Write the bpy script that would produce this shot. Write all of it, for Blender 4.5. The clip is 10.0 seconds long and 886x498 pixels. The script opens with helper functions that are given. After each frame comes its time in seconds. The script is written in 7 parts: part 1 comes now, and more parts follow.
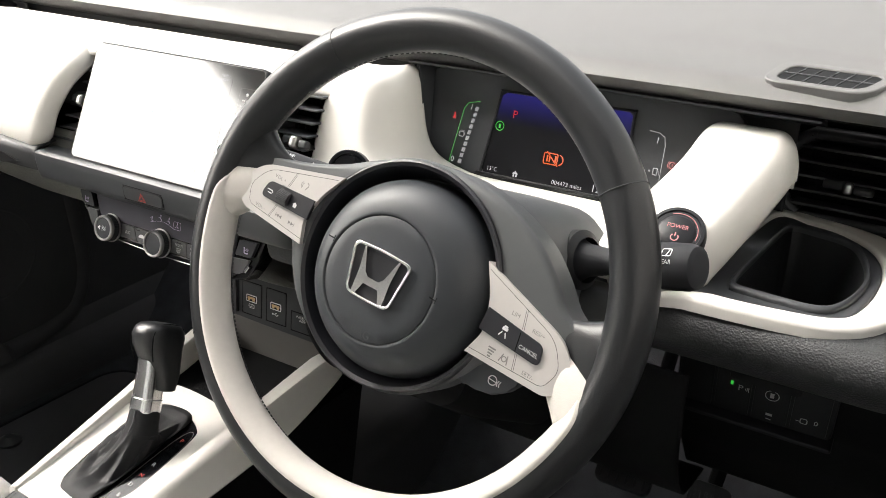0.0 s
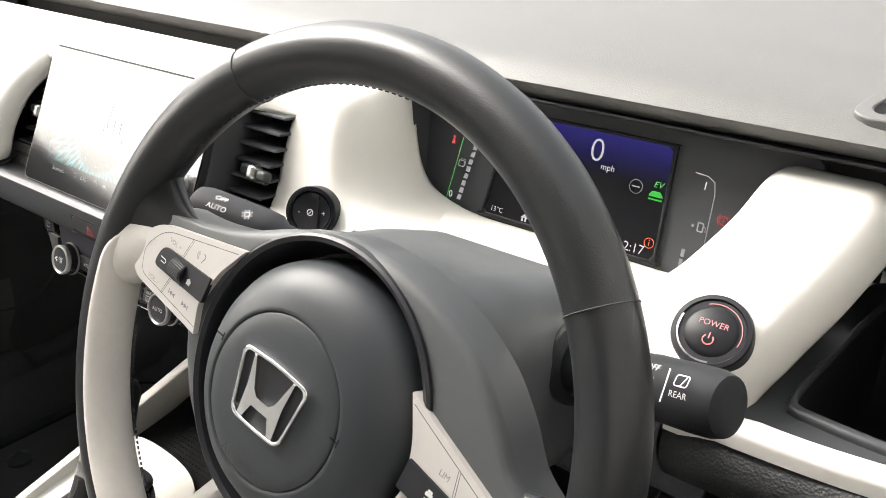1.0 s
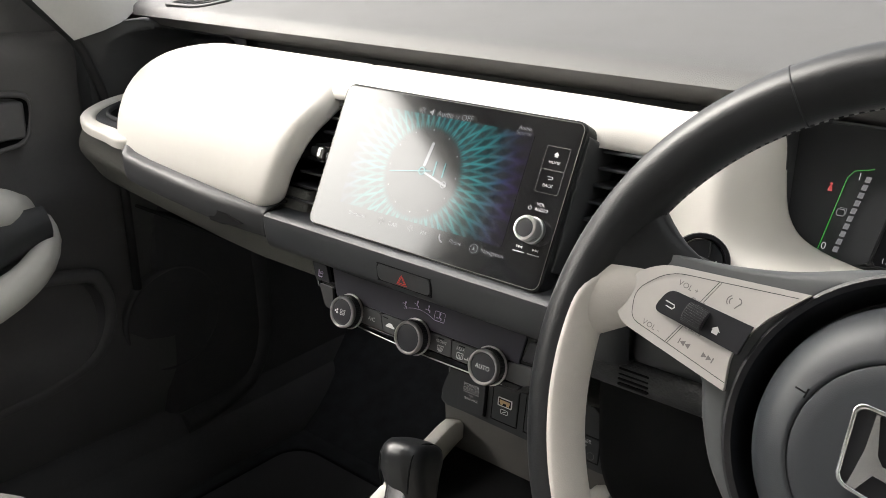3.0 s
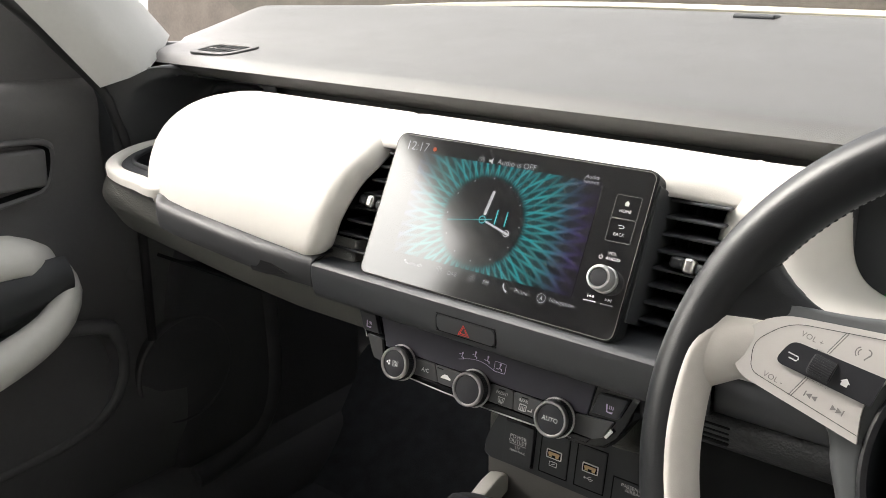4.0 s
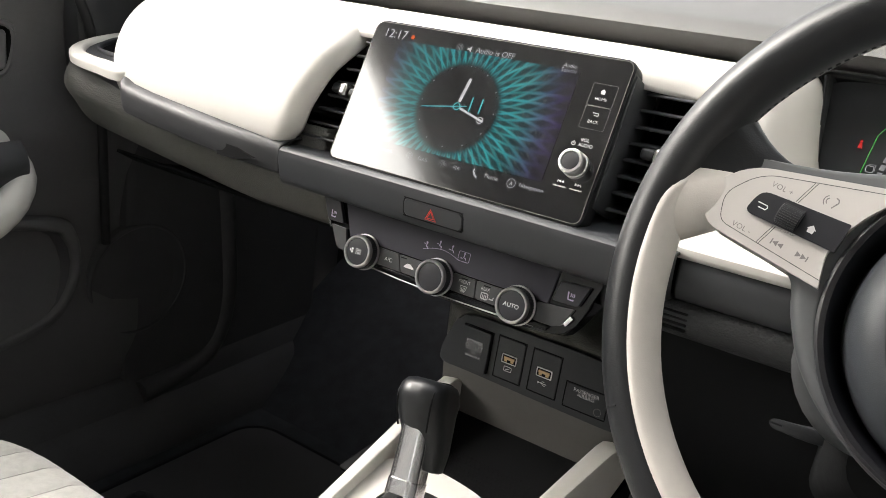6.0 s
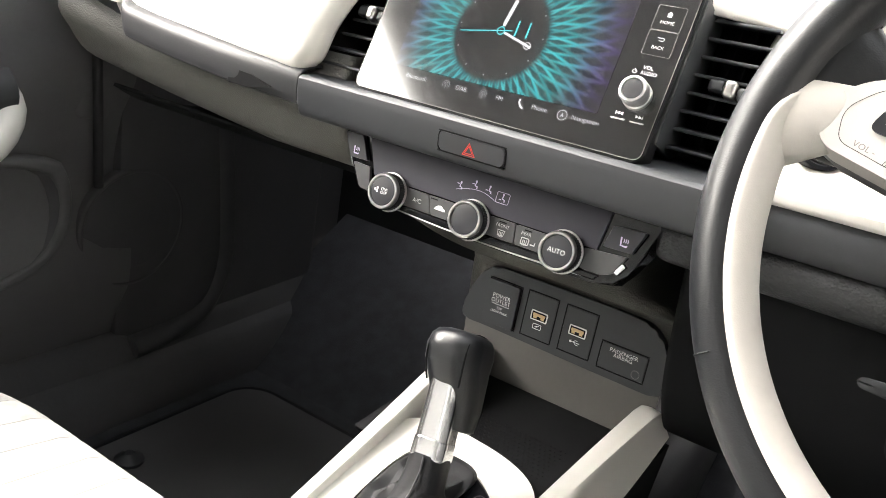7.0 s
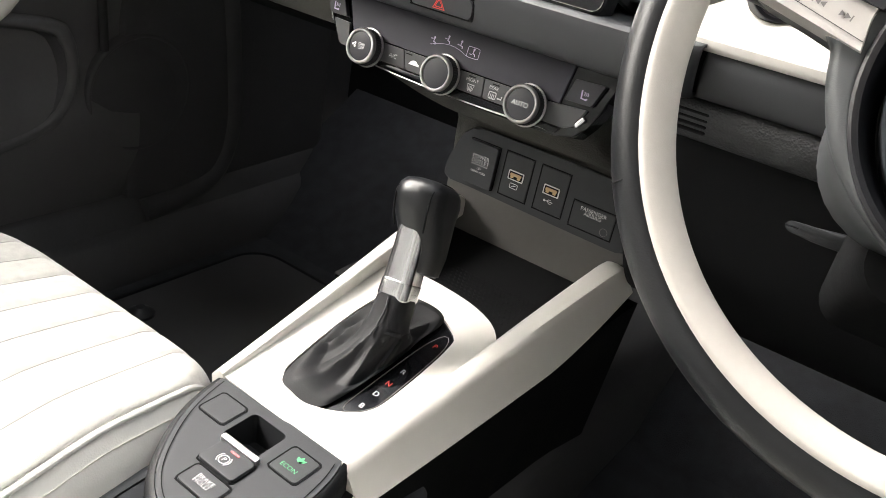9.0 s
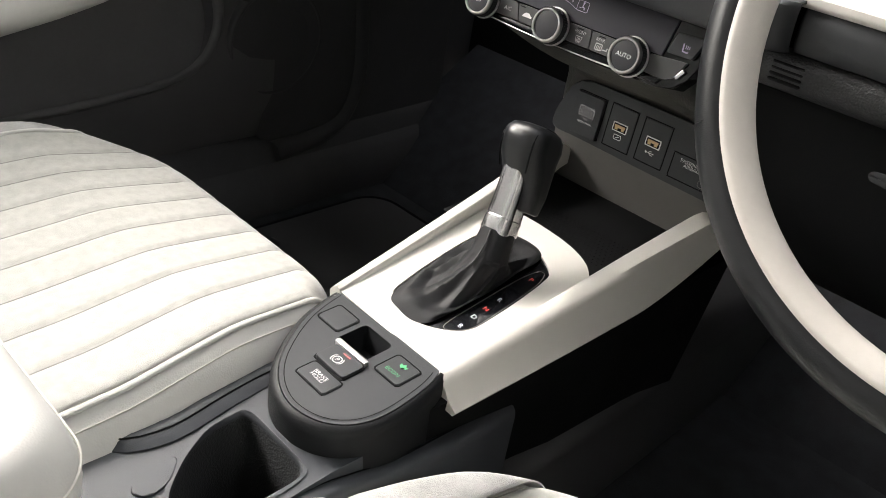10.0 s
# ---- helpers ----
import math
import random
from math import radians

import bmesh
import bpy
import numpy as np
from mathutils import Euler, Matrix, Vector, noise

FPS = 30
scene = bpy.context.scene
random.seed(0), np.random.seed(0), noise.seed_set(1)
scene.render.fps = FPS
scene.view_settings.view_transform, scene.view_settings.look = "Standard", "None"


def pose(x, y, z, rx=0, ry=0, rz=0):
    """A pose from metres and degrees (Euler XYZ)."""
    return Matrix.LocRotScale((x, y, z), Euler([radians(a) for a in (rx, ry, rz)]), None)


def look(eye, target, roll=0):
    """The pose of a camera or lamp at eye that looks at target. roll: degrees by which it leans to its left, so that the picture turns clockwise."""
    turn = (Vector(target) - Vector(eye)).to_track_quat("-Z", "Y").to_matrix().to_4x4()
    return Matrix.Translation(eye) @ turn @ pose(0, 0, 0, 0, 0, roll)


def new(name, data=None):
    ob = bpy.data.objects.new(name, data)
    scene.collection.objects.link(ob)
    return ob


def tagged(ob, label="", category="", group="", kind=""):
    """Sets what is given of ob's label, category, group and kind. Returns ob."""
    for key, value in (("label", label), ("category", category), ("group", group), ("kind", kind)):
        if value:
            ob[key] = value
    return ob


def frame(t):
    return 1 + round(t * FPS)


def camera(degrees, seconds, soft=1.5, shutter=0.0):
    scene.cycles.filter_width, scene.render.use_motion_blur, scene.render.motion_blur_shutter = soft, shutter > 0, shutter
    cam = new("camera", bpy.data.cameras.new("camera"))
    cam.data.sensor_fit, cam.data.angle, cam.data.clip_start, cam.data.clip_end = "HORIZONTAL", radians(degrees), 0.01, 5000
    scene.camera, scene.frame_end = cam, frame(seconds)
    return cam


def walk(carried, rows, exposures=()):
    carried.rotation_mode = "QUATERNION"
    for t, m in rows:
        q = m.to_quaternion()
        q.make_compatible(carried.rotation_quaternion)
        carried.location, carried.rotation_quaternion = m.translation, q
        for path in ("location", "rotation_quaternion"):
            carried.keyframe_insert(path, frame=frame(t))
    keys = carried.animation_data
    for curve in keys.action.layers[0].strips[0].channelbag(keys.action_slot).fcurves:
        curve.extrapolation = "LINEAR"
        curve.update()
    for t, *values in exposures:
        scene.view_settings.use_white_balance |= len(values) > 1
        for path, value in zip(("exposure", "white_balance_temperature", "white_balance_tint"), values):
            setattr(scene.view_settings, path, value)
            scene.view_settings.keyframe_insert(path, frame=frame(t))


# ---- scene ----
cam = camera(55.8, 10.0, soft=0.9)
PATH = [
    (0, (0.649, -0.411, 0.887), (-0.263, 1.2, 0.13), 2.8),
    (0.5, (0.644, -0.338, 0.882), (-0.341, 1.2, 0.067), 1.6),
    (1, (0.631, -0.213, 0.891), (-0.469, 1.239, 0.064), 1.3),
    (1.5, (0.593, -0.214, 0.894), (-0.651, 1.142, 0.109), 2.3),
    (2, (0.54, -0.243, 0.877), (-0.841, 1.016, 0.165), 4.0),
    (2.5, (0.474, -0.312, 0.844), (-0.845, 1.011, 0.129), 3.4),
    (3, (0.398, -0.337, 0.848), (-0.762, 1.149, 0.18), 2.1),
    (3.2, (0.382, -0.351, 0.856), (-0.753, 1.165, 0.214), 1.7),
    (4.3, (0.322, -0.374, 0.843), (-0.793, 1.193, 0.293), 2.4),
    (4.5, (0.315, -0.367, 0.842), (-0.787, 1.207, 0.287), 2.1),
    (5, (0.303, -0.393, 0.829), (-0.779, 1.187, 0.253), 2.4),
    (5.5, (0.323, -0.404, 0.832), (-0.747, 1.184, 0.256), 3.6),
    (6, (0.342, -0.392, 0.774), (-0.683, 1.217, 0.174), 7.3),
    (6.2, (0.331, -0.398, 0.745), (-0.68, 1.217, 0.137), 9.0),
    (7.3, (0.285, -0.352, 0.725), (-0.682, 1.266, 0.056), 9.3),
    (7.5, (0.289, -0.341, 0.729), (-0.666, 1.278, 0.045), 9.3),
    (8, (0.304, -0.325, 0.717), (-0.615, 1.298, -0.004), 10.2),
    (8.5, (0.332, -0.343, 0.71), (-0.568, 1.252, -0.095), 11.0),
    (9, (0.35, -0.371, 0.715), (-0.604, 1.145, -0.175), 10.4),
    (9.5, (0.373, -0.392, 0.732), (-0.666, 1.029, -0.217), 9.7),
    (10, (0.394, -0.41, 0.724), (-0.725, 0.905, -0.284), 9.8),
]
EXPOSURES = [(t, e, 6780, 13) for t, e in ((0, 2.4), (1, 2.5), (1.5, 2.0), (2, 1.84), (2.5, 1.75), (3.2, 1.9), (4.4, 2.15), (6.2, 2.25), (7.4, 3.5), (8.3, 3.2), (9, 2.7), (10, 2.3))]
walk(cam, [(t, look(eye, target, roll)) for t, eye, target, roll in PATH], EXPOSURES)

# daylight: a bright hazy sky and a soft sun from the passenger side -------
world = bpy.data.worlds.new("sky")
scene.world = world
world.use_nodes = True
wn = world.node_tree
sky = wn.nodes.new("ShaderNodeTexSky")
sky.sky_type, sky.sun_disc = "NISHITA", False
SUN_UP, SUN_TURN = radians(42), radians(-105)
sky.sun_elevation, sky.sun_rotation = SUN_UP, SUN_TURN
sky.dust_density, sky.air_density = 9.0, 1.0
haze = wn.nodes.new("ShaderNodeHueSaturation")
haze.inputs["Saturation"].default_value = 0.22
wn.links.new(sky.outputs[0], haze.inputs["Color"])
wn.links.new(haze.outputs[0], wn.nodes["Background"].inputs["Color"])
wn.nodes["Background"].inputs["Strength"].default_value = 0.15
sun = new("sun", bpy.data.lights.new("sun", "SUN"))
sun.data.energy, sun.data.angle, sun.data.color = 0.7, radians(40), (1.0, 0.97, 0.93)
sun.matrix_basis = look((0, 0, 0), (-math.sin(SUN_TURN) * math.cos(SUN_UP), -math.cos(SUN_TURN) * math.cos(SUN_UP), -math.sin(SUN_UP)))

# materials ------------------------------------------------------------------
def mat(name, col, rough=0.5, metal=0.0, grain=0.0, gscale=900.0, var=0.12, vscale=14.0, spec=0.5, coat=0.0, voronoi=False, emit=None, power=0.0, rvar=0.12, sheen=0.0):
    if max(col) < 0.07 and not metal:
        col = (col[0] * 0.93, col[1], col[2] * 1.10)  # cool sky light on the dark plastics, put into their colour
    m = bpy.data.materials.new(name)
    m.use_nodes = True
    nt = m.node_tree
    b = nt.nodes["Principled BSDF"]
    b.inputs["Roughness"].default_value = rough
    b.inputs["Metallic"].default_value = metal
    b.inputs["Specular IOR Level"].default_value = spec
    b.inputs["Coat Weight"].default_value = coat
    b.inputs["Coat Roughness"].default_value = 0.06
    b.inputs["Sheen Weight"].default_value = sheen
    tc = nt.nodes.new("ShaderNodeTexCoord")

    def noise_node(scale, detail=3.0):
        n = nt.nodes.new("ShaderNodeTexNoise")
        n.inputs["Scale"].default_value = scale
        n.inputs["Detail"].default_value = detail
        nt.links.new(tc.outputs["Object"], n.inputs["Vector"])
        return n
    big, fine = noise_node(vscale), noise_node(vscale * 14, 4.0)
    add = nt.nodes.new("ShaderNodeMath")
    add.operation = "MULTIPLY_ADD"
    nt.links.new(fine.outputs["Fac"], add.inputs[0])
    add.inputs[1].default_value = 0.45
    nt.links.new(big.outputs["Fac"], add.inputs[2])
    ramp = nt.nodes.new("ShaderNodeMapRange")
    ramp.inputs["From Min"].default_value, ramp.inputs["From Max"].default_value = 0.45, 1.0
    ramp.inputs["To Min"].default_value, ramp.inputs["To Max"].default_value = 1 - var, 1 + var
    nt.links.new(add.outputs[0], ramp.inputs["Value"])
    mix = nt.nodes.new("ShaderNodeVectorMath")
    mix.operation = "SCALE"
    mix.inputs[0].default_value = col[:3]
    nt.links.new(ramp.outputs["Result"], mix.inputs["Scale"])
    nt.links.new(mix.outputs["Vector"], b.inputs["Base Color"])
    rr_ = nt.nodes.new("ShaderNodeMapRange")
    rr_.inputs["From Min"].default_value, rr_.inputs["From Max"].default_value = 0.35, 1.05
    rr_.inputs["To Min"].default_value, rr_.inputs["To Max"].default_value = rough * (1 - rvar), min(1.0, rough * (1 + rvar))
    nt.links.new(add.outputs[0], rr_.inputs["Value"])
    nt.links.new(rr_.outputs["Result"], b.inputs["Roughness"])
    if grain:
        if voronoi:
            g = nt.nodes.new("ShaderNodeTexVoronoi")
            g.inputs["Scale"].default_value = gscale
            nt.links.new(tc.outputs["Object"], g.inputs["Vector"])
            out = g.outputs["Distance"]
        else:
            out = noise_node(gscale, 2.0).outputs["Fac"]
        bump = nt.nodes.new("ShaderNodeBump")
        bump.inputs["Strength"].default_value = grain
        bump.inputs["Distance"].default_value = 0.0006
        nt.links.new(out, bump.inputs["Height"])
        nt.links.new(bump.outputs["Normal"], b.inputs["Normal"])
    if emit:
        b.inputs["Roughness"].default_value = 0.11
        for link in list(b.inputs["Roughness"].links):
            nt.links.remove(link)
        b.inputs["Specular IOR Level"].default_value, b.inputs["IOR"].default_value = 0.9, 1.85
        b.inputs["Emission Color"].default_value = (*emit, 1)
        b.inputs["Emission Strength"].default_value = power
    return m


WHITE = mat("soft_white_trim", (0.62, 0.606, 0.566), 0.5, grain=0.12, gscale=1500, var=0.03, vscale=6)
WHITE_LEATHER = mat("pale_leather", (0.60, 0.575, 0.535), 0.5, grain=0.10, gscale=1400, voronoi=True, var=0.07, vscale=14)
SEAT_LEATHER = mat("pale_seat_leather", (0.67, 0.667, 0.64), 0.5, grain=0.14, gscale=800, voronoi=True, var=0.05, vscale=8)
FABRIC = mat("melange_fabric", (0.43, 0.432, 0.405), 0.9, grain=0.7, gscale=1300, var=0.13, vscale=120, sheen=0.3)
BOLSTER_FABRIC = mat("grey_melange_fabric", (0.42, 0.42, 0.41), 0.9, grain=0.9, gscale=1300, var=0.25, vscale=42, sheen=0.3)
LEATHER = mat("black_leather", (0.0115, 0.0118, 0.0122), 0.35, spec=0.5, grain=0.09, gscale=1100, voronoi=True, var=0.15)
BOOT = mat("black_boot_leather", (0.0080, 0.0080, 0.0085), 0.60, spec=0.28, grain=0.2, gscale=700, var=0.2)
SATIN = mat("satin_charcoal_plastic", (0.034, 0.0345, 0.0345), 0.47, grain=0.15, gscale=2200, var=0.08)
HUB = mat("matte_charcoal_plastic", (0.034, 0.0365, 0.038), 0.46, grain=0.10, gscale=1900, var=0.06)
COLUMN = mat("column_charcoal_plastic", (0.070, 0.0755, 0.079), 0.48, grain=0.12, gscale=1900, var=0.06)
PAD = mat("dash_top_foam_skin", (0.075, 0.075, 0.074), 0.50, spec=0.42, grain=0.32, gscale=1500, voronoi=True, var=0.06)
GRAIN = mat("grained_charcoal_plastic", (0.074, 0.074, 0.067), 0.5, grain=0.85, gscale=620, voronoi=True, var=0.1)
# the same grained plastic, paled where daylight falls on the glovebox door
GRAIN_LIT = mat("grained_plastic_lit", (0.125, 0.125, 0.114), 0.5, grain=0.85, gscale=620, voronoi=True, var=0.1)
DARK_TRIM = mat("dark_satin_trim", (0.020, 0.020, 0.0198), 0.5, grain=0.15, gscale=2200, var=0.08)
# the same grained plastic, darkened for the shade at the driver's knees
GRAIN_SHADED = mat("grained_plastic_shaded", (0.026, 0.026, 0.025), 0.55, grain=0.85, gscale=620, voronoi=True, var=0.1)
# black trim; the haze over the dark footwell is put into this paler colour
FOOT = mat("footwell_black_hazed", (0.066, 0.068, 0.071), 0.6, grain=0.5, gscale=1200, var=0.15)
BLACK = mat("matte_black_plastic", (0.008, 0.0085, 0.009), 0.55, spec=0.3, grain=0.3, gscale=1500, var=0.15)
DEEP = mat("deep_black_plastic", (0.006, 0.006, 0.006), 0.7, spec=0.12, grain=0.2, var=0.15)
GLOSS = mat("piano_black", (0.008, 0.008, 0.009), 0.09, var=0.1, rvar=0.4)
CLIMATE = mat("violet_black_panel", (0.016, 0.014, 0.022), 0.48, var=0.1)
KEY = mat("black_key_plastic", (0.014, 0.014, 0.016), 0.42, grain=0.1, gscale=2000)
MATT_KEY = mat("dull_black_key", (0.008, 0.008, 0.009), 0.36, spec=0.18)
KNOB_CHROME = mat("polished_ring_chrome", (0.60, 0.595, 0.585), 0.30, 1.0, var=0.04)
KEY_GREY = mat("warm_grey_key", (0.05, 0.048, 0.045), 0.42, grain=0.1, gscale=2000)
PALE_KEY = mat("pale_silver_key", (0.50, 0.485, 0.465), 0.42, grain=0.08, gscale=2200, var=0.03)
CHROME = mat("bright_chrome", (0.86, 0.86, 0.87), 0.08, 1.0, var=0.03, rvar=0.5)
SATIN_CHROME = mat("satin_chrome", (0.78, 0.78, 0.78), 0.34, 1.0, var=0.06)
GREY_TRIM = mat("pillar_grey_trim", (0.50, 0.505, 0.49), 0.8, grain=0.5, gscale=1800, var=0.05)
ROOF = mat("headliner_fabric", (0.42, 0.42, 0.40), 0.9, grain=0.5, gscale=1500, var=0.06)
TRAY_GREY = mat("warm_grey_tray", (0.115, 0.112, 0.104), 0.5, grain=0.3, gscale=1500, var=0.08)
CARPET = mat("black_carpet", (0.042, 0.0425, 0.044), 0.95, grain=1.0, gscale=700, var=0.35, vscale=40)
DOORSKIN = mat("door_charcoal_plastic", (0.118, 0.119, 0.122), 0.5, grain=0.5, gscale=1300, voronoi=True, var=0.1)
RUBBER = mat("black_rubber", (0.012, 0.012, 0.012), 0.6, grain=0.2, var=0.1)
PRINT = mat("white_print", (0.75, 0.75, 0.75), 0.5, var=0.03)
PRINT_DIM = mat("grey_print", (0.48, 0.48, 0.48), 0.5, var=0.03)
PRINT_DARK = mat("grey_key_print", (0.19, 0.185, 0.18), 0.5, var=0.03)
PRINT_VIOLET = mat("lilac_print", (0.52, 0.43, 0.60), 0.5, var=0.03)
PRINT_RED = mat("red_print", (0.75, 0.06, 0.04), 0.4, var=0.03)
PRINT_GREEN = mat("green_print", (0.08, 0.40, 0.17), 0.4, var=0.03)
GOLD = mat("usb_contact_tan", (0.62, 0.46, 0.24), 0.4, 0.3, var=0.1)
SEAT_SEAM = mat("grey_seat_seam", (0.27, 0.27, 0.255), 0.8, var=0.1)
STITCH_DARK = mat("dark_stitching", (0.03, 0.03, 0.03), 0.7, var=0.1)
STITCH_PALE = mat("pale_stitching", (0.66, 0.65, 0.6), 0.7, var=0.1)
LIT = 0.2
GLOW_RED = mat("lit_red", (0.05, 0.0, 0.0), 0.4, emit=(1.0, 0.02, 0.02), power=LIT * 0.5)
GLOW_ORANGE = mat("lit_orange", (0.05, 0.01, 0.0), 0.4, emit=(1.0, 0.13, 0.02), power=LIT * 0.65)
GLOW_GREEN = mat("lit_green", (0.0, 0.05, 0.0), 0.4, emit=(0.05, 0.9, 0.10), power=LIT * 0.45)
GLOW_WHITE = mat("lit_white", (0.05, 0.05, 0.05), 0.4, emit=(0.85, 0.88, 0.92), power=LIT * 0.55)
GLOW_DIM = mat("lit_grey", (0.05, 0.05, 0.05), 0.4, emit=(0.7, 0.72, 0.75), power=LIT * 0.3)
GLOW_TEAL = mat("lit_teal", (0.0, 0.03, 0.03), 0.4, emit=(0.10, 0.62, 0.66), power=LIT * 0.7)


def display_glass(name, rough=0.03, base=(0.003, 0.003, 0.004), coat=1.0):
    m = mat(name, base, rough, var=0.1, spec=0.9, rvar=0.2, coat=coat)
    m.node_tree.nodes["Principled BSDF"].inputs["IOR"].default_value = 1.85
    return m


GLASS_BLACK = display_glass("black_display_glass", 0.11, coat=0.0)


def blue_display():
    """Driver display: black, with a deep blue band along its upper edge."""
    m = mat("blue_lit_display", (0.003, 0.003, 0.004), 0.35, var=0.1, spec=0.25)
    nt = m.node_tree
    b = nt.nodes["Principled BSDF"]
    tc = nt.nodes.new("ShaderNodeTexCoord")
    sep = nt.nodes.new("ShaderNodeSeparateXYZ")
    nt.links.new(tc.outputs["Object"], sep.inputs[0])
    mr = nt.nodes.new("ShaderNodeMapRange")
    mr.interpolation_type = "SMOOTHSTEP"
    mr.inputs["From Min"].default_value, mr.inputs["From Max"].default_value = 0.004, 0.046
    nt.links.new(sep.outputs["Y"], mr.inputs["Value"])
    b.inputs["Emission Color"].default_value = (0.0035, 0.003, 0.032, 1)
    nt.links.new(mr.outputs["Result"], b.inputs["Emission Strength"])
    return m


def petal_display():
    """Touchscreen picture: teal petals that radiate from a dark dial and turn violet at the right."""
    m = display_glass("petal_pattern_display", 0.11, coat=0.0)
    nt = m.node_tree
    b = nt.nodes["Principled BSDF"]
    N, L = nt.nodes.new, nt.links.new

    def math(op, a, c=None, d=None):
        n = N("ShaderNodeMath")
        n.operation = op
        for k, v in enumerate((a, c, d)):
            if v is None:
                continue
            if isinstance(v, (int, float)):
                n.inputs[k].default_value = v
            else:
                L(v, n.inputs[k])
        return n.outputs[0]
    tc, sep = N("ShaderNodeTexCoord"), N("ShaderNodeSeparateXYZ")
    L(tc.outputs["Object"], sep.inputs[0])
    x, y = sep.outputs["X"], sep.outputs["Y"]
    ang = math("ARCTAN2", y, x)
    rad = math("SQRT", math("ADD", math("MULTIPLY", x, x), math("MULTIPLY", y, y)))
    swirl = math("MULTIPLY", rad, 210.0)
    s1 = math("SINE", math("ADD", math("MULTIPLY", ang, 52.0), swirl))
    s2 = math("SINE", math("SUBTRACT", math("MULTIPLY", ang, 52.0), swirl))
    fine = math("POWER", math("MAXIMUM", math("MULTIPLY", math("ADD", math("MAXIMUM", s1, s2), 0.25), 0.8), 0.0), 1.6)
    lobe = math("ADD", math("MULTIPLY", math("SINE", math("MULTIPLY", ang, 26.0)), 0.25), 0.75)
    ring_in = N("ShaderNodeMapRange")
    ring_in.interpolation_type = "SMOOTHSTEP"
    ring_in.inputs["From Min"].default_value, ring_in.inputs["From Max"].default_value = 0.0345, 0.041
    L(rad, ring_in.inputs["Value"])
    ring_out = N("ShaderNodeMapRange")
    ring_out.interpolation_type = "SMOOTHSTEP"
    ring_out.inputs["From Min"].default_value, ring_out.inputs["From Max"].default_value = 0.108, 0.041
    L(rad, ring_out.inputs["Value"])
    val = math("MULTIPLY", math("MULTIPLY", math("MULTIPLY", math("ADD", fine, 0.12), lobe), ring_in.outputs[0]), ring_out.outputs[0])
    hue = N("ShaderNodeMapRange")
    hue.interpolation_type = "SMOOTHSTEP"
    hue.inputs["From Min"].default_value, hue.inputs["From Max"].default_value = 0.050, 0.088
    L(math("ABSOLUTE", x), hue.inputs["Value"])
    mixc = N("ShaderNodeMix")
    mixc.data_type = "RGBA"
    mixc.inputs[6].default_value = (0.005, 0.40, 0.40, 1)
    mixc.inputs[7].default_value = (0.14, 0.06, 0.36, 1)
    L(hue.outputs[0], mixc.inputs[0])
    L(mixc.outputs[2], b.inputs["Emission Color"])
    L(math("MULTIPLY", val, 0.15), b.inputs["Emission Strength"])
    return m


BLUE_DISPLAY, PETALS = blue_display(), petal_display()


def clear_glass(name, tint):
    m = bpy.data.materials.new(name)
    m.use_nodes = True
    nt = m.node_tree
    nt.nodes.remove(nt.nodes["Principled BSDF"])
    tr, gl, mx = (nt.nodes.new("ShaderNode" + k) for k in ("BsdfTransparent", "BsdfGlossy", "MixShader"))
    tr.inputs["Color"].default_value = tint
    gl.inputs["Roughness"].default_value = 0.02
    mx.inputs[0].default_value = 0.07
    nt.links.new(tr.outputs[0], mx.inputs[1])
    nt.links.new(gl.outputs[0], mx.inputs[2])
    nt.links.new(mx.outputs[0], nt.nodes["Material Output"].inputs["Surface"])
    return m


GLASS = clear_glass("clear_window_glass", (0.86, 0.89, 0.87, 1))
DIM_GLASS = clear_glass("dark_dimming_glass", (0.22, 0.23, 0.23, 1))
ASPHALT = mat("grey_paving", (0.17, 0.168, 0.16), 0.9, grain=0.8, gscale=90, var=0.3, vscale=2.0)
LEAF = mat("hedge_leaf", (0.085, 0.12, 0.03), 0.6, var=0.35, vscale=3)
PAINT = mat("pale_car_paint", (0.55, 0.53, 0.48), 0.25, coat=0.6, var=0.03)

# mesh helpers ---------------------------------------------------------------


def full(o):
    return o.matrix_basis.copy() if o.parent is None else full(o.parent) @ o.matrix_parent_inverse @ o.matrix_basis


def thing(name, m, label, category, group="", kind=""):
    ob = new(name)
    ob.empty_display_size = 0.02
    ob.matrix_basis = m
    return tagged(ob, label, category, group, kind)


def part(name, bm, material, parent=None, label="", m=None, sharp=38, solid=0.0, smooth=True):
    """Links a bmesh as one mesh object. m: the place of its own axes in the world."""
    bmesh.ops.remove_doubles(bm, verts=bm.verts, dist=1e-6)
    bmesh.ops.recalc_face_normals(bm, faces=bm.faces)
    me = bpy.data.meshes.new(name)
    bm.to_mesh(me)
    bm.free()
    me.materials.append(material)
    if smooth:
        me.polygons.foreach_set("use_smooth", [True] * len(me.polygons))
        me.set_sharp_from_angle(angle=radians(sharp))
    ob = new(name, me)
    if solid:
        s = ob.modifiers.new("thickness", "SOLIDIFY")
        s.thickness, s.offset = solid, 0.0
    if smooth:
        wn_ = ob.modifiers.new("even shading", "WEIGHTED_NORMAL")
        wn_.keep_sharp = True
    ob.matrix_basis = m or Matrix()
    if parent is not None:
        ob.parent = parent
        ob.matrix_parent_inverse = full(parent).inverted()
    if label:
        tagged(ob, label)
    return ob


def join(*bms):
    """Several bmeshes as one."""
    out = bmesh.new()
    for b in bms:
        me = bpy.data.meshes.new("tmp")
        b.to_mesh(me)
        b.free()
        out.from_mesh(me)
        bpy.data.meshes.remove(me)
    return out


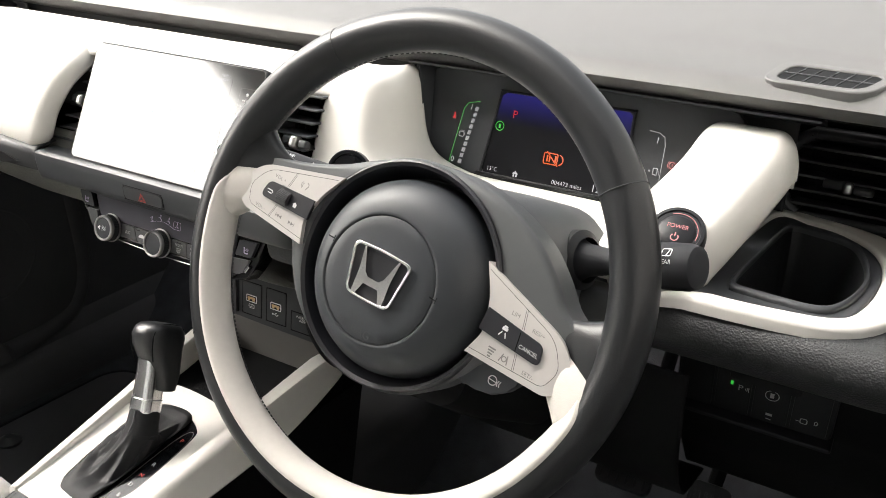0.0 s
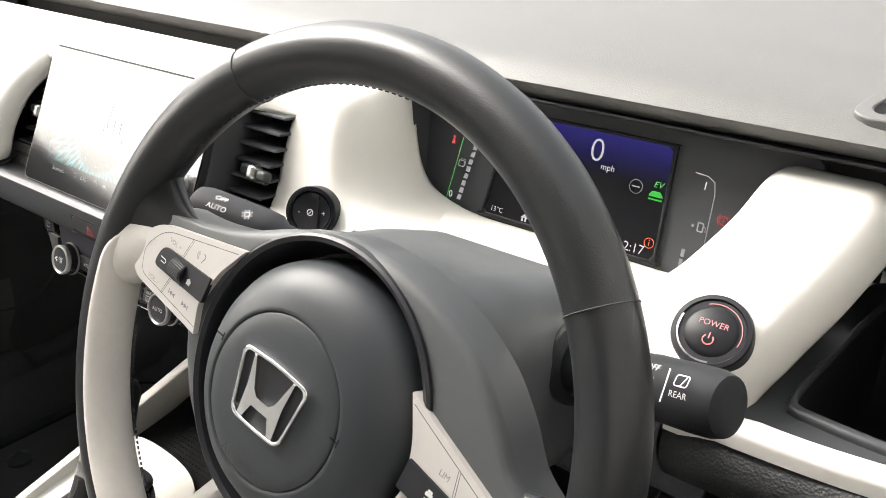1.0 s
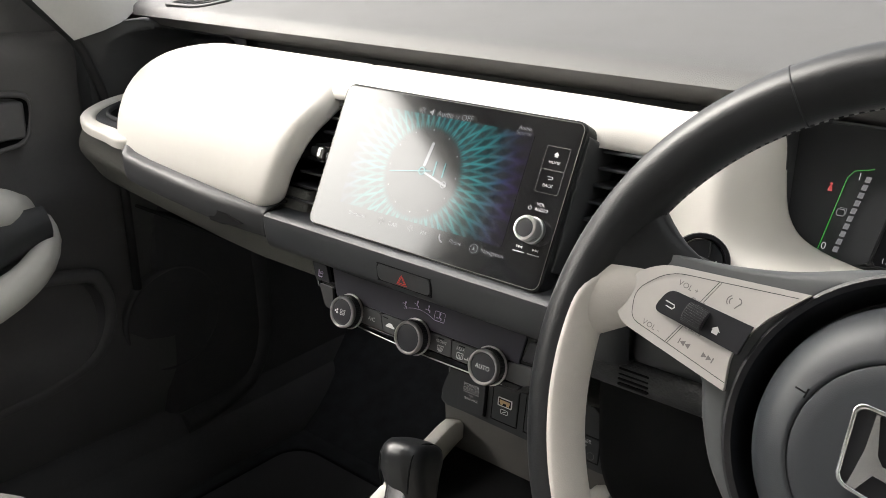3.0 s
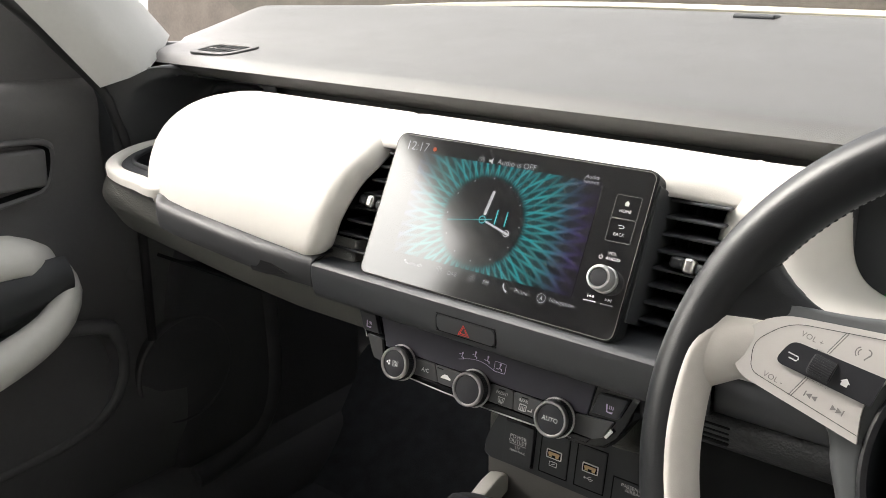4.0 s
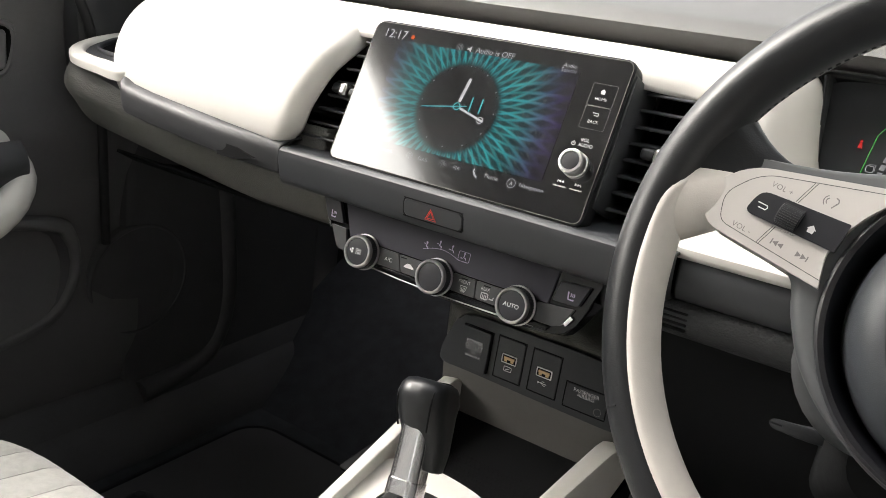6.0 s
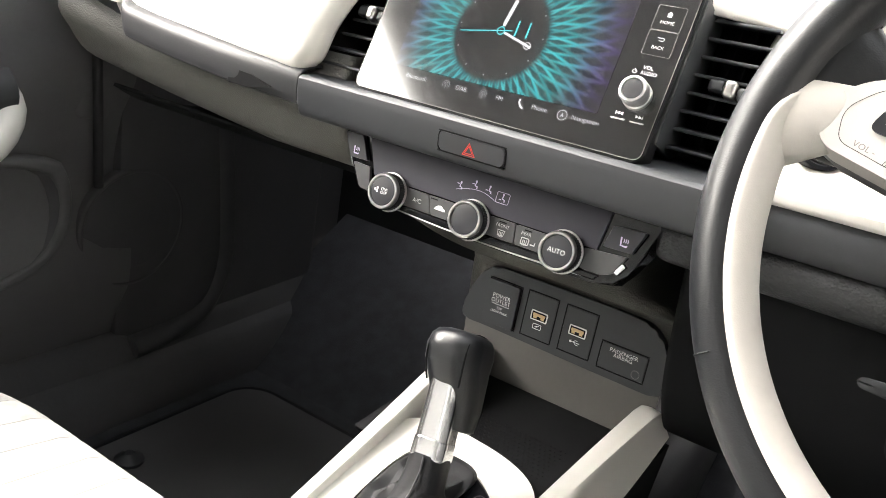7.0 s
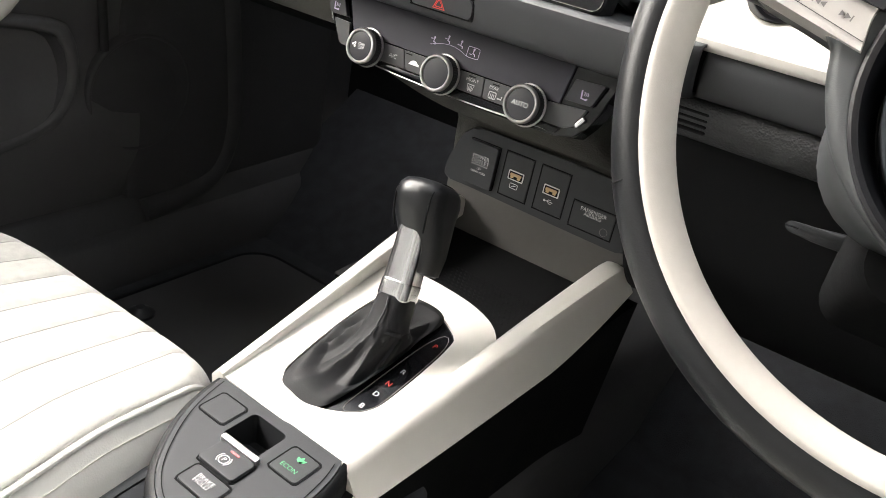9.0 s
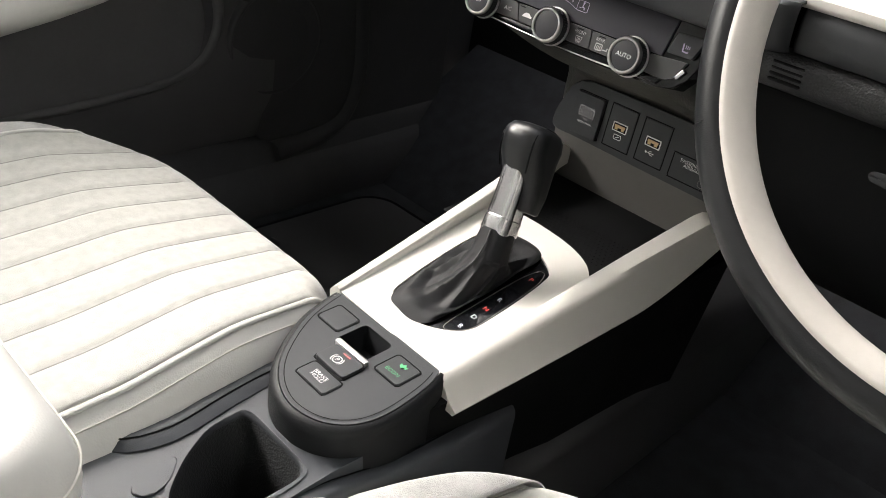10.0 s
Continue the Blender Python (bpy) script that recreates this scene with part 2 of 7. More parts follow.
def moved(bm, m):
    bmesh.ops.transform(bm, matrix=m, verts=bm.verts)
    return bm


def rr(w, h, r, n=5, cx=0.0, cy=0.0):
    """A rounded rectangle, counterclockwise."""
    pts = []
    for k, (sx, sy) in enumerate(((1, 1), (-1, 1), (-1, -1), (1, -1))):
        for i in range(n + 1):
            a = math.pi / 2 * (k + i / n)
            pts.append((cx + sx * (w / 2 - r) + r * math.cos(a), cy + sy * (h / 2 - r) + r * math.sin(a)))
    return pts


def smooth_loop(pts, n=64, closed=True):
    """Catmull-Rom through points, resampled to n points of even spacing."""
    p = [Vector(q) for q in pts]
    k = len(p)
    dense = []
    for i in range(k if closed else k - 1):
        a, b, c, d = (p[(i + j) % k] if closed else p[min(max(i + j, 0), k - 1)] for j in (-1, 0, 1, 2))
        for s in range(16):
            t = s / 16
            dense.append(0.5 * ((2 * b) + (c - a) * t + (2 * a - 5 * b + 4 * c - d) * t * t + (3 * b - 3 * c + d - a) * t ** 3))
    if not closed:
        dense.append(p[-1])
    seq = dense + [dense[0]] if closed else dense
    d = [0.0]
    for u, v in zip(seq, seq[1:]):
        d.append(d[-1] + (v - u).length)
    out, j = [], 0
    for i in range(n):
        s = d[-1] * (i / n if closed else i / (n - 1))
        while j < len(d) - 2 and d[j + 1] < s:
            j += 1
        f = (s - d[j]) / max(d[j + 1] - d[j], 1e-9)
        out.append(seq[j].lerp(seq[j + 1], f))
    return out


def prism(outline, z0, z1, bev=0.0, seg=3, both=False):
    bm = bmesh.new()
    lo = [bm.verts.new((p[0], p[1], z0)) for p in outline]
    hi = [bm.verts.new((p[0], p[1], z1)) for p in outline]
    k = len(lo)
    bm.faces.new(lo[::-1])
    bm.faces.new(hi)
    for i in range(k):
        bm.faces.new((lo[i], lo[(i + 1) % k], hi[(i + 1) % k], hi[i]))
    if bev:
        bm.edges.ensure_lookup_table()
        top = {v for v in hi} | ({v for v in lo} if both else set())
        es = [e for e in bm.edges if e.verts[0] in top and e.verts[1] in top and abs(e.verts[0].co.z - e.verts[1].co.z) < 1e-9]
        bmesh.ops.bevel(bm, geom=es, offset=bev, segments=seg, profile=0.5, affect="EDGES", clamp_overlap=True)
    return bm


def box(sx, sy, sz, bev=0.0, seg=2, c=(0, 0, 0)):
    bm = bmesh.new()
    bmesh.ops.create_cube(bm, size=1.0)
    bmesh.ops.scale(bm, vec=(sx, sy, sz), verts=bm.verts)
    if bev:
        bmesh.ops.bevel(bm, geom=list(bm.edges), offset=bev, segments=seg, profile=0.5, affect="EDGES", clamp_overlap=True)
    bmesh.ops.translate(bm, vec=c, verts=bm.verts)
    return bm


def lathe(profile, n=48):
    """profile of (radius, z), turned about z."""
    bm = bmesh.new()
    rings = []
    for r, z in profile:
        rings.append([bm.verts.new((0, 0, z))] if r < 1e-7 else [bm.verts.new((r * math.cos(2 * math.pi * i / n), r * math.sin(2 * math.pi * i / n), z)) for i in range(n)])
    for a, b in zip(rings, rings[1:]):
        for i in range(n):
            j = (i + 1) % n
            if len(a) == 1 and len(b) > 1:
                bm.faces.new((a[0], b[i], b[j]))
            elif len(b) == 1 and len(a) > 1:
                bm.faces.new((a[i], a[j], b[0]))
            elif len(a) > 1:
                bm.faces.new((a[i], a[j], b[j], b[i]))
    return bm


def loft(loops, caps=True, closed=True):
    bm = bmesh.new()
    rows = [[bm.verts.new(p) for p in loop] for loop in loops]
    for a, b in zip(rows, rows[1:]):
        k = len(a)
        for i in range(k if closed else k - 1):
            j = (i + 1) % k
            bm.faces.new((a[i], a[j], b[j], b[i]))
    if caps and closed:
        bm.faces.new(rows[0][::-1])
        bm.faces.new(rows[-1])
    return bm


def patch(f, nu, nv):
    return loft([[f(i / nu, j / nv) for i in range(nu + 1)] for j in range(nv + 1)], caps=False, closed=False)


def tube(pts, r, n=12, caps=True):
    """A round bar along points; r: one radius, or one a point."""
    p = [Vector(q) for q in pts]
    rs = r if isinstance(r, (list, tuple)) else [r] * len(p)
    loops, side = [], None
    for i, q in enumerate(p):
        t = (p[min(i + 1, len(p) - 1)] - p[max(i - 1, 0)]).normalized()
        side = (side - t * side.dot(t)).normalized() if side else t.orthogonal().normalized()
        up = t.cross(side)
        loops.append([q + rs[i] * (side * math.cos(2 * math.pi * k / n) + up * math.sin(2 * math.pi * k / n)) for k in range(n)])
    return loft(loops, caps)


def ring(outer, inner, z0, z1, bev=0.0, n=64, seg=3):
    """A flat frame between two outlines."""
    o, i_ = smooth_loop([(p[0], p[1], 0) for p in outer], n), smooth_loop([(p[0], p[1], 0) for p in inner], n)
    best = min(range(n), key=lambda s: sum((o[k] - i_[(k + s) % n]).length_squared for k in range(0, n, 4)))
    i_ = i_[best:] + i_[:best]
    prof = [(0.0, z0), (0.0, z1 - bev)] + [(bev * (1 - math.cos(math.pi / 2 * k / seg)), z1 - bev + bev * math.sin(math.pi / 2 * k / seg)) for k in range(1, seg + 1)] if bev else [(0.0, z0), (0.0, z1)]
    loops = []
    for d, z in prof:
        loops.append([a + (b - a).normalized() * d + Vector((0, 0, z)) for a, b in zip(o, i_)])
    for d, z in reversed(prof):
        loops.append([b + (a - b).normalized() * d + Vector((0, 0, z)) for a, b in zip(o, i_)])
    return loft(loops, caps=False)


def well(outline, z0, z1, shrink=0.9, n=64):
    """The inside of a pocket, open at the top."""
    o = smooth_loop([(p[0], p[1], 0) for p in outline], n)
    c = sum(o, Vector()) / n
    loops = []
    for k in range(7):
        t = k / 6
        f = 1 + (shrink - 1) * t ** 0.7
        loops.append([c + (p - c) * f + Vector((0, 0, z1 + (z0 - z1) * t)) for p in o])
    bm = loft(loops, caps=False)
    bm.verts.ensure_lookup_table()
    bm.faces.new([bm.verts[len(bm.verts) - n + k] for k in range(n)])
    return bm


def swept(profile, x0, x1, nx=24, r0=0.0, r1=0.0, depth=0.03):
    """An open (y, z) profile drawn out along x, its ends rounded off towards the front of the car."""
    pr = smooth_loop([(0, a, b) for a, b in profile], 36, closed=False)

    def f(u, v):
        p = pr[round(v * 35)]
        k = 0.5 - 0.5 * math.cos(math.pi * u)
        x = x0 + (x1 - x0) * k
        d, back = min(x - x0, x1 - x), 0.0
        r = r0 if x - x0 < x1 - x else r1
        if r and d < r:
            back = depth * (1 - math.sqrt(max(0.0, 1 - (1 - d / r) ** 2)))
        return Vector((x, p.y + back, p.z))
    return patch(f, nx, 35)


def pillow(profile, left, right, rl, rrr, dl, dr, nu=44, ns=40):
    """A soft panel: a (y, z) profile between two side lines x(s), with edges that round away by dl and dr."""
    pr = smooth_loop([(0, a, b) for a, b in profile], ns + 1, closed=False)
    lx = smooth_loop([(a, b, 0) for a, b in left], 60, closed=False)
    rx = smooth_loop([(a, b, 0) for a, b in right], 60, closed=False)

    def at(line, s):
        for a, b in zip(line, line[1:]):
            if a.y <= s <= b.y + 1e-9:
                return a.x + (b.x - a.x) * (s - a.y) / max(b.y - a.y, 1e-9)
        return line[-1].x

    def f(u, v):
        p = pr[round(v * ns)]
        s = v
        a, b = at(lx, s), at(rx, s)
        k = 0.5 - 0.5 * math.cos(math.pi * u)
        x = a + (b - a) * k
        q = pr[min(round(v * ns) + 1, ns)] - pr[max(round(v * ns) - 1, 0)]
        nrm = Vector((0, -q.z, q.y)).normalized()
        if nrm.y * (0.29 - p.y) + nrm.z * (0.655 - p.z) < 0:
            nrm = -nrm
        off = 0.0
        if x - a < rl:
            off = dl * (1 - math.sqrt(max(0.0, 1 - (1 - (x - a) / rl) ** 2)))
        if b - x < rrr:
            off = max(off, dr * (1 - math.sqrt(max(0.0, 1 - (1 - (b - x) / rrr) ** 2))))
        return Vector((x, p.y, p.z)) + nrm * off
    return patch(f, nu, ns)


def ray_reach(line, cx_, cy_, a):
    """How far the outline lies from a middle point in the direction a."""
    far, dx, dy = 0.0, math.cos(a), math.sin(a)
    for (x0, y0), (x1, y1) in zip(line, line[1:] + line[:1]):
        ex, ey = x1 - x0, y1 - y0
        den = dx * ey - dy * ex
        if abs(den) > 1e-12:
            r = ((x0 - cx_) * ey - (y0 - cy_) * ex) / den
            q = ((x0 - cx_) * dy - (y0 - cy_) * dx) / den
            if r > 0 and -1e-6 <= q <= 1 + 1e-6:
                far = max(far, r)
    return far


def pierced(outer, inner, z0, z1, n=180):
    """A plate with a hole: both outlines met by the same rays from the hole's middle."""
    cx_, cy_ = sum(q[0] for q in inner) / len(inner), sum(q[1] for q in inner) / len(inner)

    rays = [2 * math.pi * k / n for k in range(n)]
    o, i_ = ([(cx_ + ray_reach(q, cx_, cy_, a) * math.cos(a), cy_ + ray_reach(q, cx_, cy_, a) * math.sin(a)) for a in rays] for q in (outer, inner))
    return loft([[Vector((x, y, z0)) for x, y in o], [Vector((x, y, z1)) for x, y in o], [Vector((x, y, z1)) for x, y in i_], [Vector((x, y, z0)) for x, y in i_]], caps=False)


def ribbon(pts, w, closed=False, z=0.0):
    """A flat printed line."""
    bm = bmesh.new()
    p = [Vector((q[0], q[1], z)) for q in pts]
    k = len(p)
    rows = []
    for i, q in enumerate(p):
        a = p[(i - 1) % k] if closed else p[max(i - 1, 0)]
        b = p[(i + 1) % k] if closed else p[min(i + 1, k - 1)]
        t = (b - a).normalized()
        s = Vector((-t.y, t.x, 0)) * w / 2
        rows.append((bm.verts.new(q + s), bm.verts.new(q - s)))
    for i in range(k if closed else k - 1):
        a, b = rows[i], rows[(i + 1) % k]
        bm.faces.new((a[0], a[1], b[1], b[0]))
    return bm


def disc(r, cx=0.0, cy=0.0, n=24, z=0.0):
    bm = bmesh.new()
    bm.faces.new([bm.verts.new((cx + r * math.cos(2 * math.pi * i / n), cy + r * math.sin(2 * math.pi * i / n), z)) for i in range(n)])
    return bm


def poly(pts, z=0.0):
    bm = bmesh.new()
    bm.faces.new([bm.verts.new((p[0], p[1], z)) for p in pts])
    return bm


def circle_pts(r, cx=0.0, cy=0.0, n=28, a0=0.0, a1=360.0):
    k = n if a1 - a0 >= 360 else n + 1
    return [(cx + r * math.cos(radians(a0 + (a1 - a0) * i / n)), cy + r * math.sin(radians(a0 + (a1 - a0) * i / n))) for i in range(k)]


def lettering(s, size, material, parent, m, align="CENTER", label="", lean=0.0, gap=1.0, name="lettering", thin=0.0):
    cu = bpy.data.curves.new("tmp", "FONT")
    cu.body, cu.size, cu.align_x, cu.align_y, cu.space_character, cu.shear, cu.space_line = s, size, align, "CENTER", gap, lean, 0.8
    cu.resolution_u, cu.offset = 3, -thin * size
    tmp = bpy.data.objects.new("tmp", cu)
    me = bpy.data.meshes.new_from_object(tmp)
    bpy.data.objects.remove(tmp)
    bpy.data.curves.remove(cu)
    me.name = name
    me.materials.clear()
    me.materials.append(material)
    ob = new(name, me)
    ob.matrix_basis = m
    ob.parent = parent
    ob.matrix_parent_inverse = full(parent).inverted()
    if label:
        tagged(ob, label)
    return ob


def filleted(corners, n=6):
    """Closed outline through (x, y, radius) corners, each rounded by a short curve."""
    out = []
    for i, (x, y, r) in enumerate(corners):
        p, q, s = Vector(corners[i - 1][:2]), Vector((x, y)), Vector(corners[(i + 1) % len(corners)][:2])
        u, v = q + (p - q).normalized() * r, q + (s - q).normalized() * r
        for k in range(n + 1):
            f = k / n
            w = u * (1 - f) ** 2 + q * 2 * f * (1 - f) + v * f * f
            out.append((w.x, w.y))
    return out


def T(x, y, z=0.0):
    return Matrix.Translation((x, y, z))


# car body: the setting -----------------------------------------------------
def wall(name, bm, material, label, m=None, solid=0.0):
    return tagged(part(name, bm, material, None, label, m, solid=solid), "", name.split("_")[0], "", "structure")


wall("ground", box(400, 400, 0.1, c=(0, 0, -0.42)), ASPHALT, "grey-brown paved ground outside the parked car")
wall("floor", join(box(1.36, 1.5, 0.04, c=(0.06, -0.2, 0.06)), moved(box(1.36, 0.5, 0.04), pose(0.06, 0.70, 0.19, 33))), CARPET, "black carpeted car floor rising to the footwell toe board")
wall("firewall", box(1.4, 0.04, 0.62, c=(0.06, 0.80, 0.50)), BLACK, "black bulkhead wall behind the dashboard")
wall("tunnel", box(0.17, 1.2, 0.17, 0.03, 3, (0.045, 0.25, 0.14)), FOOT, "black carpeted centre tunnel under the console")
wall("ceiling", moved(box(1.30, 2.2, 0.05, 0.02, 2), pose(0.06, -1.22, 1.27)), ROOF, "pale grey fabric headliner of the car roof")
wall("wall_rear", box(1.40, 0.06, 0.75, 0.02, 2, (0.06, -2.2, 0.42)), DEEP, "black load bay end behind the seats")
for side, sx in (("left", -1), ("right", 1)):
    x = 0.06 + sx * 0.68
    sill = [(-0.670, 0.186), (-0.612, 0.181), (-0.596, 0.174), (-0.586, 0.158), (-0.578, 0.143), (-0.566, 0.138), (-0.556, 0.132), (-0.546, 0.116), (-0.538, 0.096), (-0.535, 0.07), (-0.670, 0.04)]
    wall("sill_" + side, loft([[Vector((q[0] if sx < 0 else 0.12 - q[0], y, q[1] + 0.008 * max(0.0, (y - 0.3) / 0.25))) for q in sill] for y in np.linspace(-1.9, 0.74, 28)]), FOOT, "black plastic door sill with two moulded ridges")
    # out of view; set low to trim the window's glare on the touchscreen
    wall("roof_rail_" + side, box(0.09, 2.2, 0.15, 0.03, 3, (0.06 + sx * 0.665, -1.10, 1.195)), ROOF, "pale grey headliner edge, added unseen to cut glare on the touchscreen")
    wall("pillar_rear_" + side, moved(box(0.08, 0.16, 1.1, 0.03, 3), pose(x, -0.75, 0.72)), GREY_TRIM, "grey trimmed centre pillar behind the front door")
    wall("pillar_tail_" + side, moved(box(0.08, 0.4, 1.1, 0.03, 3), pose(x, -2.0, 0.72)), GREY_TRIM, "grey trimmed rear pillar of the car")
wall("side_rear_left", box(0.08, 1.3, 0.62, 0.02, 2, (-0.64, -1.45, 0.42)), DOORSKIN, "dark rear side door of the car")
wall("side_rear_right", box(0.08, 1.3, 0.62, 0.02, 2, (0.76, -1.45, 0.42)), DOORSKIN, "dark rear side door of the car")


for side, x in (("left", -0.63), ("right", 0.75)):
    # unseen dark pane, added to dim what the touchscreen mirrors
    pane = wall("window_rear_" + side, box(0.004, 1.05, 0.54, 0, 1, (x, -1.32, 0.99)), DIM_GLASS, "dark privacy glass of the rear side window")
    pane.visible_shadow = False
for side, x in (("left", -0.665), ("right", 0.765)):
    # same trim on both sides; the driver's deeper shade is put into the colour
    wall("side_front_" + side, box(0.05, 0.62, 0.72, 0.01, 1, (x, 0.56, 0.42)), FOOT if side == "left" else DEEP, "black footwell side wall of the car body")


def a_pillar(sx, name):
    foot = [(-0.641, 0.335, 0.790), (-0.595, 0.290, 0.772), (-0.550, 0.238, 0.757), (-0.541, 0.205, 0.748), (-0.546, 0.170, 0.738), (-0.600, 0.222, 0.738), (-0.660, 0.262, 0.745), (-0.715, 0.310, 0.76), (-0.720, 0.36, 0.79)]
    loops = []
    for k in range(0, 11):
        t = k / 10
        shift = Vector((0.07 * t, -0.62 * t, 0.50 * t + 0.03 * math.sin(math.pi * max(t, 0))))
        c = Vector((-0.63, 0.26, 0.76))
        loops.append([c + (Vector(p) - c) * (1 - 0.32 * max(t, 0)) + shift for p in foot])
    if sx > 0:
        loops = [[Vector((0.12 - p.x, p.y, p.z)) for p in q] for q in loops]
    return wall(name, loft(loops), GREY_TRIM, "light grey trimmed windscreen pillar rising from the dashboard end")


a_pillar(-1, "pillar_front_left")
a_pillar(1, "pillar_front_right")


def screen_base(u):
    x = -0.66 + 1.44 * u
    return Vector((x, 0.755 - 0.25 * (abs(x - 0.06) / 0.70) ** 2.4, 0.850 - 0.040 * (abs(x - 0.06) / 0.72) ** 3))


screen = part("windscreen", patch(lambda u, v: screen_base(u).lerp(Vector((-0.52 + 1.16 * u, -0.22 + 0.10 * math.sin(math.pi * u), 1.235)), v), 20, 6), GLASS, None, "clear raked windscreen glass above the dashboard")
tagged(screen, "", "windscreen", "", "structure")
screen.visible_shadow = False
SEALING = mat("sand_sealing_strip", (0.48, 0.45, 0.37), 0.6, grain=0.2, var=0.08)
wall("trim_screen", tube([screen_base(u) + Vector((0, 0.004, 0.002)) for u in np.linspace(0, 1, 40)], 0.007, 8), SEALING, "pale sealing strip at the foot of the windscreen")


def hedge():
    bm = bmesh.new()
    for i in range(5200):
        x = -7.0 + random.gauss(0, 0.45)
        y, z = random.uniform(-16, 2.5), random.uniform(-0.36, 1.9 + 0.4 * noise.noise((i * 0.001, 3, 1)))
        p = Vector((x, y, z + 0.3 * noise.noise((y * 0.7, z, 2))))
        e = Euler((random.uniform(0, 6), random.uniform(0, 6), random.uniform(0, 6))).to_matrix()
        s = random.uniform(0.05, 0.11)
        bm.faces.new([bm.verts.new(p + e @ Vector(q) * s) for q in ((-1, 0, 0), (0, -0.5, 0.15), (1, 0, 0), (0, 0.5, 0.15))])
    ob = part("hedge", bm, LEAF, None, "yellow-green clipped hedge along the side of the drive", smooth=False)
    tagged(ob, "", "hedge", "", "stuff")


hedge()
wall("wall_garden", box(22, 0.25, 1.9, 0.02, 1, (-2, 9.0, 0.5)), mat("brown_brick", (0.11, 0.095, 0.08), 0.9, grain=0.8, gscale=30, var=0.3, vscale=2), "low brown garden wall beyond the windscreen")

# unseen wall, added only to hold back daylight from the right
wall("wall_house", box(0.25, 14, 3.2, 0.02, 1, (2.0, -1.5, 1.2)), mat("light_block_grey", (0.17, 0.17, 0.165), 0.9, grain=0.8, gscale=30, var=0.2, vscale=2), "plain grey house wall close beside the driver's side")

# dashboard -------------------------------------------------------------------
dash = thing("dashboard", pose(0.06, 0.35, 0.5), "two-tone dashboard with white soft panels under a charcoal top pad", "dashboard")

lip = [(0.305, 0.7450), (0.295, 0.7455), (0.286, 0.7475), (0.2785, 0.7512), (0.2725, 0.7555), (0.2680, 0.7585), (0.2658, 0.7612), (0.2660, 0.7642), (0.2686, 0.7674), (0.2735, 0.7704), (0.281, 0.7731), (0.291, 0.7755), (0.305, 0.7780), (0.36, 0.7872), (0.46, 0.8055), (0.58, 0.8260), (0.68, 0.8420), (0.74, 0.8480)]


def far_line(x):
    """Front edge of the dash top in plan, bowed like the windscreen."""
    return 0.74 - 0.25 * (abs(x - 0.06) / 0.70) ** 2.4


def top_pad():
    pr = smooth_loop([(0, a, b) for a, b in lip], 48, closed=False)

    def f(u, v):
        p = pr[round(v * 47)]
        x = 0.06 + 0.70 * math.sin(math.pi / 2 * (2 * u - 1)) ** 1.0
        d = 0.70 - abs(x - 0.06)
        y, z = p.y, p.z
        if y > 0.28:
            reach = (far_line(x) - 0.28) / 0.46
            y = 0.28 + (y - 0.28) * (1 + (reach - 1) * min(1.0, (y - 0.28) / 0.10))
            z = 0.7728 + (p.z - 0.7728) * (0.55 + 0.45 * reach)
        if d < 0.05:
            y += 0.085 * (1 - math.sqrt(max(0, 1 - (1 - d / 0.05) ** 2))) * max(0.0, 1 - max(0, y - 0.28) / 0.25)
        return Vector((x, y, z))
    return patch(f, 72, 47)


part("light_sensor", box(0.050, 0.030, 0.007, 0.003, 3, (0.017, 0.690, 0.8455)), SATIN, dash, "small flat charcoal light sensor")
part("top_pad", top_pad(), PAD, dash, "charcoal soft-touch top pad", solid=0.004)
# seam along the cluster side of the lip
part("lip_seam", tube([(x, 0.2805, 0.7500) for x in np.linspace(-0.10, 0.66, 40)], 0.0007, 6), DEEP, dash, "dark seam under the lip")
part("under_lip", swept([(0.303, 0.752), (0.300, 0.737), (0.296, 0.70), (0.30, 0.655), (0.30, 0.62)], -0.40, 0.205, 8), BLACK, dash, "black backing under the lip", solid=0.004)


def end_cap():
    """Dash end beside the door, scooped round the side vent; it comes towards the seats at its outer edge."""
    def f(u, v):
        x = -0.600 + 0.215 * u
        k = max(0.0, min(1.0, (-0.520 - x) / 0.050))
        y = 0.2860 - 0.095 * k ** 1.2
        top = 0.7470 - 0.003 * k + 0.012 * math.sin(math.pi * min(1.0, k * 1.1))
        if v > 0.86:
            t = (v - 0.86) / 0.14
            return Vector((x, y + 0.004 * t + 0.05 * k * t * t, top + 0.003 * math.sin(math.pi / 2 * t)))
        z = 0.600 + (top - 0.600) * v / 0.86
        e = ((x + 0.477) / 0.079) ** 4 + ((z - 0.697) / 0.052) ** 4
        return Vector((x, y + 0.060 * max(0.0, min(1.0, (1.15 - e) / 0.40)) ** 0.7 + 0.012 * (1 - v), z))
    return patch(f, 72, 60)


part("end_cap", end_cap(), SATIN, dash, "charcoal dash end scooped round the side vent", solid=0.002)
part("inner_body", join(box(0.46, 0.30, 0.19, 0.01, 2, (-0.32, 0.47, 0.62)), box(0.40, 0.26, 0.20, 0.01, 2, (0.0, 0.47, 0.60)), box(0.50, 0.16, 0.16, 0.01, 2, (0.46, 0.56, 0.66))), DEEP, dash, "black inner dashboard body")

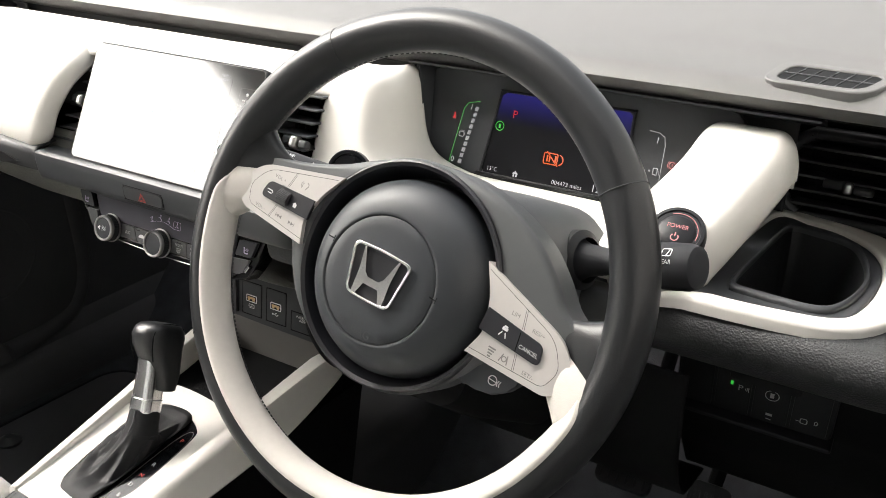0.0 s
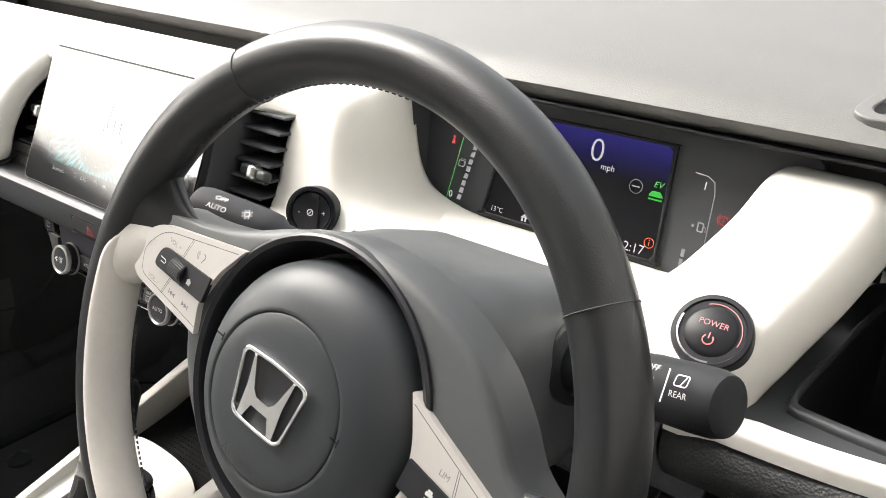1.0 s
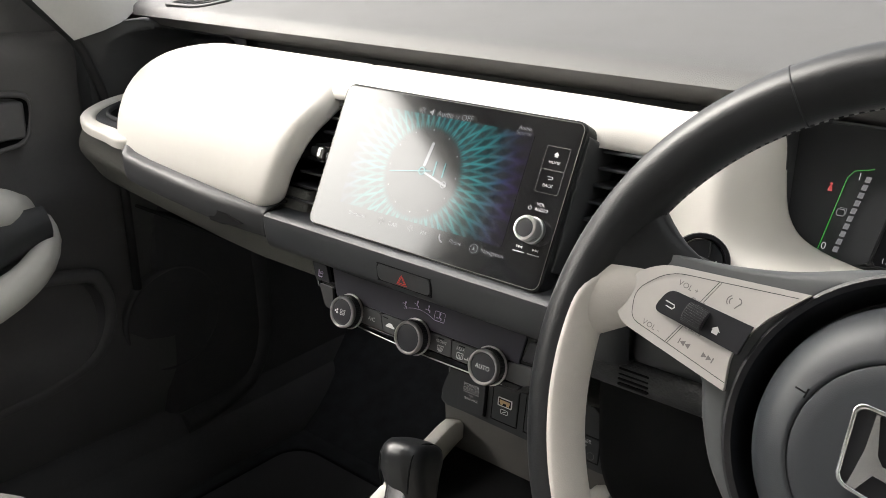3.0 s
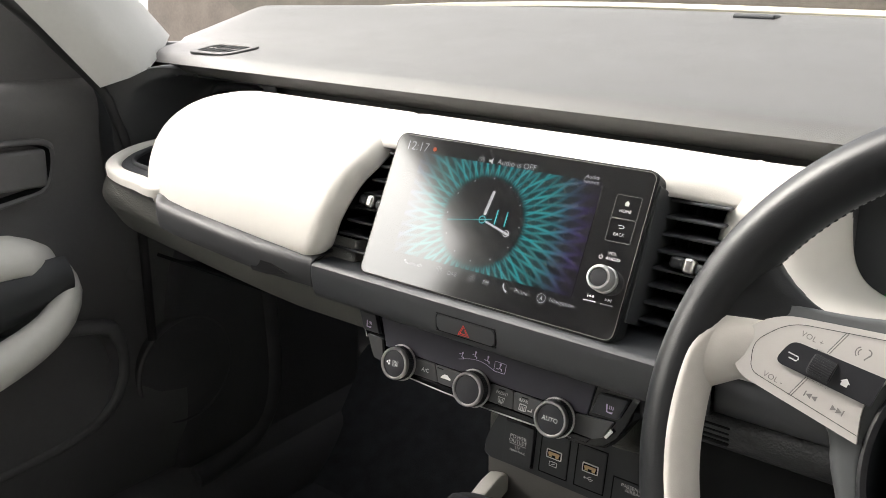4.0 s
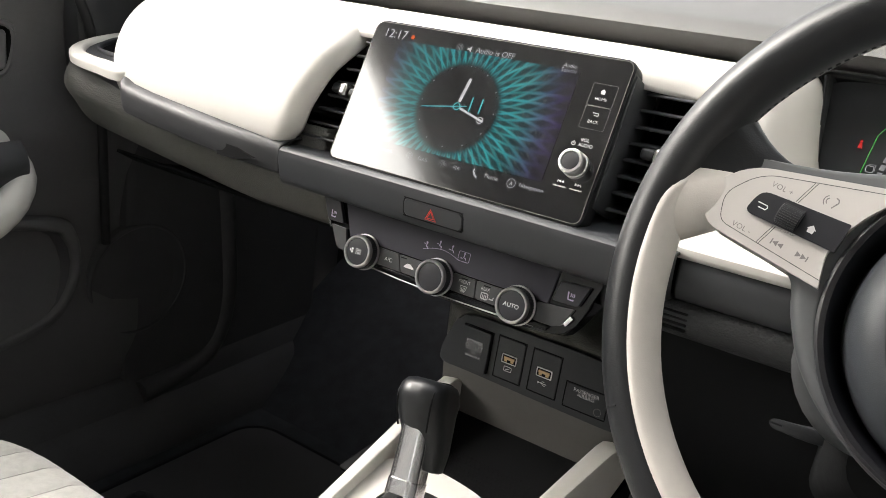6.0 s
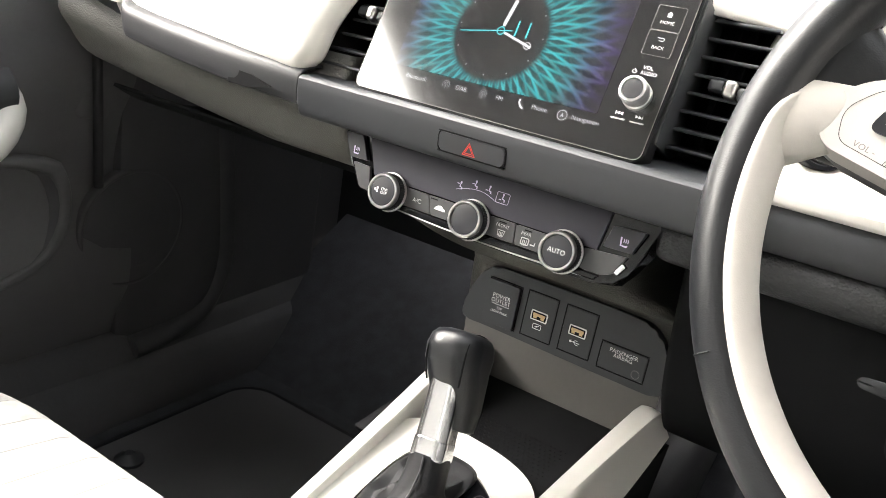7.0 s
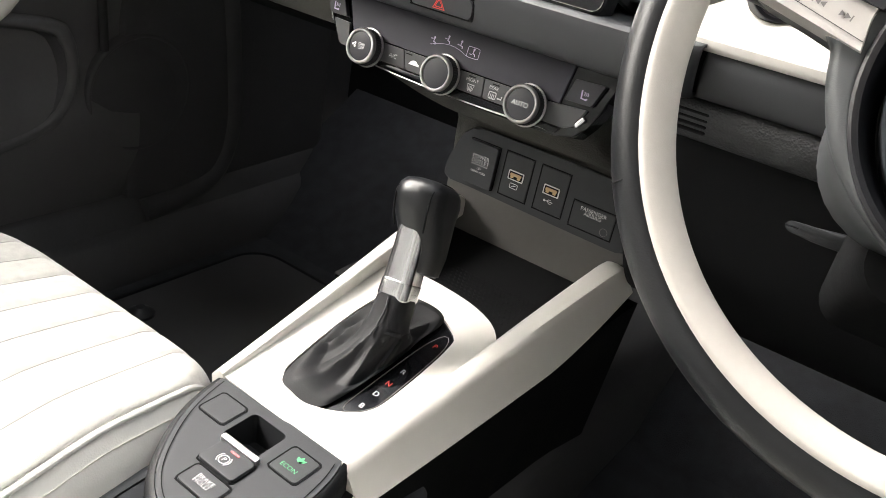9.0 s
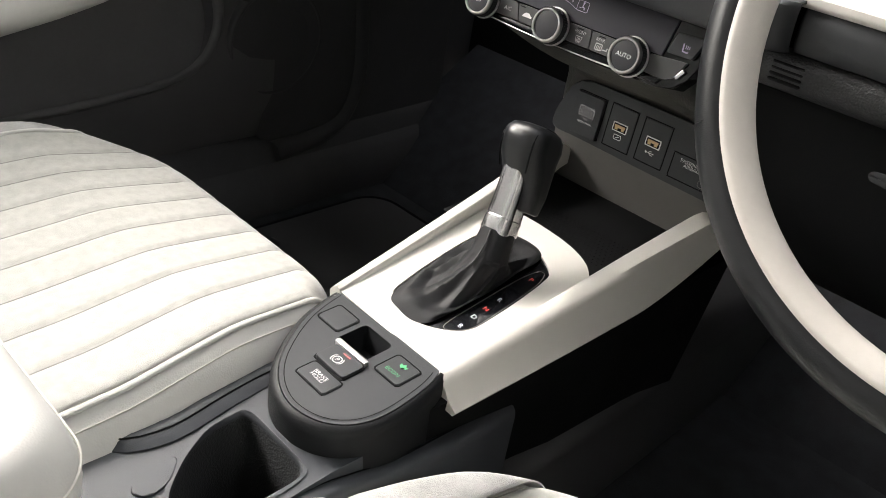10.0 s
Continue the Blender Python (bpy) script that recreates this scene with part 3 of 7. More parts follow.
barrel = [(0.275, 0.732), (0.262, 0.7415), (0.250, 0.7445), (0.232, 0.7445), (0.205, 0.738), (0.178, 0.7235), (0.155, 0.702), (0.139, 0.675), (0.131, 0.652), (0.1285, 0.638), (0.1295, 0.628), (0.134, 0.619)]
part("glovebox_panel", pillow(barrel, [(-0.385, 0.0), (-0.420, 0.20), (-0.440, 0.35), (-0.4465, 0.47), (-0.4465, 0.58), (-0.442, 0.72), (-0.433, 0.84), (-0.420, 0.93), (-0.408, 1.0)],
     [(-0.147, 0.0), (-0.1465, 0.18), (-0.1425, 0.29), (-0.1375, 0.40), (-0.1390, 0.50), (-0.1455, 0.60), (-0.1520, 0.72), (-0.156, 0.80), (-0.160, 0.90), (-0.172, 1.0)], 0.045, 0.016, 0.035, 0.016, 60, 48), WHITE, dash, "plump white soft passenger panel", solid=0.003)

# white piece over and right of the screen, with its lobe beside the cluster
strip_prof = [(0.275, 0.732), (0.262, 0.7415), (0.250, 0.7445), (0.232, 0.7445), (0.205, 0.738), (0.192, 0.731), (0.188, 0.722)]
lobe_prof = [(0.275, 0.732), (0.262, 0.7405), (0.250, 0.7435), (0.238, 0.742), (0.224, 0.733), (0.2155, 0.715), (0.209, 0.695), (0.203, 0.675), (0.195, 0.655), (0.179, 0.641), (0.160, 0.6325), (0.148, 0.627), (0.148, 0.620)]
lobe_top = [(0.275, 0.732), (0.262, 0.7405), (0.250, 0.7435), (0.238, 0.742), (0.226, 0.7345), (0.2195, 0.7245), (0.2165, 0.7150)]


def strip_bend():
    """The strip over the screen, drawn back on its way to the lobe."""
    a, b = (smooth_loop([(0, y, z) for y, z in q], 25, closed=False) for q in (strip_prof, lobe_top))

    def f(u, v):
        x = 0.080 + 0.092 * u
        k = u * u * (3 - 2 * u)
        p = a[round(v * 24)].lerp(b[round(v * 24)], k)
        return Vector((x, p.y, p.z))
    return patch(f, 30, 24)


def centre_lobe():
    """The white lobe between the vent and the cluster; its cluster side rounds back, its foot flares out to the strip."""
    pr = smooth_loop([(0, a, b) for a, b in lobe_prof], 65, closed=False)
    left = ((0.0, 0.1640), (0.30, 0.1620), (0.42, 0.1570), (0.58, 0.1535), (0.72, 0.1540), (0.88, 0.1620), (1.0, 0.1720))
    flare = smooth_loop([(0.7450, 0.2130, 0), (0.7380, 0.2205, 0), (0.7280, 0.2245, 0), (0.7122, 0.2265, 0), (0.6950, 0.2290, 0), (0.6800, 0.2325, 0), (0.6680, 0.2385, 0), (0.6590, 0.2480, 0), (0.6520, 0.2650, 0), (0.6470, 0.2870, 0), (0.6400, 0.3120, 0), (0.6180, 0.3260, 0)], 60, closed=False)[::-1]
    crest = max(range(65), key=lambda k: pr[k].z)

    def f(u, v):
        j = round(v * 64)
        q = pr[j]
        a = float(np.interp(v, [k[0] for k in left], [k[1] for k in left]))
        b = float(np.interp(q.z if j > crest else 0.7450, [k.x for k in flare], [k.y for k in flare]))
        x = a + (b - a) * math.sin(math.pi / 2 * u)
        r = 0.030 if q.z > 0.66 else 0.030 + 0.6 * (0.66 - q.z)
        w = max(0.0, (x - (b - r)) / r)
        y = q.y + max(0.0, 0.280 - q.y) * (1 - math.sqrt(max(0.0, 1 - w ** 2.2)))
        w = max(0.0, 1 - (x - a) / 0.006)
        return Vector((x, y + 0.006 * (1 - math.sqrt(max(0.0, 1 - w * w))), q.z))
    return patch(f, 60, 64)


part("centre_panel", join(pillow(strip_prof, [(-0.1465, 0), (-0.1465, 1)], [(0.081, 0), (0.081, 1)], 0.003, 0.0001, 0.002, 0.0, 40, 24), strip_bend(), centre_lobe()), WHITE, dash, "white soft panel over and beside the touchscreen", solid=0.003)
part("cluster_strip", swept([(0.300, 0.641), (0.275, 0.647), (0.250, 0.650), (0.232, 0.646), (0.216, 0.637), (0.205, 0.622), (0.205, 0.60)], 0.258, 0.53, 40, 0.045, 0.0, 0.05), WHITE, dash, "white strip under the instrument display", solid=0.003)
r_prof = [(0.325, 0.710), (0.310, 0.726), (0.292, 0.7325), (0.272, 0.730), (0.245, 0.716), (0.215, 0.695), (0.188, 0.672), (0.168, 0.653), (0.157, 0.642), (0.156, 0.632)]
part("driver_panel", pillow(r_prof, [(0.494, 0.0), (0.493, 0.2), (0.489, 0.40), (0.474, 0.60), (0.456, 0.75), (0.448, 1.0)], [(0.571, 0.0), (0.573, 0.25), (0.563, 0.50), (0.549, 0.70), (0.537, 0.85), (0.527, 1.0)], 0.018, 0.020, 0.030, 0.036, 48, 44), WHITE, dash, "white soft lobe beside the cluster, sloping to the power button", solid=0.003)

# trims below the panels
trim_prof = [(0.150, 0.634), (0.132, 0.6325), (0.1215, 0.6302), (0.1182, 0.6275), (0.1172, 0.622), (0.1172, 0.612), (0.1182, 0.6065), (0.1212, 0.6045), (0.150, 0.603)]


def glove_trim():
    """The strip climbs towards the door and tapers off round the end of the white panel."""
    pr = smooth_loop([(0, a, b) for a, b in trim_prof], 25, closed=False)

    def f(u, v):
        p = pr[round(v * 24)]
        left = -0.412 + 0.020 * v
        x = left + (-0.1665 - left) * u
        rise = float(np.interp(x, (-0.42, -0.392, -0.370, -0.34, -0.30, -0.233, -0.18, -0.16), (0.026, 0.019, 0.0115, 0.0078, 0.0045, -0.0008, -0.0040, -0.0048)))
        back = 0.040 * max(0.0, 1 - u / 0.13) ** 2
        flush = 0.0085 * max(0.0, min(1.0, (x + 0.270) / 0.10)) ** 2
        return Vector((x, p.y + back + flush, p.z + rise))
    return patch(f, 120, 24)


part("glovebox_trim", glove_trim(), DARK_TRIM, dash, "charcoal satin strip under the white panel", solid=0.002)
# solid black wedge painted as the dark of the release recess; no hollow
part("release_recess_shade", prism([(-0.026, 0.008), (-0.0185, -0.0085), (0.002, -0.0085), (0.027, -0.003), (0.006, 0.0025), (-0.012, 0.0035)][::-1], -0.004, 0.0012), DEEP, dash, "flat black wedge standing for the shaded glovebox release recess", pose(-0.2175, 0.1190, 0.6120, 90))
centre_prof = [(0.190, 0.6225), (0.150, 0.6228), (0.1300, 0.6230), (0.1264, 0.6222), (0.1250, 0.6203), (0.1250, 0.6150), (0.1260, 0.606), (0.1278, 0.598), (0.1298, 0.5938), (0.1335, 0.5912), (0.150, 0.5905)]
part("centre_trim", swept(centre_prof, -0.166, 0.186, 30, 0.0, 0.012, 0.012), SATIN, dash, "charcoal satin strip and shelf under the touchscreen", solid=0.002)
lower = [(0.158, 0.642), (0.152, 0.622), (0.150, 0.602), (0.1545, 0.584), (0.166, 0.562), (0.180, 0.546), (0.196, 0.539), (0.24, 0.530), (0.32, 0.52)]
def glove_lower():
    bm = swept(lower, -0.560, -0.134, 60, 0.05, 0.010, 0.06)
    for v in bm.verts:
        v.co.z += (0.006 + 0.030 * max(0.0, (-0.24 - v.co.x) / 0.32) ** 1.2) * max(0.0, min(1.0, (0.640 - v.co.z) / 0.07))
    return bm


part("glovebox_lower", glove_lower(), GRAIN_LIT, dash, "grained charcoal lower glovebox door", solid=0.003)
# darkened past the footwell trim: the shade under the glovebox is in the colour
part("glovebox_underside", swept([(0.20, 0.544), (0.26, 0.520), (0.42, 0.50)], -0.50, -0.02, 10), DEEP, dash, "underside of the glovebox, shade put into its black colour", solid=0.004)

# driver's knee side
part("knee_upper", swept([(0.165, 0.6235), (0.152, 0.621), (0.1475, 0.612), (0.1480, 0.598), (0.1515, 0.5905)], 0.1865, 0.50, 20), SATIN, dash, "charcoal satin strip at the driver's knees", solid=0.002)
part("knee_grained", swept([(0.156, 0.590), (0.1505, 0.584), (0.151, 0.572), (0.158, 0.563), (0.18, 0.558)], 0.132, 0.50, 24, 0.012, 0.0, 0.012), GRAIN_SHADED, dash, "grained charcoal strip with a small vent", solid=0.002)
# near-black colour carries the shade under the column
part("knee_lower", swept([(0.178, 0.559), (0.182, 0.53), (0.20, 0.46), (0.25, 0.40), (0.34, 0.37)], 0.150, 0.54, 16), DEEP, dash, "matte lower knee panel, shade put into its near-black colour", solid=0.003)
for k in range(4):
    part("vent_slot", moved(box(0.023, 0.004, 0.0022, 0.0008, 1), pose(0.188, 0.1505, 0.5815 - 0.0040 * k)), DEEP, dash)
pad_prof = [(0.205, 0.6235), (0.176, 0.6225), (0.1640, 0.6175), (0.1590, 0.607), (0.1620, 0.593), (0.174, 0.579), (0.192, 0.570), (0.215, 0.5665), (0.245, 0.567)]
part("side_pad", swept(pad_prof, 0.497, 0.715, 30, 0.004, 0.05, 0.05), GRAIN_SHADED, dash, "grained charcoal pad under the driver's cup holder", solid=0.003)
part("side_lower", swept([(0.240, 0.569), (0.236, 0.560), (0.240, 0.530), (0.246, 0.508), (0.256, 0.492), (0.29, 0.44), (0.35, 0.37)], 0.520, 0.715, 16), DEEP, dash, "matte black lower side panel", solid=0.003)

# cup holders at both ends of the dashboard


def cup(outer, inner, hole, zt, deep, label, lean=0.0):
    yf = min(p[1] for p in outer)
    tilt = Matrix.Translation((0, yf, zt)) @ pose(0, 0, 0, lean) @ Matrix.Translation((0, -yf, -zt))
    hx, hy = sum(p[0] for p in hole) / len(hole), sum(p[1] for p in hole) / len(hole)
    c = thing("cup_holder", pose(sum(p[0] for p in outer) / len(outer), sum(p[1] for p in outer) / len(outer), zt - 0.05), label, "cup holder", "dashboard cup holders")
    part("rim", ring(outer, inner, zt - 0.012, zt, 0.005, 80), WHITE, c, "white curved rim", tilt)
    part("inner_frame", ring(inner, hole, zt - 0.030, zt - 0.003, 0.003, 80), SATIN, c, "charcoal inner frame", tilt)
    part("hole_lip", ring([(hx + (x - hx) * 1.10, hy + (y - hy) * 1.10) for x, y in hole], hole, zt - 0.012, zt + 0.0015, 0.003, 80), SATIN, c, "charcoal raised lip", tilt)
    part("well", well(hole, zt - deep, zt - 0.004, 0.82, 80), BLACK, c, "deep black cup well", tilt)
    return c


cup([(-0.385, 0.130), (-0.440, 0.130), (-0.485, 0.137), (-0.516, 0.150), (-0.536, 0.172), (-0.548, 0.205), (-0.544, 0.240), (-0.522, 0.268), (-0.470, 0.285), (-0.400, 0.288), (-0.375, 0.21)],
    [(-0.395, 0.148), (-0.440, 0.147), (-0.480, 0.152), (-0.506, 0.164), (-0.522, 0.183), (-0.531, 0.208), (-0.527, 0.236), (-0.508, 0.257), (-0.465, 0.271), (-0.405, 0.273), (-0.387, 0.21)],
    [(-0.410, 0.165), (-0.445, 0.164), (-0.478, 0.168), (-0.498, 0.179), (-0.508, 0.194), (-0.513, 0.211), (-0.509, 0.230), (-0.494, 0.245), (-0.460, 0.255), (-0.415, 0.256), (-0.402, 0.21)], 0.6555, 0.085,
    "empty white-rimmed cup holder at the passenger end of the dashboard", 10)
cup([(0.500, 0.1620), (0.530, 0.1605), (0.566, 0.1615), (0.604, 0.1650), (0.632, 0.1715), (0.654, 0.188), (0.668, 0.220), (0.674, 0.280), (0.670, 0.345), (0.654, 0.384), (0.624, 0.404), (0.585, 0.414), (0.548, 0.420), (0.515, 0.29)],
    [(0.524, 0.1790), (0.545, 0.1776), (0.572, 0.1780), (0.602, 0.1815), (0.622, 0.1860), (0.637, 0.1990), (0.647, 0.2350), (0.6515, 0.285), (0.648, 0.328), (0.634, 0.360), (0.608, 0.385), (0.582, 0.393), (0.553, 0.398), (0.538, 0.29)],
    [(0.5575, 0.2040), (0.566, 0.2015), (0.590, 0.1990), (0.612, 0.1988), (0.624, 0.2070), (0.633, 0.2310), (0.6385, 0.262), (0.6390, 0.288), (0.634, 0.318), (0.6255, 0.345), (0.613, 0.3575), (0.590, 0.3640), (0.575, 0.3670), (0.568, 0.3580), (0.564, 0.325), (0.559, 0.270), (0.5552, 0.222)], 0.6330, 0.085,
    "empty white-rimmed cup holder at the driver's end of the dashboard")


def vane_tab(m, v, w):
    """Two charcoal finger wings with a small chrome block between them."""
    part("tab", join(box(w, 0.0085, 0.009, 0.0028, 3, (-w * 0.5 - 0.004, 0.001, 0.0)), box(w, 0.0085, 0.009, 0.0028, 3, (w * 0.5 + 0.004, -0.001, 0.0)), box(0.012, 0.005, 0.012, 0.001, 1, (0, 0, -0.004))), SATIN, v, "charcoal vane tab", m)
    part("chrome_tab", box(0.0085, 0.0115, 0.012, 0.0030, 4, (0, 0, 0.0015)), KNOB_CHROME, v, "chrome vane tab", m)


def side_vent(w, h, m, tab_at, label):
    v = thing("side_vent", m, label, "air vent", "side vents")
    part("frame", ring(rr(w + 0.022, h + 0.02, 0.03, 6), rr(w, h, 0.022, 6), -0.03, 0.002, 0.006, 72), SATIN, v, m=m)
    part("duct", well(rr(w, h, 0.02, 6), -0.06, -0.002, 0.9), DEEP, v, m=m)
    for k in range(5):
        part("slat", moved(box(w * 0.99, 0.0030, 0.020, 0.0012, 2), pose(0, -h / 2 + h * (k + 0.5) / 5, -0.010, 6)), SATIN, v, m=m)
    vane_tab(m @ T(tab_at[0], tab_at[1], 0.002), v, 0.018)
    return v


side_vent(0.170, 0.068, pose(0.640, 0.418, 0.669, 84), (-0.034, -0.005), "black slatted side air vent by the driver's door")
side_vent(0.104, 0.068, pose(-0.475, 0.303, 0.697, 86, 0, -6), (0.0, -0.004), "black slatted side air vent by the passenger door")


def demister(m, w, d, label):
    v = thing("demister_vent", m, label, "air vent", "demister vents")
    sl = 0.010
    out = [(-w / 2 - 0.010, -d / 2 - 0.008), (w / 2 + 0.004, -d / 2 - 0.008), (w / 2 + 0.018, d / 2 + 0.008), (-w / 2 - 0.002, d / 2 + 0.008)]
    inn = [(-w / 2, -d / 2), (w / 2 - 0.004, -d / 2), (w / 2 + sl - 0.002, d / 2), (-w / 2 + 0.006, d / 2)]
    def roundq(q, r=0.22):
        pts = []
        for i in range(4):
            a, b, c = Vector(q[i - 1]), Vector(q[i]), Vector(q[(i + 1) % 4])
            for t in (0.0, 0.25, 0.5, 0.75, 1.0):
                p0, p2 = b.lerp(a, r * min(1, 0.03 / (b - a).length)), b.lerp(c, r * min(1, 0.03 / (c - b).length))
                pts.append(p0.lerp(b, t).lerp(b.lerp(p2, t), t))
        return pts
    part("frame", ring(roundq(out, 0.6), roundq(inn, 0.35), -0.008, 0.0016, 0.0016, 72), PAD, v, m=m)
    # flush black slab stands in for the dark inside the opening
    part("duct", prism([(p[0], p[1]) for p in roundq(inn, 0.3)], -0.004, 0.0002), DEEP, v, m=m)
    part("louvre", box(w * 0.98, 0.0009, 0.0012, 0.0003, 1, (0.003, 0, 0.0006)), SATIN, v, m=m)
    n = round(w / 0.0125)
    for k in range(n):
        part("rib", moved(box(0.0009, d, 0.0010, 0.0003, 1), pose(-w / 2 + w * (k + 0.9) / (n + 0.6) + 0.002, 0, 0.0005, 0, 0, -14)), SATIN, v, m=m)
    return v


demister(pose(0.578, 0.2925, 0.7788, 11.5, 0, -4), 0.066, 0.034, "slatted demister vent let into the dash top")
demister(pose(-0.499, 0.306, 0.7812, 11, 0, 6), 0.054, 0.036, "slatted demister vent let into the dash top")


def centre_vent(x0, x1, x0t, x1t, z0, z1, tabx, label, front, lean):
    """A vent beside the touchscreen; the sides lean."""
    v = thing("centre_vent", pose((x0 + x1) / 2, 0.18, (z0 + z1) / 2), label, "air vent", "centre vents")
    n = 8
    def y_at(z):
        return front + (z - z0) * lean
    back = bmesh.new()
    back.faces.new([back.verts.new(p) for p in ((x0 - 0.006, y_at(z0) + 0.05, z0 - 0.004), (x1 + 0.006, y_at(z0) + 0.05, z0 - 0.004), (x1t + 0.006, y_at(z1) + 0.05, z1 + 0.004), (x0t - 0.006, y_at(z1) + 0.05, z1 + 0.004))])
    part("duct", back, DEEP, v)
    for k in range(n):
        t = (k + 0.55) / n
        z = z0 + (z1 - z0) * t
        a, b = x0 + (x0t - x0) * t, x1 + (x1t - x1) * t
        part("slat", moved(box(b - a, 0.026, 0.0024, 0.0010, 2), pose((a + b) / 2, y_at(z) + 0.015, z, -5)), SATIN, v)
    for k in range(4):
        t = (k + 0.5) / 4
        a, b = x0 + (x1 - x0) * t, x0t + (x1t - x0t) * t
        part("vane", moved(box(0.0016, 0.018, z1 - z0, 0.0005, 1), pose((a + b) / 2, y_at((z0 + z1) / 2) + 0.040, (z0 + z1) / 2, -22)), DEEP, v)
    t = 0.52
    z = z0 + (z1 - z0) * t
    vane_tab(pose(tabx, y_at(z) + 0.001, z, 90 - 22), v, 0.011)
    return v


centre_vent(-0.172, -0.112, -0.130, -0.100, 0.626, 0.722, -0.133, "black slatted air vent between glovebox panel and touchscreen", 0.146, 0.42)
centre_vent(0.113, 0.154, 0.120, 0.163, 0.626, 0.720, 0.1465, "black slatted air vent between touchscreen and white panel", 0.163, 0.44)
part("vent_jamb", moved(box(0.006, 0.05, 0.10, 0.002, 2), pose(0.1165, 0.188, 0.674, -22)), SATIN, dash, "charcoal jamb beside the touchscreen")

# instrument cluster --------------------------------------------------------------
CL = pose(0.362, 0.2925, 0.6925, 90 - 13)
cluster = thing("instrument_cluster", CL, "lit driver instrument display in a dark recess behind the wheel", "instrument cluster")
face = smooth_loop([(-0.128, -0.049, 0), (-0.10, -0.054, 0), (0.10, -0.054, 0), (0.128, -0.030, 0), (0.150, 0.006, 0), (0.163, 0.038, 0), (0.140, 0.052, 0), (0.0, 0.054, 0), (-0.130, 0.050, 0), (-0.140, 0.030, 0), (-0.136, -0.02, 0)], 90)
part("bezel", prism([(p.x, p.y) for p in face], -0.012, -0.001, 0.002, 2), SATIN, cluster, "charcoal bezel", CL)
def screen_shape(grow=0.0):
    """The display's outline: a rounded oblong with a leaning left side."""
    g = grow
    return filleted(((0.0700 + g, 0.0362 + g, 0.006), (-0.0578 - g, 0.0362 + g, 0.006), (-0.0680 - g, -0.0418 - g, 0.006), (0.0722 + g, -0.0418 - g, 0.006)))


part("display_frame", ring(screen_shape(0.0022), screen_shape(-0.0004), -0.001, 0.0022, 0.001, 96), BLACK, cluster, m=CL)
part("display", prism(screen_shape(), -0.002, 0.0010), BLUE_DISPLAY, cluster, "black display with a deep blue upper band", CL)
G = CL @ T(0, 0, 0.0016)
lettering("P", 0.0105, GLOW_RED, cluster, G @ T(-0.0417, 0.0166), label="red gear letter P")
part("mode_ring", join(ribbon(circle_pts(0.0042), 0.0008, True), moved(box(0.0022, 0.0042, 0.0001), T(0, 0, 0))), GLOW_GREEN, cluster, "green ring symbol", G @ T(-0.0555, 0.0042))
def battery_icon():
    return join(ribbon(rr(0.0135, 0.010, 0.001, 2, -0.0015), 0.0011, True), ribbon(circle_pts(0.0048, 0.0060, 0, 14, -80, 80), 0.0012), ribbon([(-0.0048, -0.003), (-0.0048, 0.003)], 0.0015), ribbon([(-0.0024, -0.003), (-0.0024, 0.003)], 0.0015), ribbon([(-0.0058, 0.0062), (0.0062, -0.0062)], 0.0011), ribbon([(0.0035, -0.0028), (0.0035, 0.0035)], 0.002))
part("warning_symbol", battery_icon(), GLOW_ORANGE, cluster, "orange battery warning symbol", G @ T(0.0026, -0.0172))
lettering("0", 0.0235, GLOW_WHITE, cluster, G @ T(0.0161, 0.0225), thin=0.012)
lettering("mph", 0.0062, GLOW_WHITE, cluster, G @ T(0.0262, 0.0128))
lettering("13°C", 0.0054, GLOW_WHITE, cluster, G @ T(-0.0563, -0.0372))
lettering("004473 miles", 0.0056, GLOW_WHITE, cluster, G @ T(0.0208, -0.0381))
lettering("12:17", 0.0092, GLOW_WHITE, cluster, G @ T(0.0545, -0.0365))
lettering("EV", 0.0058, GLOW_GREEN, cluster, G @ T(0.0646, 0.0094), lean=0.3, gap=1.1)
part("car_symbol", join(poly([(-0.005, -0.001), (-0.0032, 0.0018), (0.0025, 0.0018), (0.005, -0.001), (0.005, -0.002), (-0.005, -0.002)]), ribbon([(-0.005, -0.0038), (0.005, -0.0038)], 0.0012)), GLOW_GREEN, cluster, m=G @ T(0.0644, 0.0032))
part("ready_ring", join(ribbon(circle_pts(0.0047), 0.0004, True), ribbon([(-0.003, 0), (0.003, 0)], 0.0010)), GLOW_DIM, cluster, m=G @ T(0.0492, 0.0051))
part("info_symbol", join(ribbon(circle_pts(0.0034), 0.0006, True), ribbon([(0, -0.0018), (0, 0.0008)], 0.0008), disc(0.0005, 0, 0.0019)), GLOW_ORANGE, cluster, m=G @ T(0.0669, -0.0301))
part("house_symbol", join(poly([(-0.0032, 0), (0.0032, 0), (0, 0.003)]), poly([(-0.0022, 0), (-0.0022, -0.0026), (-0.0007, -0.0026), (-0.0007, 0)]), poly([(0.0007, 0), (0.0007, -0.0026), (0.0022, -0.0026), (0.0022, 0)])), GLOW_WHITE, cluster, m=G @ T(-0.0315, -0.0377))
# left gauge: charge scale
part("charge_outline", ribbon([(-0.0905, -0.0425), (-0.1030, -0.0425), (-0.1040, -0.040), (-0.0960, 0.015), (-0.0925, 0.0205), (-0.0800, 0.0237)], 0.0006), GLOW_GREEN, cluster, "green outline of the charge scale", G)
for k in range(10):
    t = k / 9
    part("charge_bar", poly([(-0.0022, -0.0021), (0.0014, -0.0021), (0.0022, 0.0021), (-0.0014, 0.0021)]), GLOW_DIM, cluster, m=G @ T(-0.0920 + 0.0095 * t, -0.036 + 0.052 * t))
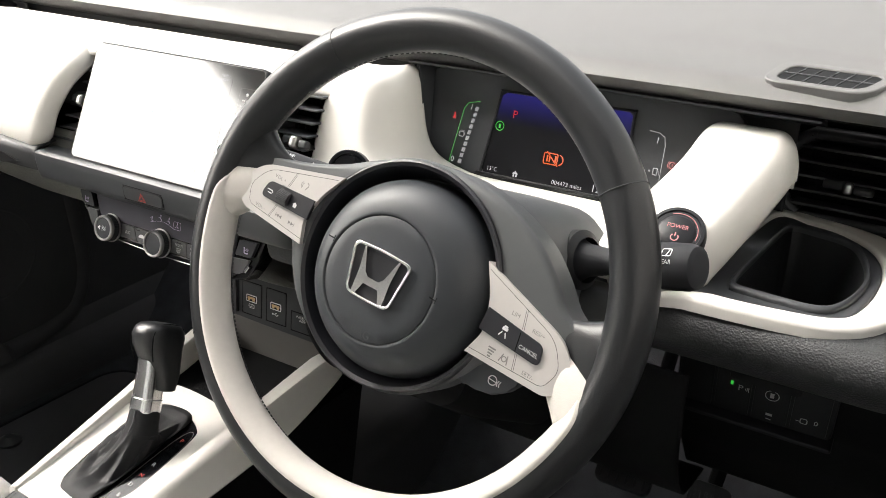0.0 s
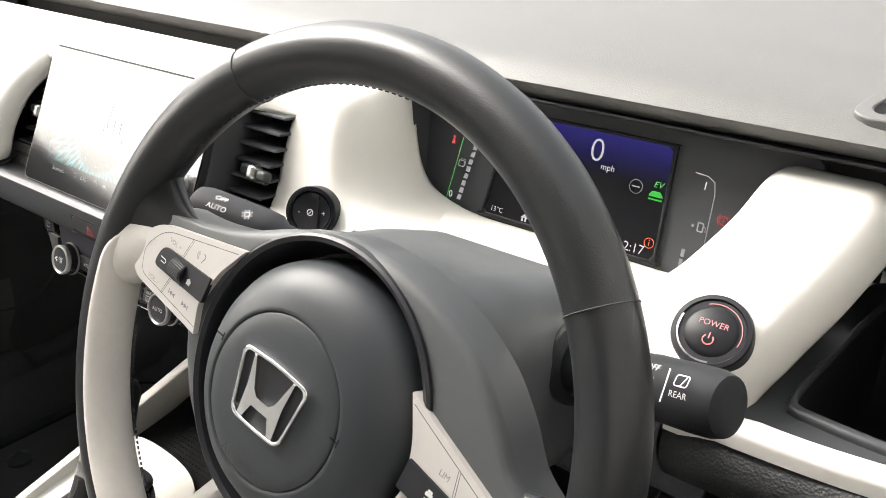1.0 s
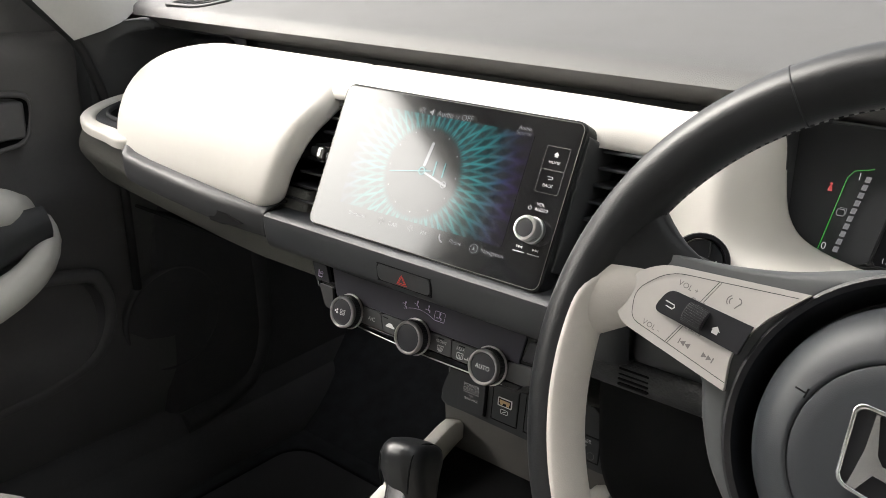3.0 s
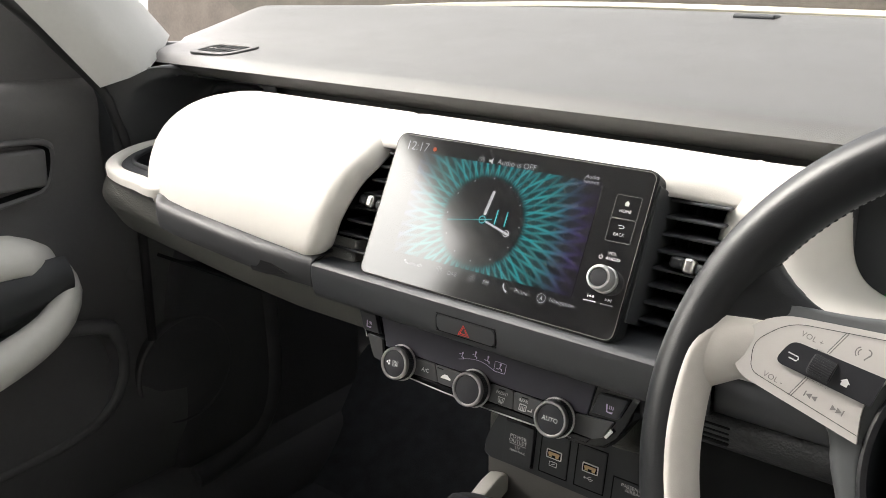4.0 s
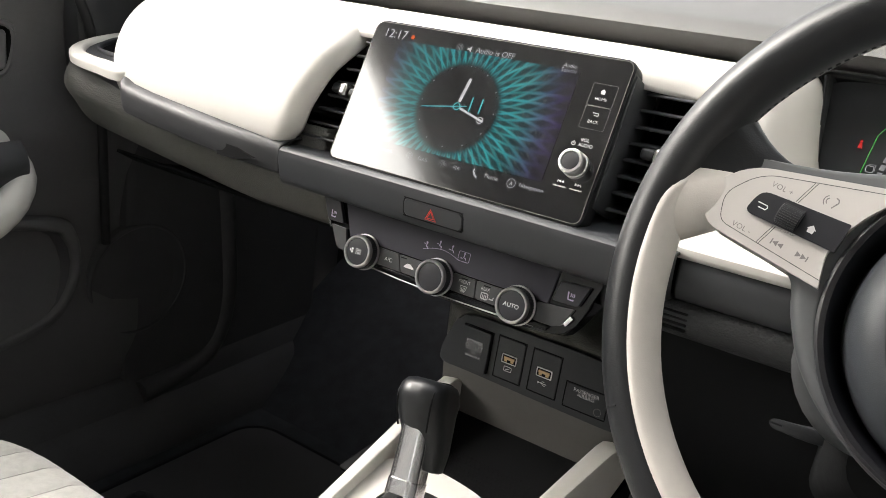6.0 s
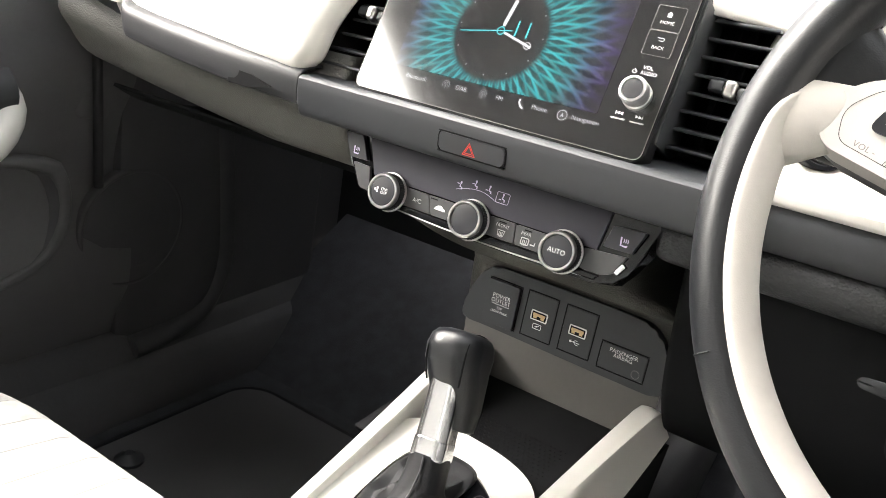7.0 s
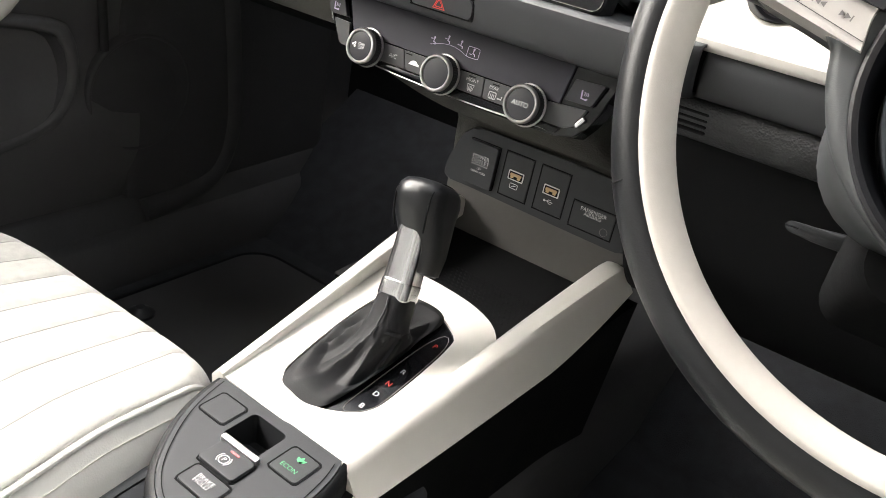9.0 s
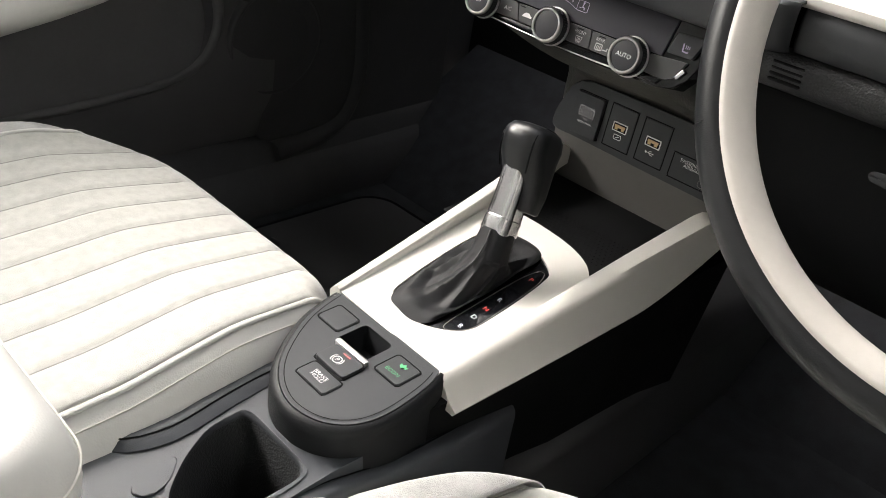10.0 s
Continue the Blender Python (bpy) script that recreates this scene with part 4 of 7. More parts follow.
lettering("1", 0.0075, GLOW_WHITE, cluster, G @ T(-0.0882, 0.0170))
lettering("0", 0.0075, GLOW_WHITE, cluster, G @ T(-0.1005, -0.0355))
part("seat_belt_symbol", join(disc(0.0016, 0, 0.0045), poly([(-0.0028, -0.004), (0.0028, -0.004), (0.0014, 0.0026), (-0.0014, 0.0026)])), GLOW_RED, cluster, "red seat belt lamp", G @ T(-0.1054, 0.0062) @ Matrix.Scale(0.62, 4))
part("battery_symbol", join(ribbon(rr(0.0052, 0.0046, 0.001, 2), 0.0007, True), ribbon([(-0.001, 0.0035), (0.0034, 0.0035), (0.0034, -0.001)], 0.0006)), GLOW_DIM, cluster, m=G @ T(-0.0948, -0.0098))
# right gauge: fuel scale
part("fuel_outline", ribbon([(0.0872, 0.0232), (0.0960, 0.0225), (0.1010, 0.0195), (0.1028, 0.012), (0.1040, -0.0400), (0.1020, -0.0440), (0.0890, -0.0434)], 0.0006), GLOW_DIM, cluster, "thin grey outline of the fuel scale", G)
lettering("1", 0.0075, GLOW_WHITE, cluster, G @ T(0.0956, 0.0157))
lettering("0", 0.0075, GLOW_WHITE, cluster, G @ T(0.0995, -0.0370))
for k in range(2):
    part("fuel_bar", box(0.0024, 0.0052, 0.0001), GLOW_DIM, cluster, m=G @ T(0.0910, -0.0370 + 0.0068 * k))
part("fuel_symbol", join(ribbon(rr(0.0036, 0.0056, 0.0005, 2), 0.001, True), ribbon([(0.0022, 0.001), (0.0036, 0), (0.0036, -0.0026)], 0.0006), disc(0.0009, -0.0052, 0)), GLOW_DIM, cluster, m=G @ T(0.0985, -0.0108))
part("brake_lamp", join(ribbon(circle_pts(0.0028), 0.0006, True), ribbon(circle_pts(0.0040, 0, 0, 10, -50, 50), 0.0005), ribbon(circle_pts(0.0040, 0, 0, 10, 130, 230), 0.0005), ribbon([(0, -0.001), (0, 0.0016)], 0.0006)), GLOW_RED, cluster, "red brake warning lamp", G @ T(0.1121, -0.0030))
part("hood", swept([(0.270, 0.7490), (0.285, 0.7470), (0.310, 0.7430), (0.325, 0.736)], 0.215, 0.585, 12), BLACK, cluster, "charcoal hood over the display", solid=0.002)
part("recess_side", patch(lambda u, v: Vector((0.224 + 0.010 * (1 - v), 0.277 + 0.04 * u, 0.640 + 0.105 * v)), 6, 6), SATIN, cluster, solid=0.002)
part("recess_floor", swept([(0.27, 0.648), (0.30, 0.642), (0.32, 0.64)], 0.23, 0.52, 6), SATIN, cluster, "dark sill under the display", solid=0.002)
part("recess_end", swept([(0.345, 0.74), (0.350, 0.70), (0.352, 0.65)], 0.48, 0.562, 8), BLACK, cluster, solid=0.003)


def round_switch(m, name, label, rad):
    s = thing(name, m, label, "button")
    part("collar", lathe([(rad * 0.80, -0.012), (rad, -0.012), (rad * 1.0, 0.0005), (rad * 0.97, 0.0020), (rad * 0.86, 0.0022), (rad * 0.80, 0.0005)], 48), MATT_KEY, s, "black collar", m)
    return s


MB = pose(0.2080, 0.1870, 0.6580, 90 - 18, 0, 24) @ T(0, 0, 0.007)
b1 = round_switch(MB, "brightness_button", "round black rocker button set in the white dash panel", 0.0195)
part("rocker", lathe([(0, -0.001), (0.008, -0.0012), (0.0146, 0.0), (0.0154, -0.004)], 40), KEY, b1, m=MB)
part("ridge", box(0.0012, 0.026, 0.002, 0.0005, 1, (0.0055, 0, 0.0)), BLACK, b1, m=MB)
part("symbol", join(ribbon(circle_pts(0.0022), 0.0006, True), ribbon([(-0.001, -0.001), (0.001, 0.001)], 0.0006)), PRINT, b1, m=MB @ T(-0.0005, 0, 0.0010))
lettering("-", 0.006, PRINT, b1, MB @ T(-0.009, 0.000, 0.0012))
lettering("+", 0.006, PRINT, b1, MB @ T(0.010, 0.000, 0.0012))
MP = pose(0.5118, 0.1850, 0.6670, 90 - 47) @ T(0, 0, 0.0050)
b2 = round_switch(MP, "power_button", "round black power button with red lit ring in white panel", 0.0215)
part("cap", lathe([(0, 0.0035), (0.012, 0.0032), (0.0142, 0.0015), (0.0150, -0.004)], 44), MATT_KEY, b2, m=MP)
part("button_well", lathe([(0.0, 0.0011), (0.0180, 0.0011), (0.0184, -0.004)], 40), MATT_KEY, b2, "black well round the cap", MP)
part("lit_ring", ribbon(circle_pts(0.0157, 0, 0, 30, -15, 115), 0.0005), GLOW_RED, b2, "red lit ring", MP @ T(0, 0, 0.0015))
part("chrome_arc", ribbon(circle_pts(0.0176, 0, 0, 30, 165, 285), 0.0010), CHROME, b2, "chrome arc", MP @ T(0, 0, 0.0024))
lettering("POWER", 0.0047, GLOW_RED, b2, MP @ T(0.0005, 0.0035, 0.0038), label="red lit word POWER")
part("power_symbol", join(ribbon(circle_pts(0.0028, 0, 0, 18, -230, 50), 0.0008), ribbon([(0, 0.0006), (0, 0.0040)], 0.0008)), GLOW_RED, b2, m=MP @ T(0.0005, -0.0055, 0.0036))

# touchscreen ------------------------------------------------------------------------
TS = pose(0.0, 0.1585, 0.6815, 90 - 24.3)
ts = thing("touchscreen", TS, "lit black touchscreen with a teal clock face on the dash centre", "touchscreen")
part("housing", prism(rr(0.236, 0.126, 0.007, 6), -0.016, 0.0, 0.0015, 3, True), BLACK, ts, "black housing", TS)
part("glass", prism(rr(0.233, 0.123, 0.006, 6), -0.001, 0.0012, 0.0008, 2), GLASS_BLACK, ts, "glossy black front glass", TS)
part("edge_line", ribbon(rr(0.2325, 0.1225, 0.006, 6), 0.0005, True), TRAY_GREY, ts, "thin bright edge line", TS @ T(0, 0, 0.0013))
D = TS @ T(0, 0, 0.0014)
part("picture", poly(rr(0.166, 0.086, 0.001, 1, 0.0075, 0.003)), PETALS, ts, "teal petals radiating round the dark clock", D @ T(-0.0125, 0.0020))
C0 = D @ T(-0.0125, 0.0030, 0.0002) @ Matrix.Diagonal((1.28, 1.28, 1, 1))
for k in range(60):
    a = radians(6 * k)
    part("clock_dot", disc(0.00055 if k % 5 == 0 else 0.00028, 0.0262 * math.cos(a), 0.0262 * math.sin(a), 8), GLOW_WHITE if k % 5 == 0 else GLOW_DIM, ts, m=C0)
part("hour_hand", poly(rr(0.0022, 0.016, 0.001, 3, 0, 0.011)), GLOW_WHITE, ts, m=C0 @ pose(0, 0, 0.0001, 0, 0, -8.5))
part("minute_hand", join(poly(rr(0.0014, 0.020, 0.0006, 3, 0, 0.012)), ribbon(circle_pts(0.0019, 0, 0.0195), 0.0006, True)), GLOW_WHITE, ts, m=C0 @ pose(0, 0, 0.0002, 0, 0, -106))
part("second_hand", poly([(-0.0003, -0.007), (0.0003, -0.007), (0.0003, 0.0255), (-0.0003, 0.0255)]), GLOW_TEAL, ts, m=C0 @ pose(0, 0, 0.0003, 0, 0, 100))
part("hand_hub", ribbon(circle_pts(0.0022), 0.0007, True), GLOW_TEAL, ts, m=C0 @ T(0, 0, 0.0004))
lettering("11", 0.0140, GLOW_TEAL, ts, C0 @ T(0.0125, 0.0025, 0.0001), thin=0.012, label="teal date number")
lettering("12:17", 0.0108, GLOW_WHITE, ts, D @ T(-0.0945, 0.0520), label="white clock digits")
part("alert_dot", disc(0.0019), GLOW_ORANGE, ts, "small red alert dot", D @ T(-0.0765, 0.0520))
def aerial():
    return join(ribbon(circle_pts(0.0028, 0, 0, 20, -40, 220), 0.0005), ribbon(circle_pts(0.0016, 0, 0, 14, -30, 210), 0.0005), ribbon([(0, 0), (0, -0.0035)], 0.0007))
part("aerial_symbol", aerial(), GLOW_DIM, ts, m=D @ T(-0.0292, 0.0503))
part("speaker_symbol", join(poly([(-0.003, 0.001), (-0.0012, 0.001), (-0.0012, -0.001), (-0.003, -0.001)]), poly([(-0.0012, 0.001), (0.0012, 0.0032), (0.0012, -0.0032), (-0.0012, -0.001)])), GLOW_WHITE, ts, m=D @ T(-0.0193, 0.0503) @ Matrix.Scale(0.9, 4))
lettering("Audio is OFF", 0.0066, GLOW_WHITE, ts, D @ T(-0.0142, 0.0503), align="LEFT", thin=0.006)
lettering("Audio\nSource", 0.0046, GLOW_WHITE, ts, D @ T(0.0685, 0.0490), thin=0.006)
for x, s in ((-0.0651, "Bluetooth"), (-0.0256, "DAB"), (0.0062, "FM"), (0.0378, "Phone"), (0.0720, "Navigation")):
    lettering(s, 0.0047, GLOW_WHITE, ts, D @ T(x, -0.0442), thin=0.006)
for x in (-0.0387, -0.0073):
    part("aerial_symbol", aerial(), GLOW_DIM, ts, m=D @ T(x, -0.0437))
part("phone_symbol", ribbon([(-0.002, 0.0032), (-0.0022, 0.001), (-0.0006, -0.0014), (0.0020, -0.0030)], 0.0014), GLOW_WHITE, ts, m=D @ T(0.0239, -0.0441))
part("compass_symbol", join(ribbon(circle_pts(0.0034), 0.0005, True), poly([(-0.0014, -0.0016), (0, -0.0008), (0.0014, -0.0016), (0, 0.0020)])), GLOW_WHITE, ts, m=D @ T(0.0553, -0.0445))
for y, s in ((0.0333, "HOME"), (0.0160, "BACK")):
    part("key_outline", ribbon(rr(0.0192, 0.0168, 0.001, 2), 0.0002, True), PRINT_DARK, ts, m=D @ T(0.1005, y))
    lettering(s, 0.0033, PRINT_DIM, ts, D @ T(0.1002, y - 0.0030), thin=0.006)
part("home_symbol", join(poly([(-0.0026, 0), (0.0026, 0), (0, 0.0025)]), box(0.0034, 0.0024, 0.0001, c=(0, -0.001, 0))), PRINT_DIM, ts, m=D @ T(0.1002, 0.0360) @ Matrix.Scale(0.8, 4))
part("back_symbol", ribbon([(-0.0028, 0.0012), (0.0024, 0.0012), (0.0030, 0.0002), (0.0024, -0.0012), (-0.0012, -0.0012)], 0.0006), PRINT_DIM, ts, m=D @ T(0.1002, 0.0188) @ Matrix.Scale(0.8, 4))
lettering("VOL", 0.0035, PRINT, ts, D @ T(0.0995, -0.0012), thin=0.006)
lettering("AUDIO", 0.0035, PRINT, ts, D @ T(0.1010, -0.0050), thin=0.006)
part("power_symbol", join(ribbon(circle_pts(0.0013, 0, 0, 14, -230, 50), 0.0004), ribbon([(0, 0.0004), (0, 0.002)], 0.0004)), PRINT, ts, m=D @ T(0.0915, -0.0048))
K = TS @ T(0.0995, -0.0205, 0.001)
knob = part("volume_knob", lathe([(0.0098, 0.0), (0.0098, 0.0035), (0.0090, 0.004), (0.0090, 0.0125), (0.0085, 0.0138), (0.0072, 0.0140), (0.0068, 0.0132), (0, 0.0130)], 48), SATIN_CHROME, ts, "chrome ringed volume knob", K)
part("knob_face", lathe([(0.0067, 0.0134), (0.003, 0.0136), (0, 0.0136)], 32), KEY, knob, "black knob face", K)
for k in range(40):
    a = 2 * math.pi * k / 40
    part("ridge", moved(box(0.0006, 0.0006, 0.007, 0), pose(0.0091 * math.cos(a), 0.0091 * math.sin(a), 0.0082, 0, 0, math.degrees(a))), SATIN_CHROME, knob, m=K)
for sx in (-1, 1):
    part("skip_key", box(0.0100, 0.0012, 0.0012, 0.0004, 1), CHROME, ts, "slim chrome skip key", D @ T(0.0990 + sx * 0.0065, -0.0375))
    part("skip_symbol", join(poly([(-0.0022, 0.0011), (-0.0022, -0.0011), (0, 0)]), poly([(0, 0.0011), (0, -0.0011), (0.0022, 0)]), ribbon([(0.0025, 0.0011), (0.0025, -0.0011)], 0.0005)), PRINT, ts, m=D @ T(0.0990 + sx * 0.0065, -0.0338) @ Matrix.Diagonal((sx, 1, 1, 1)))


# steering wheel ---------------------------------------------------------------------
WH = pose(0.365, 0.022, 0.655, 90 - 22) @ pose(0, 0, 0, 0, 0, -14)
wheel = thing("steering_wheel", WH, "two-tone leather steering wheel turned slightly clockwise, dark rim with pale insert", "steering wheel")
RIM, TUBE = 0.1655, 0.0150


def rim_point(th, ph, r=TUBE, dep=1.08):
    """th round the wheel, ph round the rim: 0 faces the hub, 90 the driver. The lower half is slimmer."""
    a, b = radians(th), radians(ph)
    k = max(0.0, min(1.0, 0.5 - 0.8 * math.sin(a)))
    k = k * k * (3 - 2 * k)
    r -= 0.0016 * k
    q = RIM - 0.0034 * k + 0.0018 * max(0.0, math.sin(a)) ** 2 - r * math.cos(b)
    return Vector((q * math.cos(a), q * math.sin(a), r * dep * math.sin(b)))


def rim_shell(th0, th1, ph0, ph1, r, n, k=22):
    def f(u, v):
        th = th0 + (th1 - th0) * u
        end = min(u, 1 - u) * abs(th1 - th0)
        pinch = math.sin(math.pi / 2 * min(1.0, end / 10.0)) ** 0.5
        lo, hi = ph0, ph0 + (ph1 - ph0) * (0.42 + 0.58 * pinch)
        edge = min(v, 1 - v) * k
        return rim_point(th, lo + (hi - lo) * v, r + 0.0022 * math.sin(math.pi * v) ** 0.7 * min(1.0, end / 20.0) - (0.0012 if edge < 0.5 else 0.0))
    return patch(f, n, k)


part("rim", loft([[rim_point(th, ph) for ph in np.linspace(0, 345, 24)] for th in np.linspace(0, 360, 193)], caps=False), LEATHER, wheel, "black leather rim", WH, sharp=80)
part("rim_insert", rim_shell(176, 363, -75, 77, TUBE + 0.0009, 130), WHITE_LEATHER, wheel, "pale grey-white leather insert along the lower rim", WH, sharp=80)
for a in (45.5, 133, 223, 317):
    span = (0, 360) if a < 180 else (112, 285)
    part("rim_seam", tube([rim_point(a, p, TUBE + 0.0001) for p in np.linspace(*span, 30)], 0.0004, 6), STITCH_DARK, wheel, "fine leather seam", WH)
bmst = []
for k in range(150):
    a = 180 + 180 * k / 149
    p, q = rim_point(a, -50, TUBE + 0.0036), rim_point(a + 0.75, -50, TUBE + 0.0036)
    bmst.append(tube([p, (p + q) / 2, q], 0.0006, 5))
part("stitching", join(*bmst), STITCH_DARK, wheel, "dark stitches along the inner edge", WH)
bmst = []
for k in range(110):
    a = 0 + 176 * (k + 0.5) / 110
    p, q = rim_point(a, -2, TUBE + 0.0002), rim_point(a + 0.8, -2, TUBE + 0.0002)
    bmst.append(tube([p, (p + q) / 2, q], 0.0005, 5))
part("stitching", join(*bmst), STITCH_DARK, wheel, "dark stitches along the upper rim", WH)


def spoke(sx):
    """Leather thumb rest where a spoke runs into the rim."""
    loops = []
    for k in range(9):
        t = k / 8
        u = 0.158 - 0.050 * t
        h = 0.062 * (1 - t) ** 1.8 + 0.018 * (1 - 0.6 * t)
        c = 0.018 + 0.012 * t
        d = 0.0145 - 0.0135 * t ** 1.2
        loops.append([Vector((sx * u, c + h / 2 * math.cos(2 * math.pi * j / 24), -0.004 + d * math.sin(2 * math.pi * j / 24))) for j in range(24)])
    return loft(loops)


def insert_root(sx):
    """Pale leather that runs from the rim insert to the lower edge of a switch pad."""
    loops = []
    for k in range(9):
        t = k / 8
        u, c, h, d = 0.159 - 0.030 * t, -0.012 + 0.018 * t, 0.056 - 0.024 * t, 0.0160 - 0.0085 * t ** 1.4
        loops.append([Vector((sx * u, c + h / 2 * math.copysign(abs(math.cos(2 * math.pi * j / 32)) ** 0.8, math.cos(2 * math.pi * j / 32)), -0.003 + d * math.copysign(abs(math.sin(2 * math.pi * j / 32)) ** 0.8, math.sin(2 * math.pi * j / 32)))) for j in range(32)])
    return loft(loops)


for sx in (-1, 1):
    part("spoke", spoke(sx), LEATHER, wheel, "leather-wrapped spoke root", WH, sharp=70)
    part("insert_root", insert_root(sx), WHITE_LEATHER, wheel, "pale leather where the insert meets the spoke", WH, sharp=70)
low = [(0.146, 0.0275), (0.149, 0.020), (0.146, 0.002), (0.136, -0.0105), (0.110, -0.0125), (0.090, -0.0150), (0.079, -0.032), (0.062, -0.052), (0.036, -0.068), (0.0, -0.0765)]
crown = [(-0.124, 0.0315), (-0.100, 0.0385), (-0.075, 0.0490), (-0.050, 0.0635), (-0.025, 0.0755), (0.0, 0.0815), (0.025, 0.0835), (0.055, 0.0790), (0.084, 0.0680), (0.105, 0.0530), (0.122, 0.0375)]
outl = smooth_loop([(x, y, 0) for x, y in crown + low] + [(-x, y, 0) for x, y in low[-2::-1]], 120)


def bezel():
    """The winged cover: rays from the hub's middle meet its outer line and the round opening."""
    line = [(p.x, p.y) for p in outl]
    mid, n = (0.0045, 0.0020), 240
    rows = []
    for k in range(n):
        a = 2 * math.pi * k / n
        far = max(0.080, ray_reach(line, mid[0], mid[1], a))
        d = Vector((math.cos(a), math.sin(a), 0))
        c = Vector((mid[0], mid[1], 0))
        rows.append([c + d * r + Vector((0, 0, z)) for r, z in ((far, -0.030), (far, -0.0035), (far - 0.0008, -0.0005), (far - 0.0026, 0.0018), (far - 0.0055, 0.0030), (0.0775 + (far - 0.083) * 0.3, 0.0034), (0.0775, 0.0030), (0.0765, 0.0010), (0.0762, -0.030))])
    return loft([[rows[k][j] for k in range(n)] for j in range(9)], caps=False)


part("spoke_bezel", bezel(), COLUMN, wheel, "matte charcoal winged bezel round the hub", WH, sharp=60)
HC = WH @ T(0.0045, 0.0020) @ Matrix.Diagonal((0.935, 0.935, 1, 1))
part("hub_ring", lathe([(0.0600, -0.026), (0.0735, -0.025), (0.0752, -0.014), (0.0772, -0.002), (0.0792, 0.0042), (0.0818, 0.0058), (0.0834, 0.0048), (0.0842, 0.0010), (0.0844, -0.03)], 72), KEY, wheel, "charcoal ring round the airbag cover", HC)
def dome_shape(profile):
    """A turned cover whose skirt leans to the upper right of its centre."""
    bm = lathe(profile, 96)
    for v in bm.verts:
        d = max(0.0, min(1.0, (math.hypot(v.co.x, v.co.y) - 0.046) / 0.022))
        v.co.x += 0.0040 * d
        v.co.y += 0.0040 * d
    return bm


dome = part("airbag_cover", dome_shape([(0.0712, -0.030), (0.0710, -0.016), (0.0704, -0.005), (0.0686, 0.0035), (0.0645, 0.0095), (0.0588, 0.0142), (0.0535, 0.0172), (0.0470, 0.0190), (0.0452, 0.0193), (0.0442, 0.0182), (0.0432, 0.0196), (0.036, 0.0207), (0.020, 0.0215), (0, 0.0218)]), HUB, wheel, "matte charcoal domed airbag cover", WH @ T(0.0026, -0.0030) @ Matrix.Diagonal((0.96, 0.96, 1, 1)), sharp=60)
BRIGHT = mat("brushed_bright_metal", (0.66, 0.66, 0.66), 0.22, 1.0, var=0.04)
EM = WH @ T(0.0018, -0.0010, 0.0216) @ pose(0, 0, 0, 0, 0, 4) @ Matrix.Diagonal((0.90, 0.90, 1, 1))
part("emblem_recess", prism([(-0.0225, 0.0165), (-0.0245, 0.012), (-0.0205, -0.015), (-0.016, -0.0185), (0.016, -0.0185), (0.0205, -0.015), (0.0245, 0.012), (0.0225, 0.0165)][::-1], -0.003, 0.0002), KEY, dome, "black emblem field", EM)
def rounded(q, r):
    """A polygon with its corners rounded by about r."""
    pts = []
    for i in range(len(q)):
        a, b, c = Vector(q[i - 1]), Vector(q[i]), Vector(q[(i + 1) % len(q)])
        p0, p2 = b + (a - b).normalized() * r, b + (c - b).normalized() * r
        for k in range(6):
            t = k / 5
            pts.append(p0.lerp(b, t).lerp(b.lerp(p2, t), t))
    return [(p.x, p.y) for p in pts]


eo = rounded([(-0.0268, 0.0190), (0.0, 0.0205), (0.0268, 0.0190), (0.0200, -0.0195), (0.0, -0.0202), (-0.0200, -0.0195)], 0.0068)
ei = rounded([(-0.0240, 0.0168), (0.0, 0.0182), (0.0240, 0.0168), (0.0180, -0.0174), (0.0, -0.0180), (-0.0180, -0.0174)], 0.0052)
part("emblem_frame", ring(eo, ei, -0.002, 0.0026, 0.0009, 120), CHROME, dome, "chrome emblem frame", EM)
side_h = [(0.0170, 0.0172), (0.0136, 0.0005), (0.0150, -0.0176), (0.0100, -0.0176), (0.0072, -0.0078)]
top_h = [(-0.0143, 0.0172), (-0.0090, 0.0002), (-0.0052, -0.0034), (0.0052, -0.0034), (0.0090, 0.0002), (0.0143, 0.0172)]
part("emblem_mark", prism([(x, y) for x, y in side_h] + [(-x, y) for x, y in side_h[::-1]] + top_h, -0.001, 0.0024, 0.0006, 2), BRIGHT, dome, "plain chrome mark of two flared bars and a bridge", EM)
lettering("SRS\nAIRBAG", 0.0085, SATIN, dome, WH @ T(0.002, -0.0355, 0.0211), label="moulded words SRS AIRBAG")
for sx in (-1, 1):
    part("horn_symbol", join(ribbon([(-0.002, 0), (0.003, 0)], 0.0008), ribbon([(0.003, -0.0022), (0.003, 0.0022)], 0.0008)), DEEP, dome, m=WH @ T(sx * 0.0440, 0.0055, 0.0200))


PAD_OUT = ((0.0620, 0.0428, 0.0005), (0.1330, 0.0222, 0.0130), (0.1440, 0.0040, 0.0100), (0.1368, -0.0128, 0.0080), (0.0740, -0.0150, 0.0005), (0.0800, 0.0020, 0.006), (0.0740, 0.0230, 0.006))
PAD_LINE = ((0.0660, 0.0388, 0.0002), (0.1245, 0.0212, 0.0090), (0.1352, 0.0050, 0.0060), (0.1300, -0.0085, 0.0045), (0.0755, -0.0114, 0.0002))
ISLAND = ((0.0765, 0.0178, 0.0004), (0.1195, 0.0142, 0.0045), (0.1225, 0.0012, 0.0045), (0.0765, 0.0030, 0.0004))


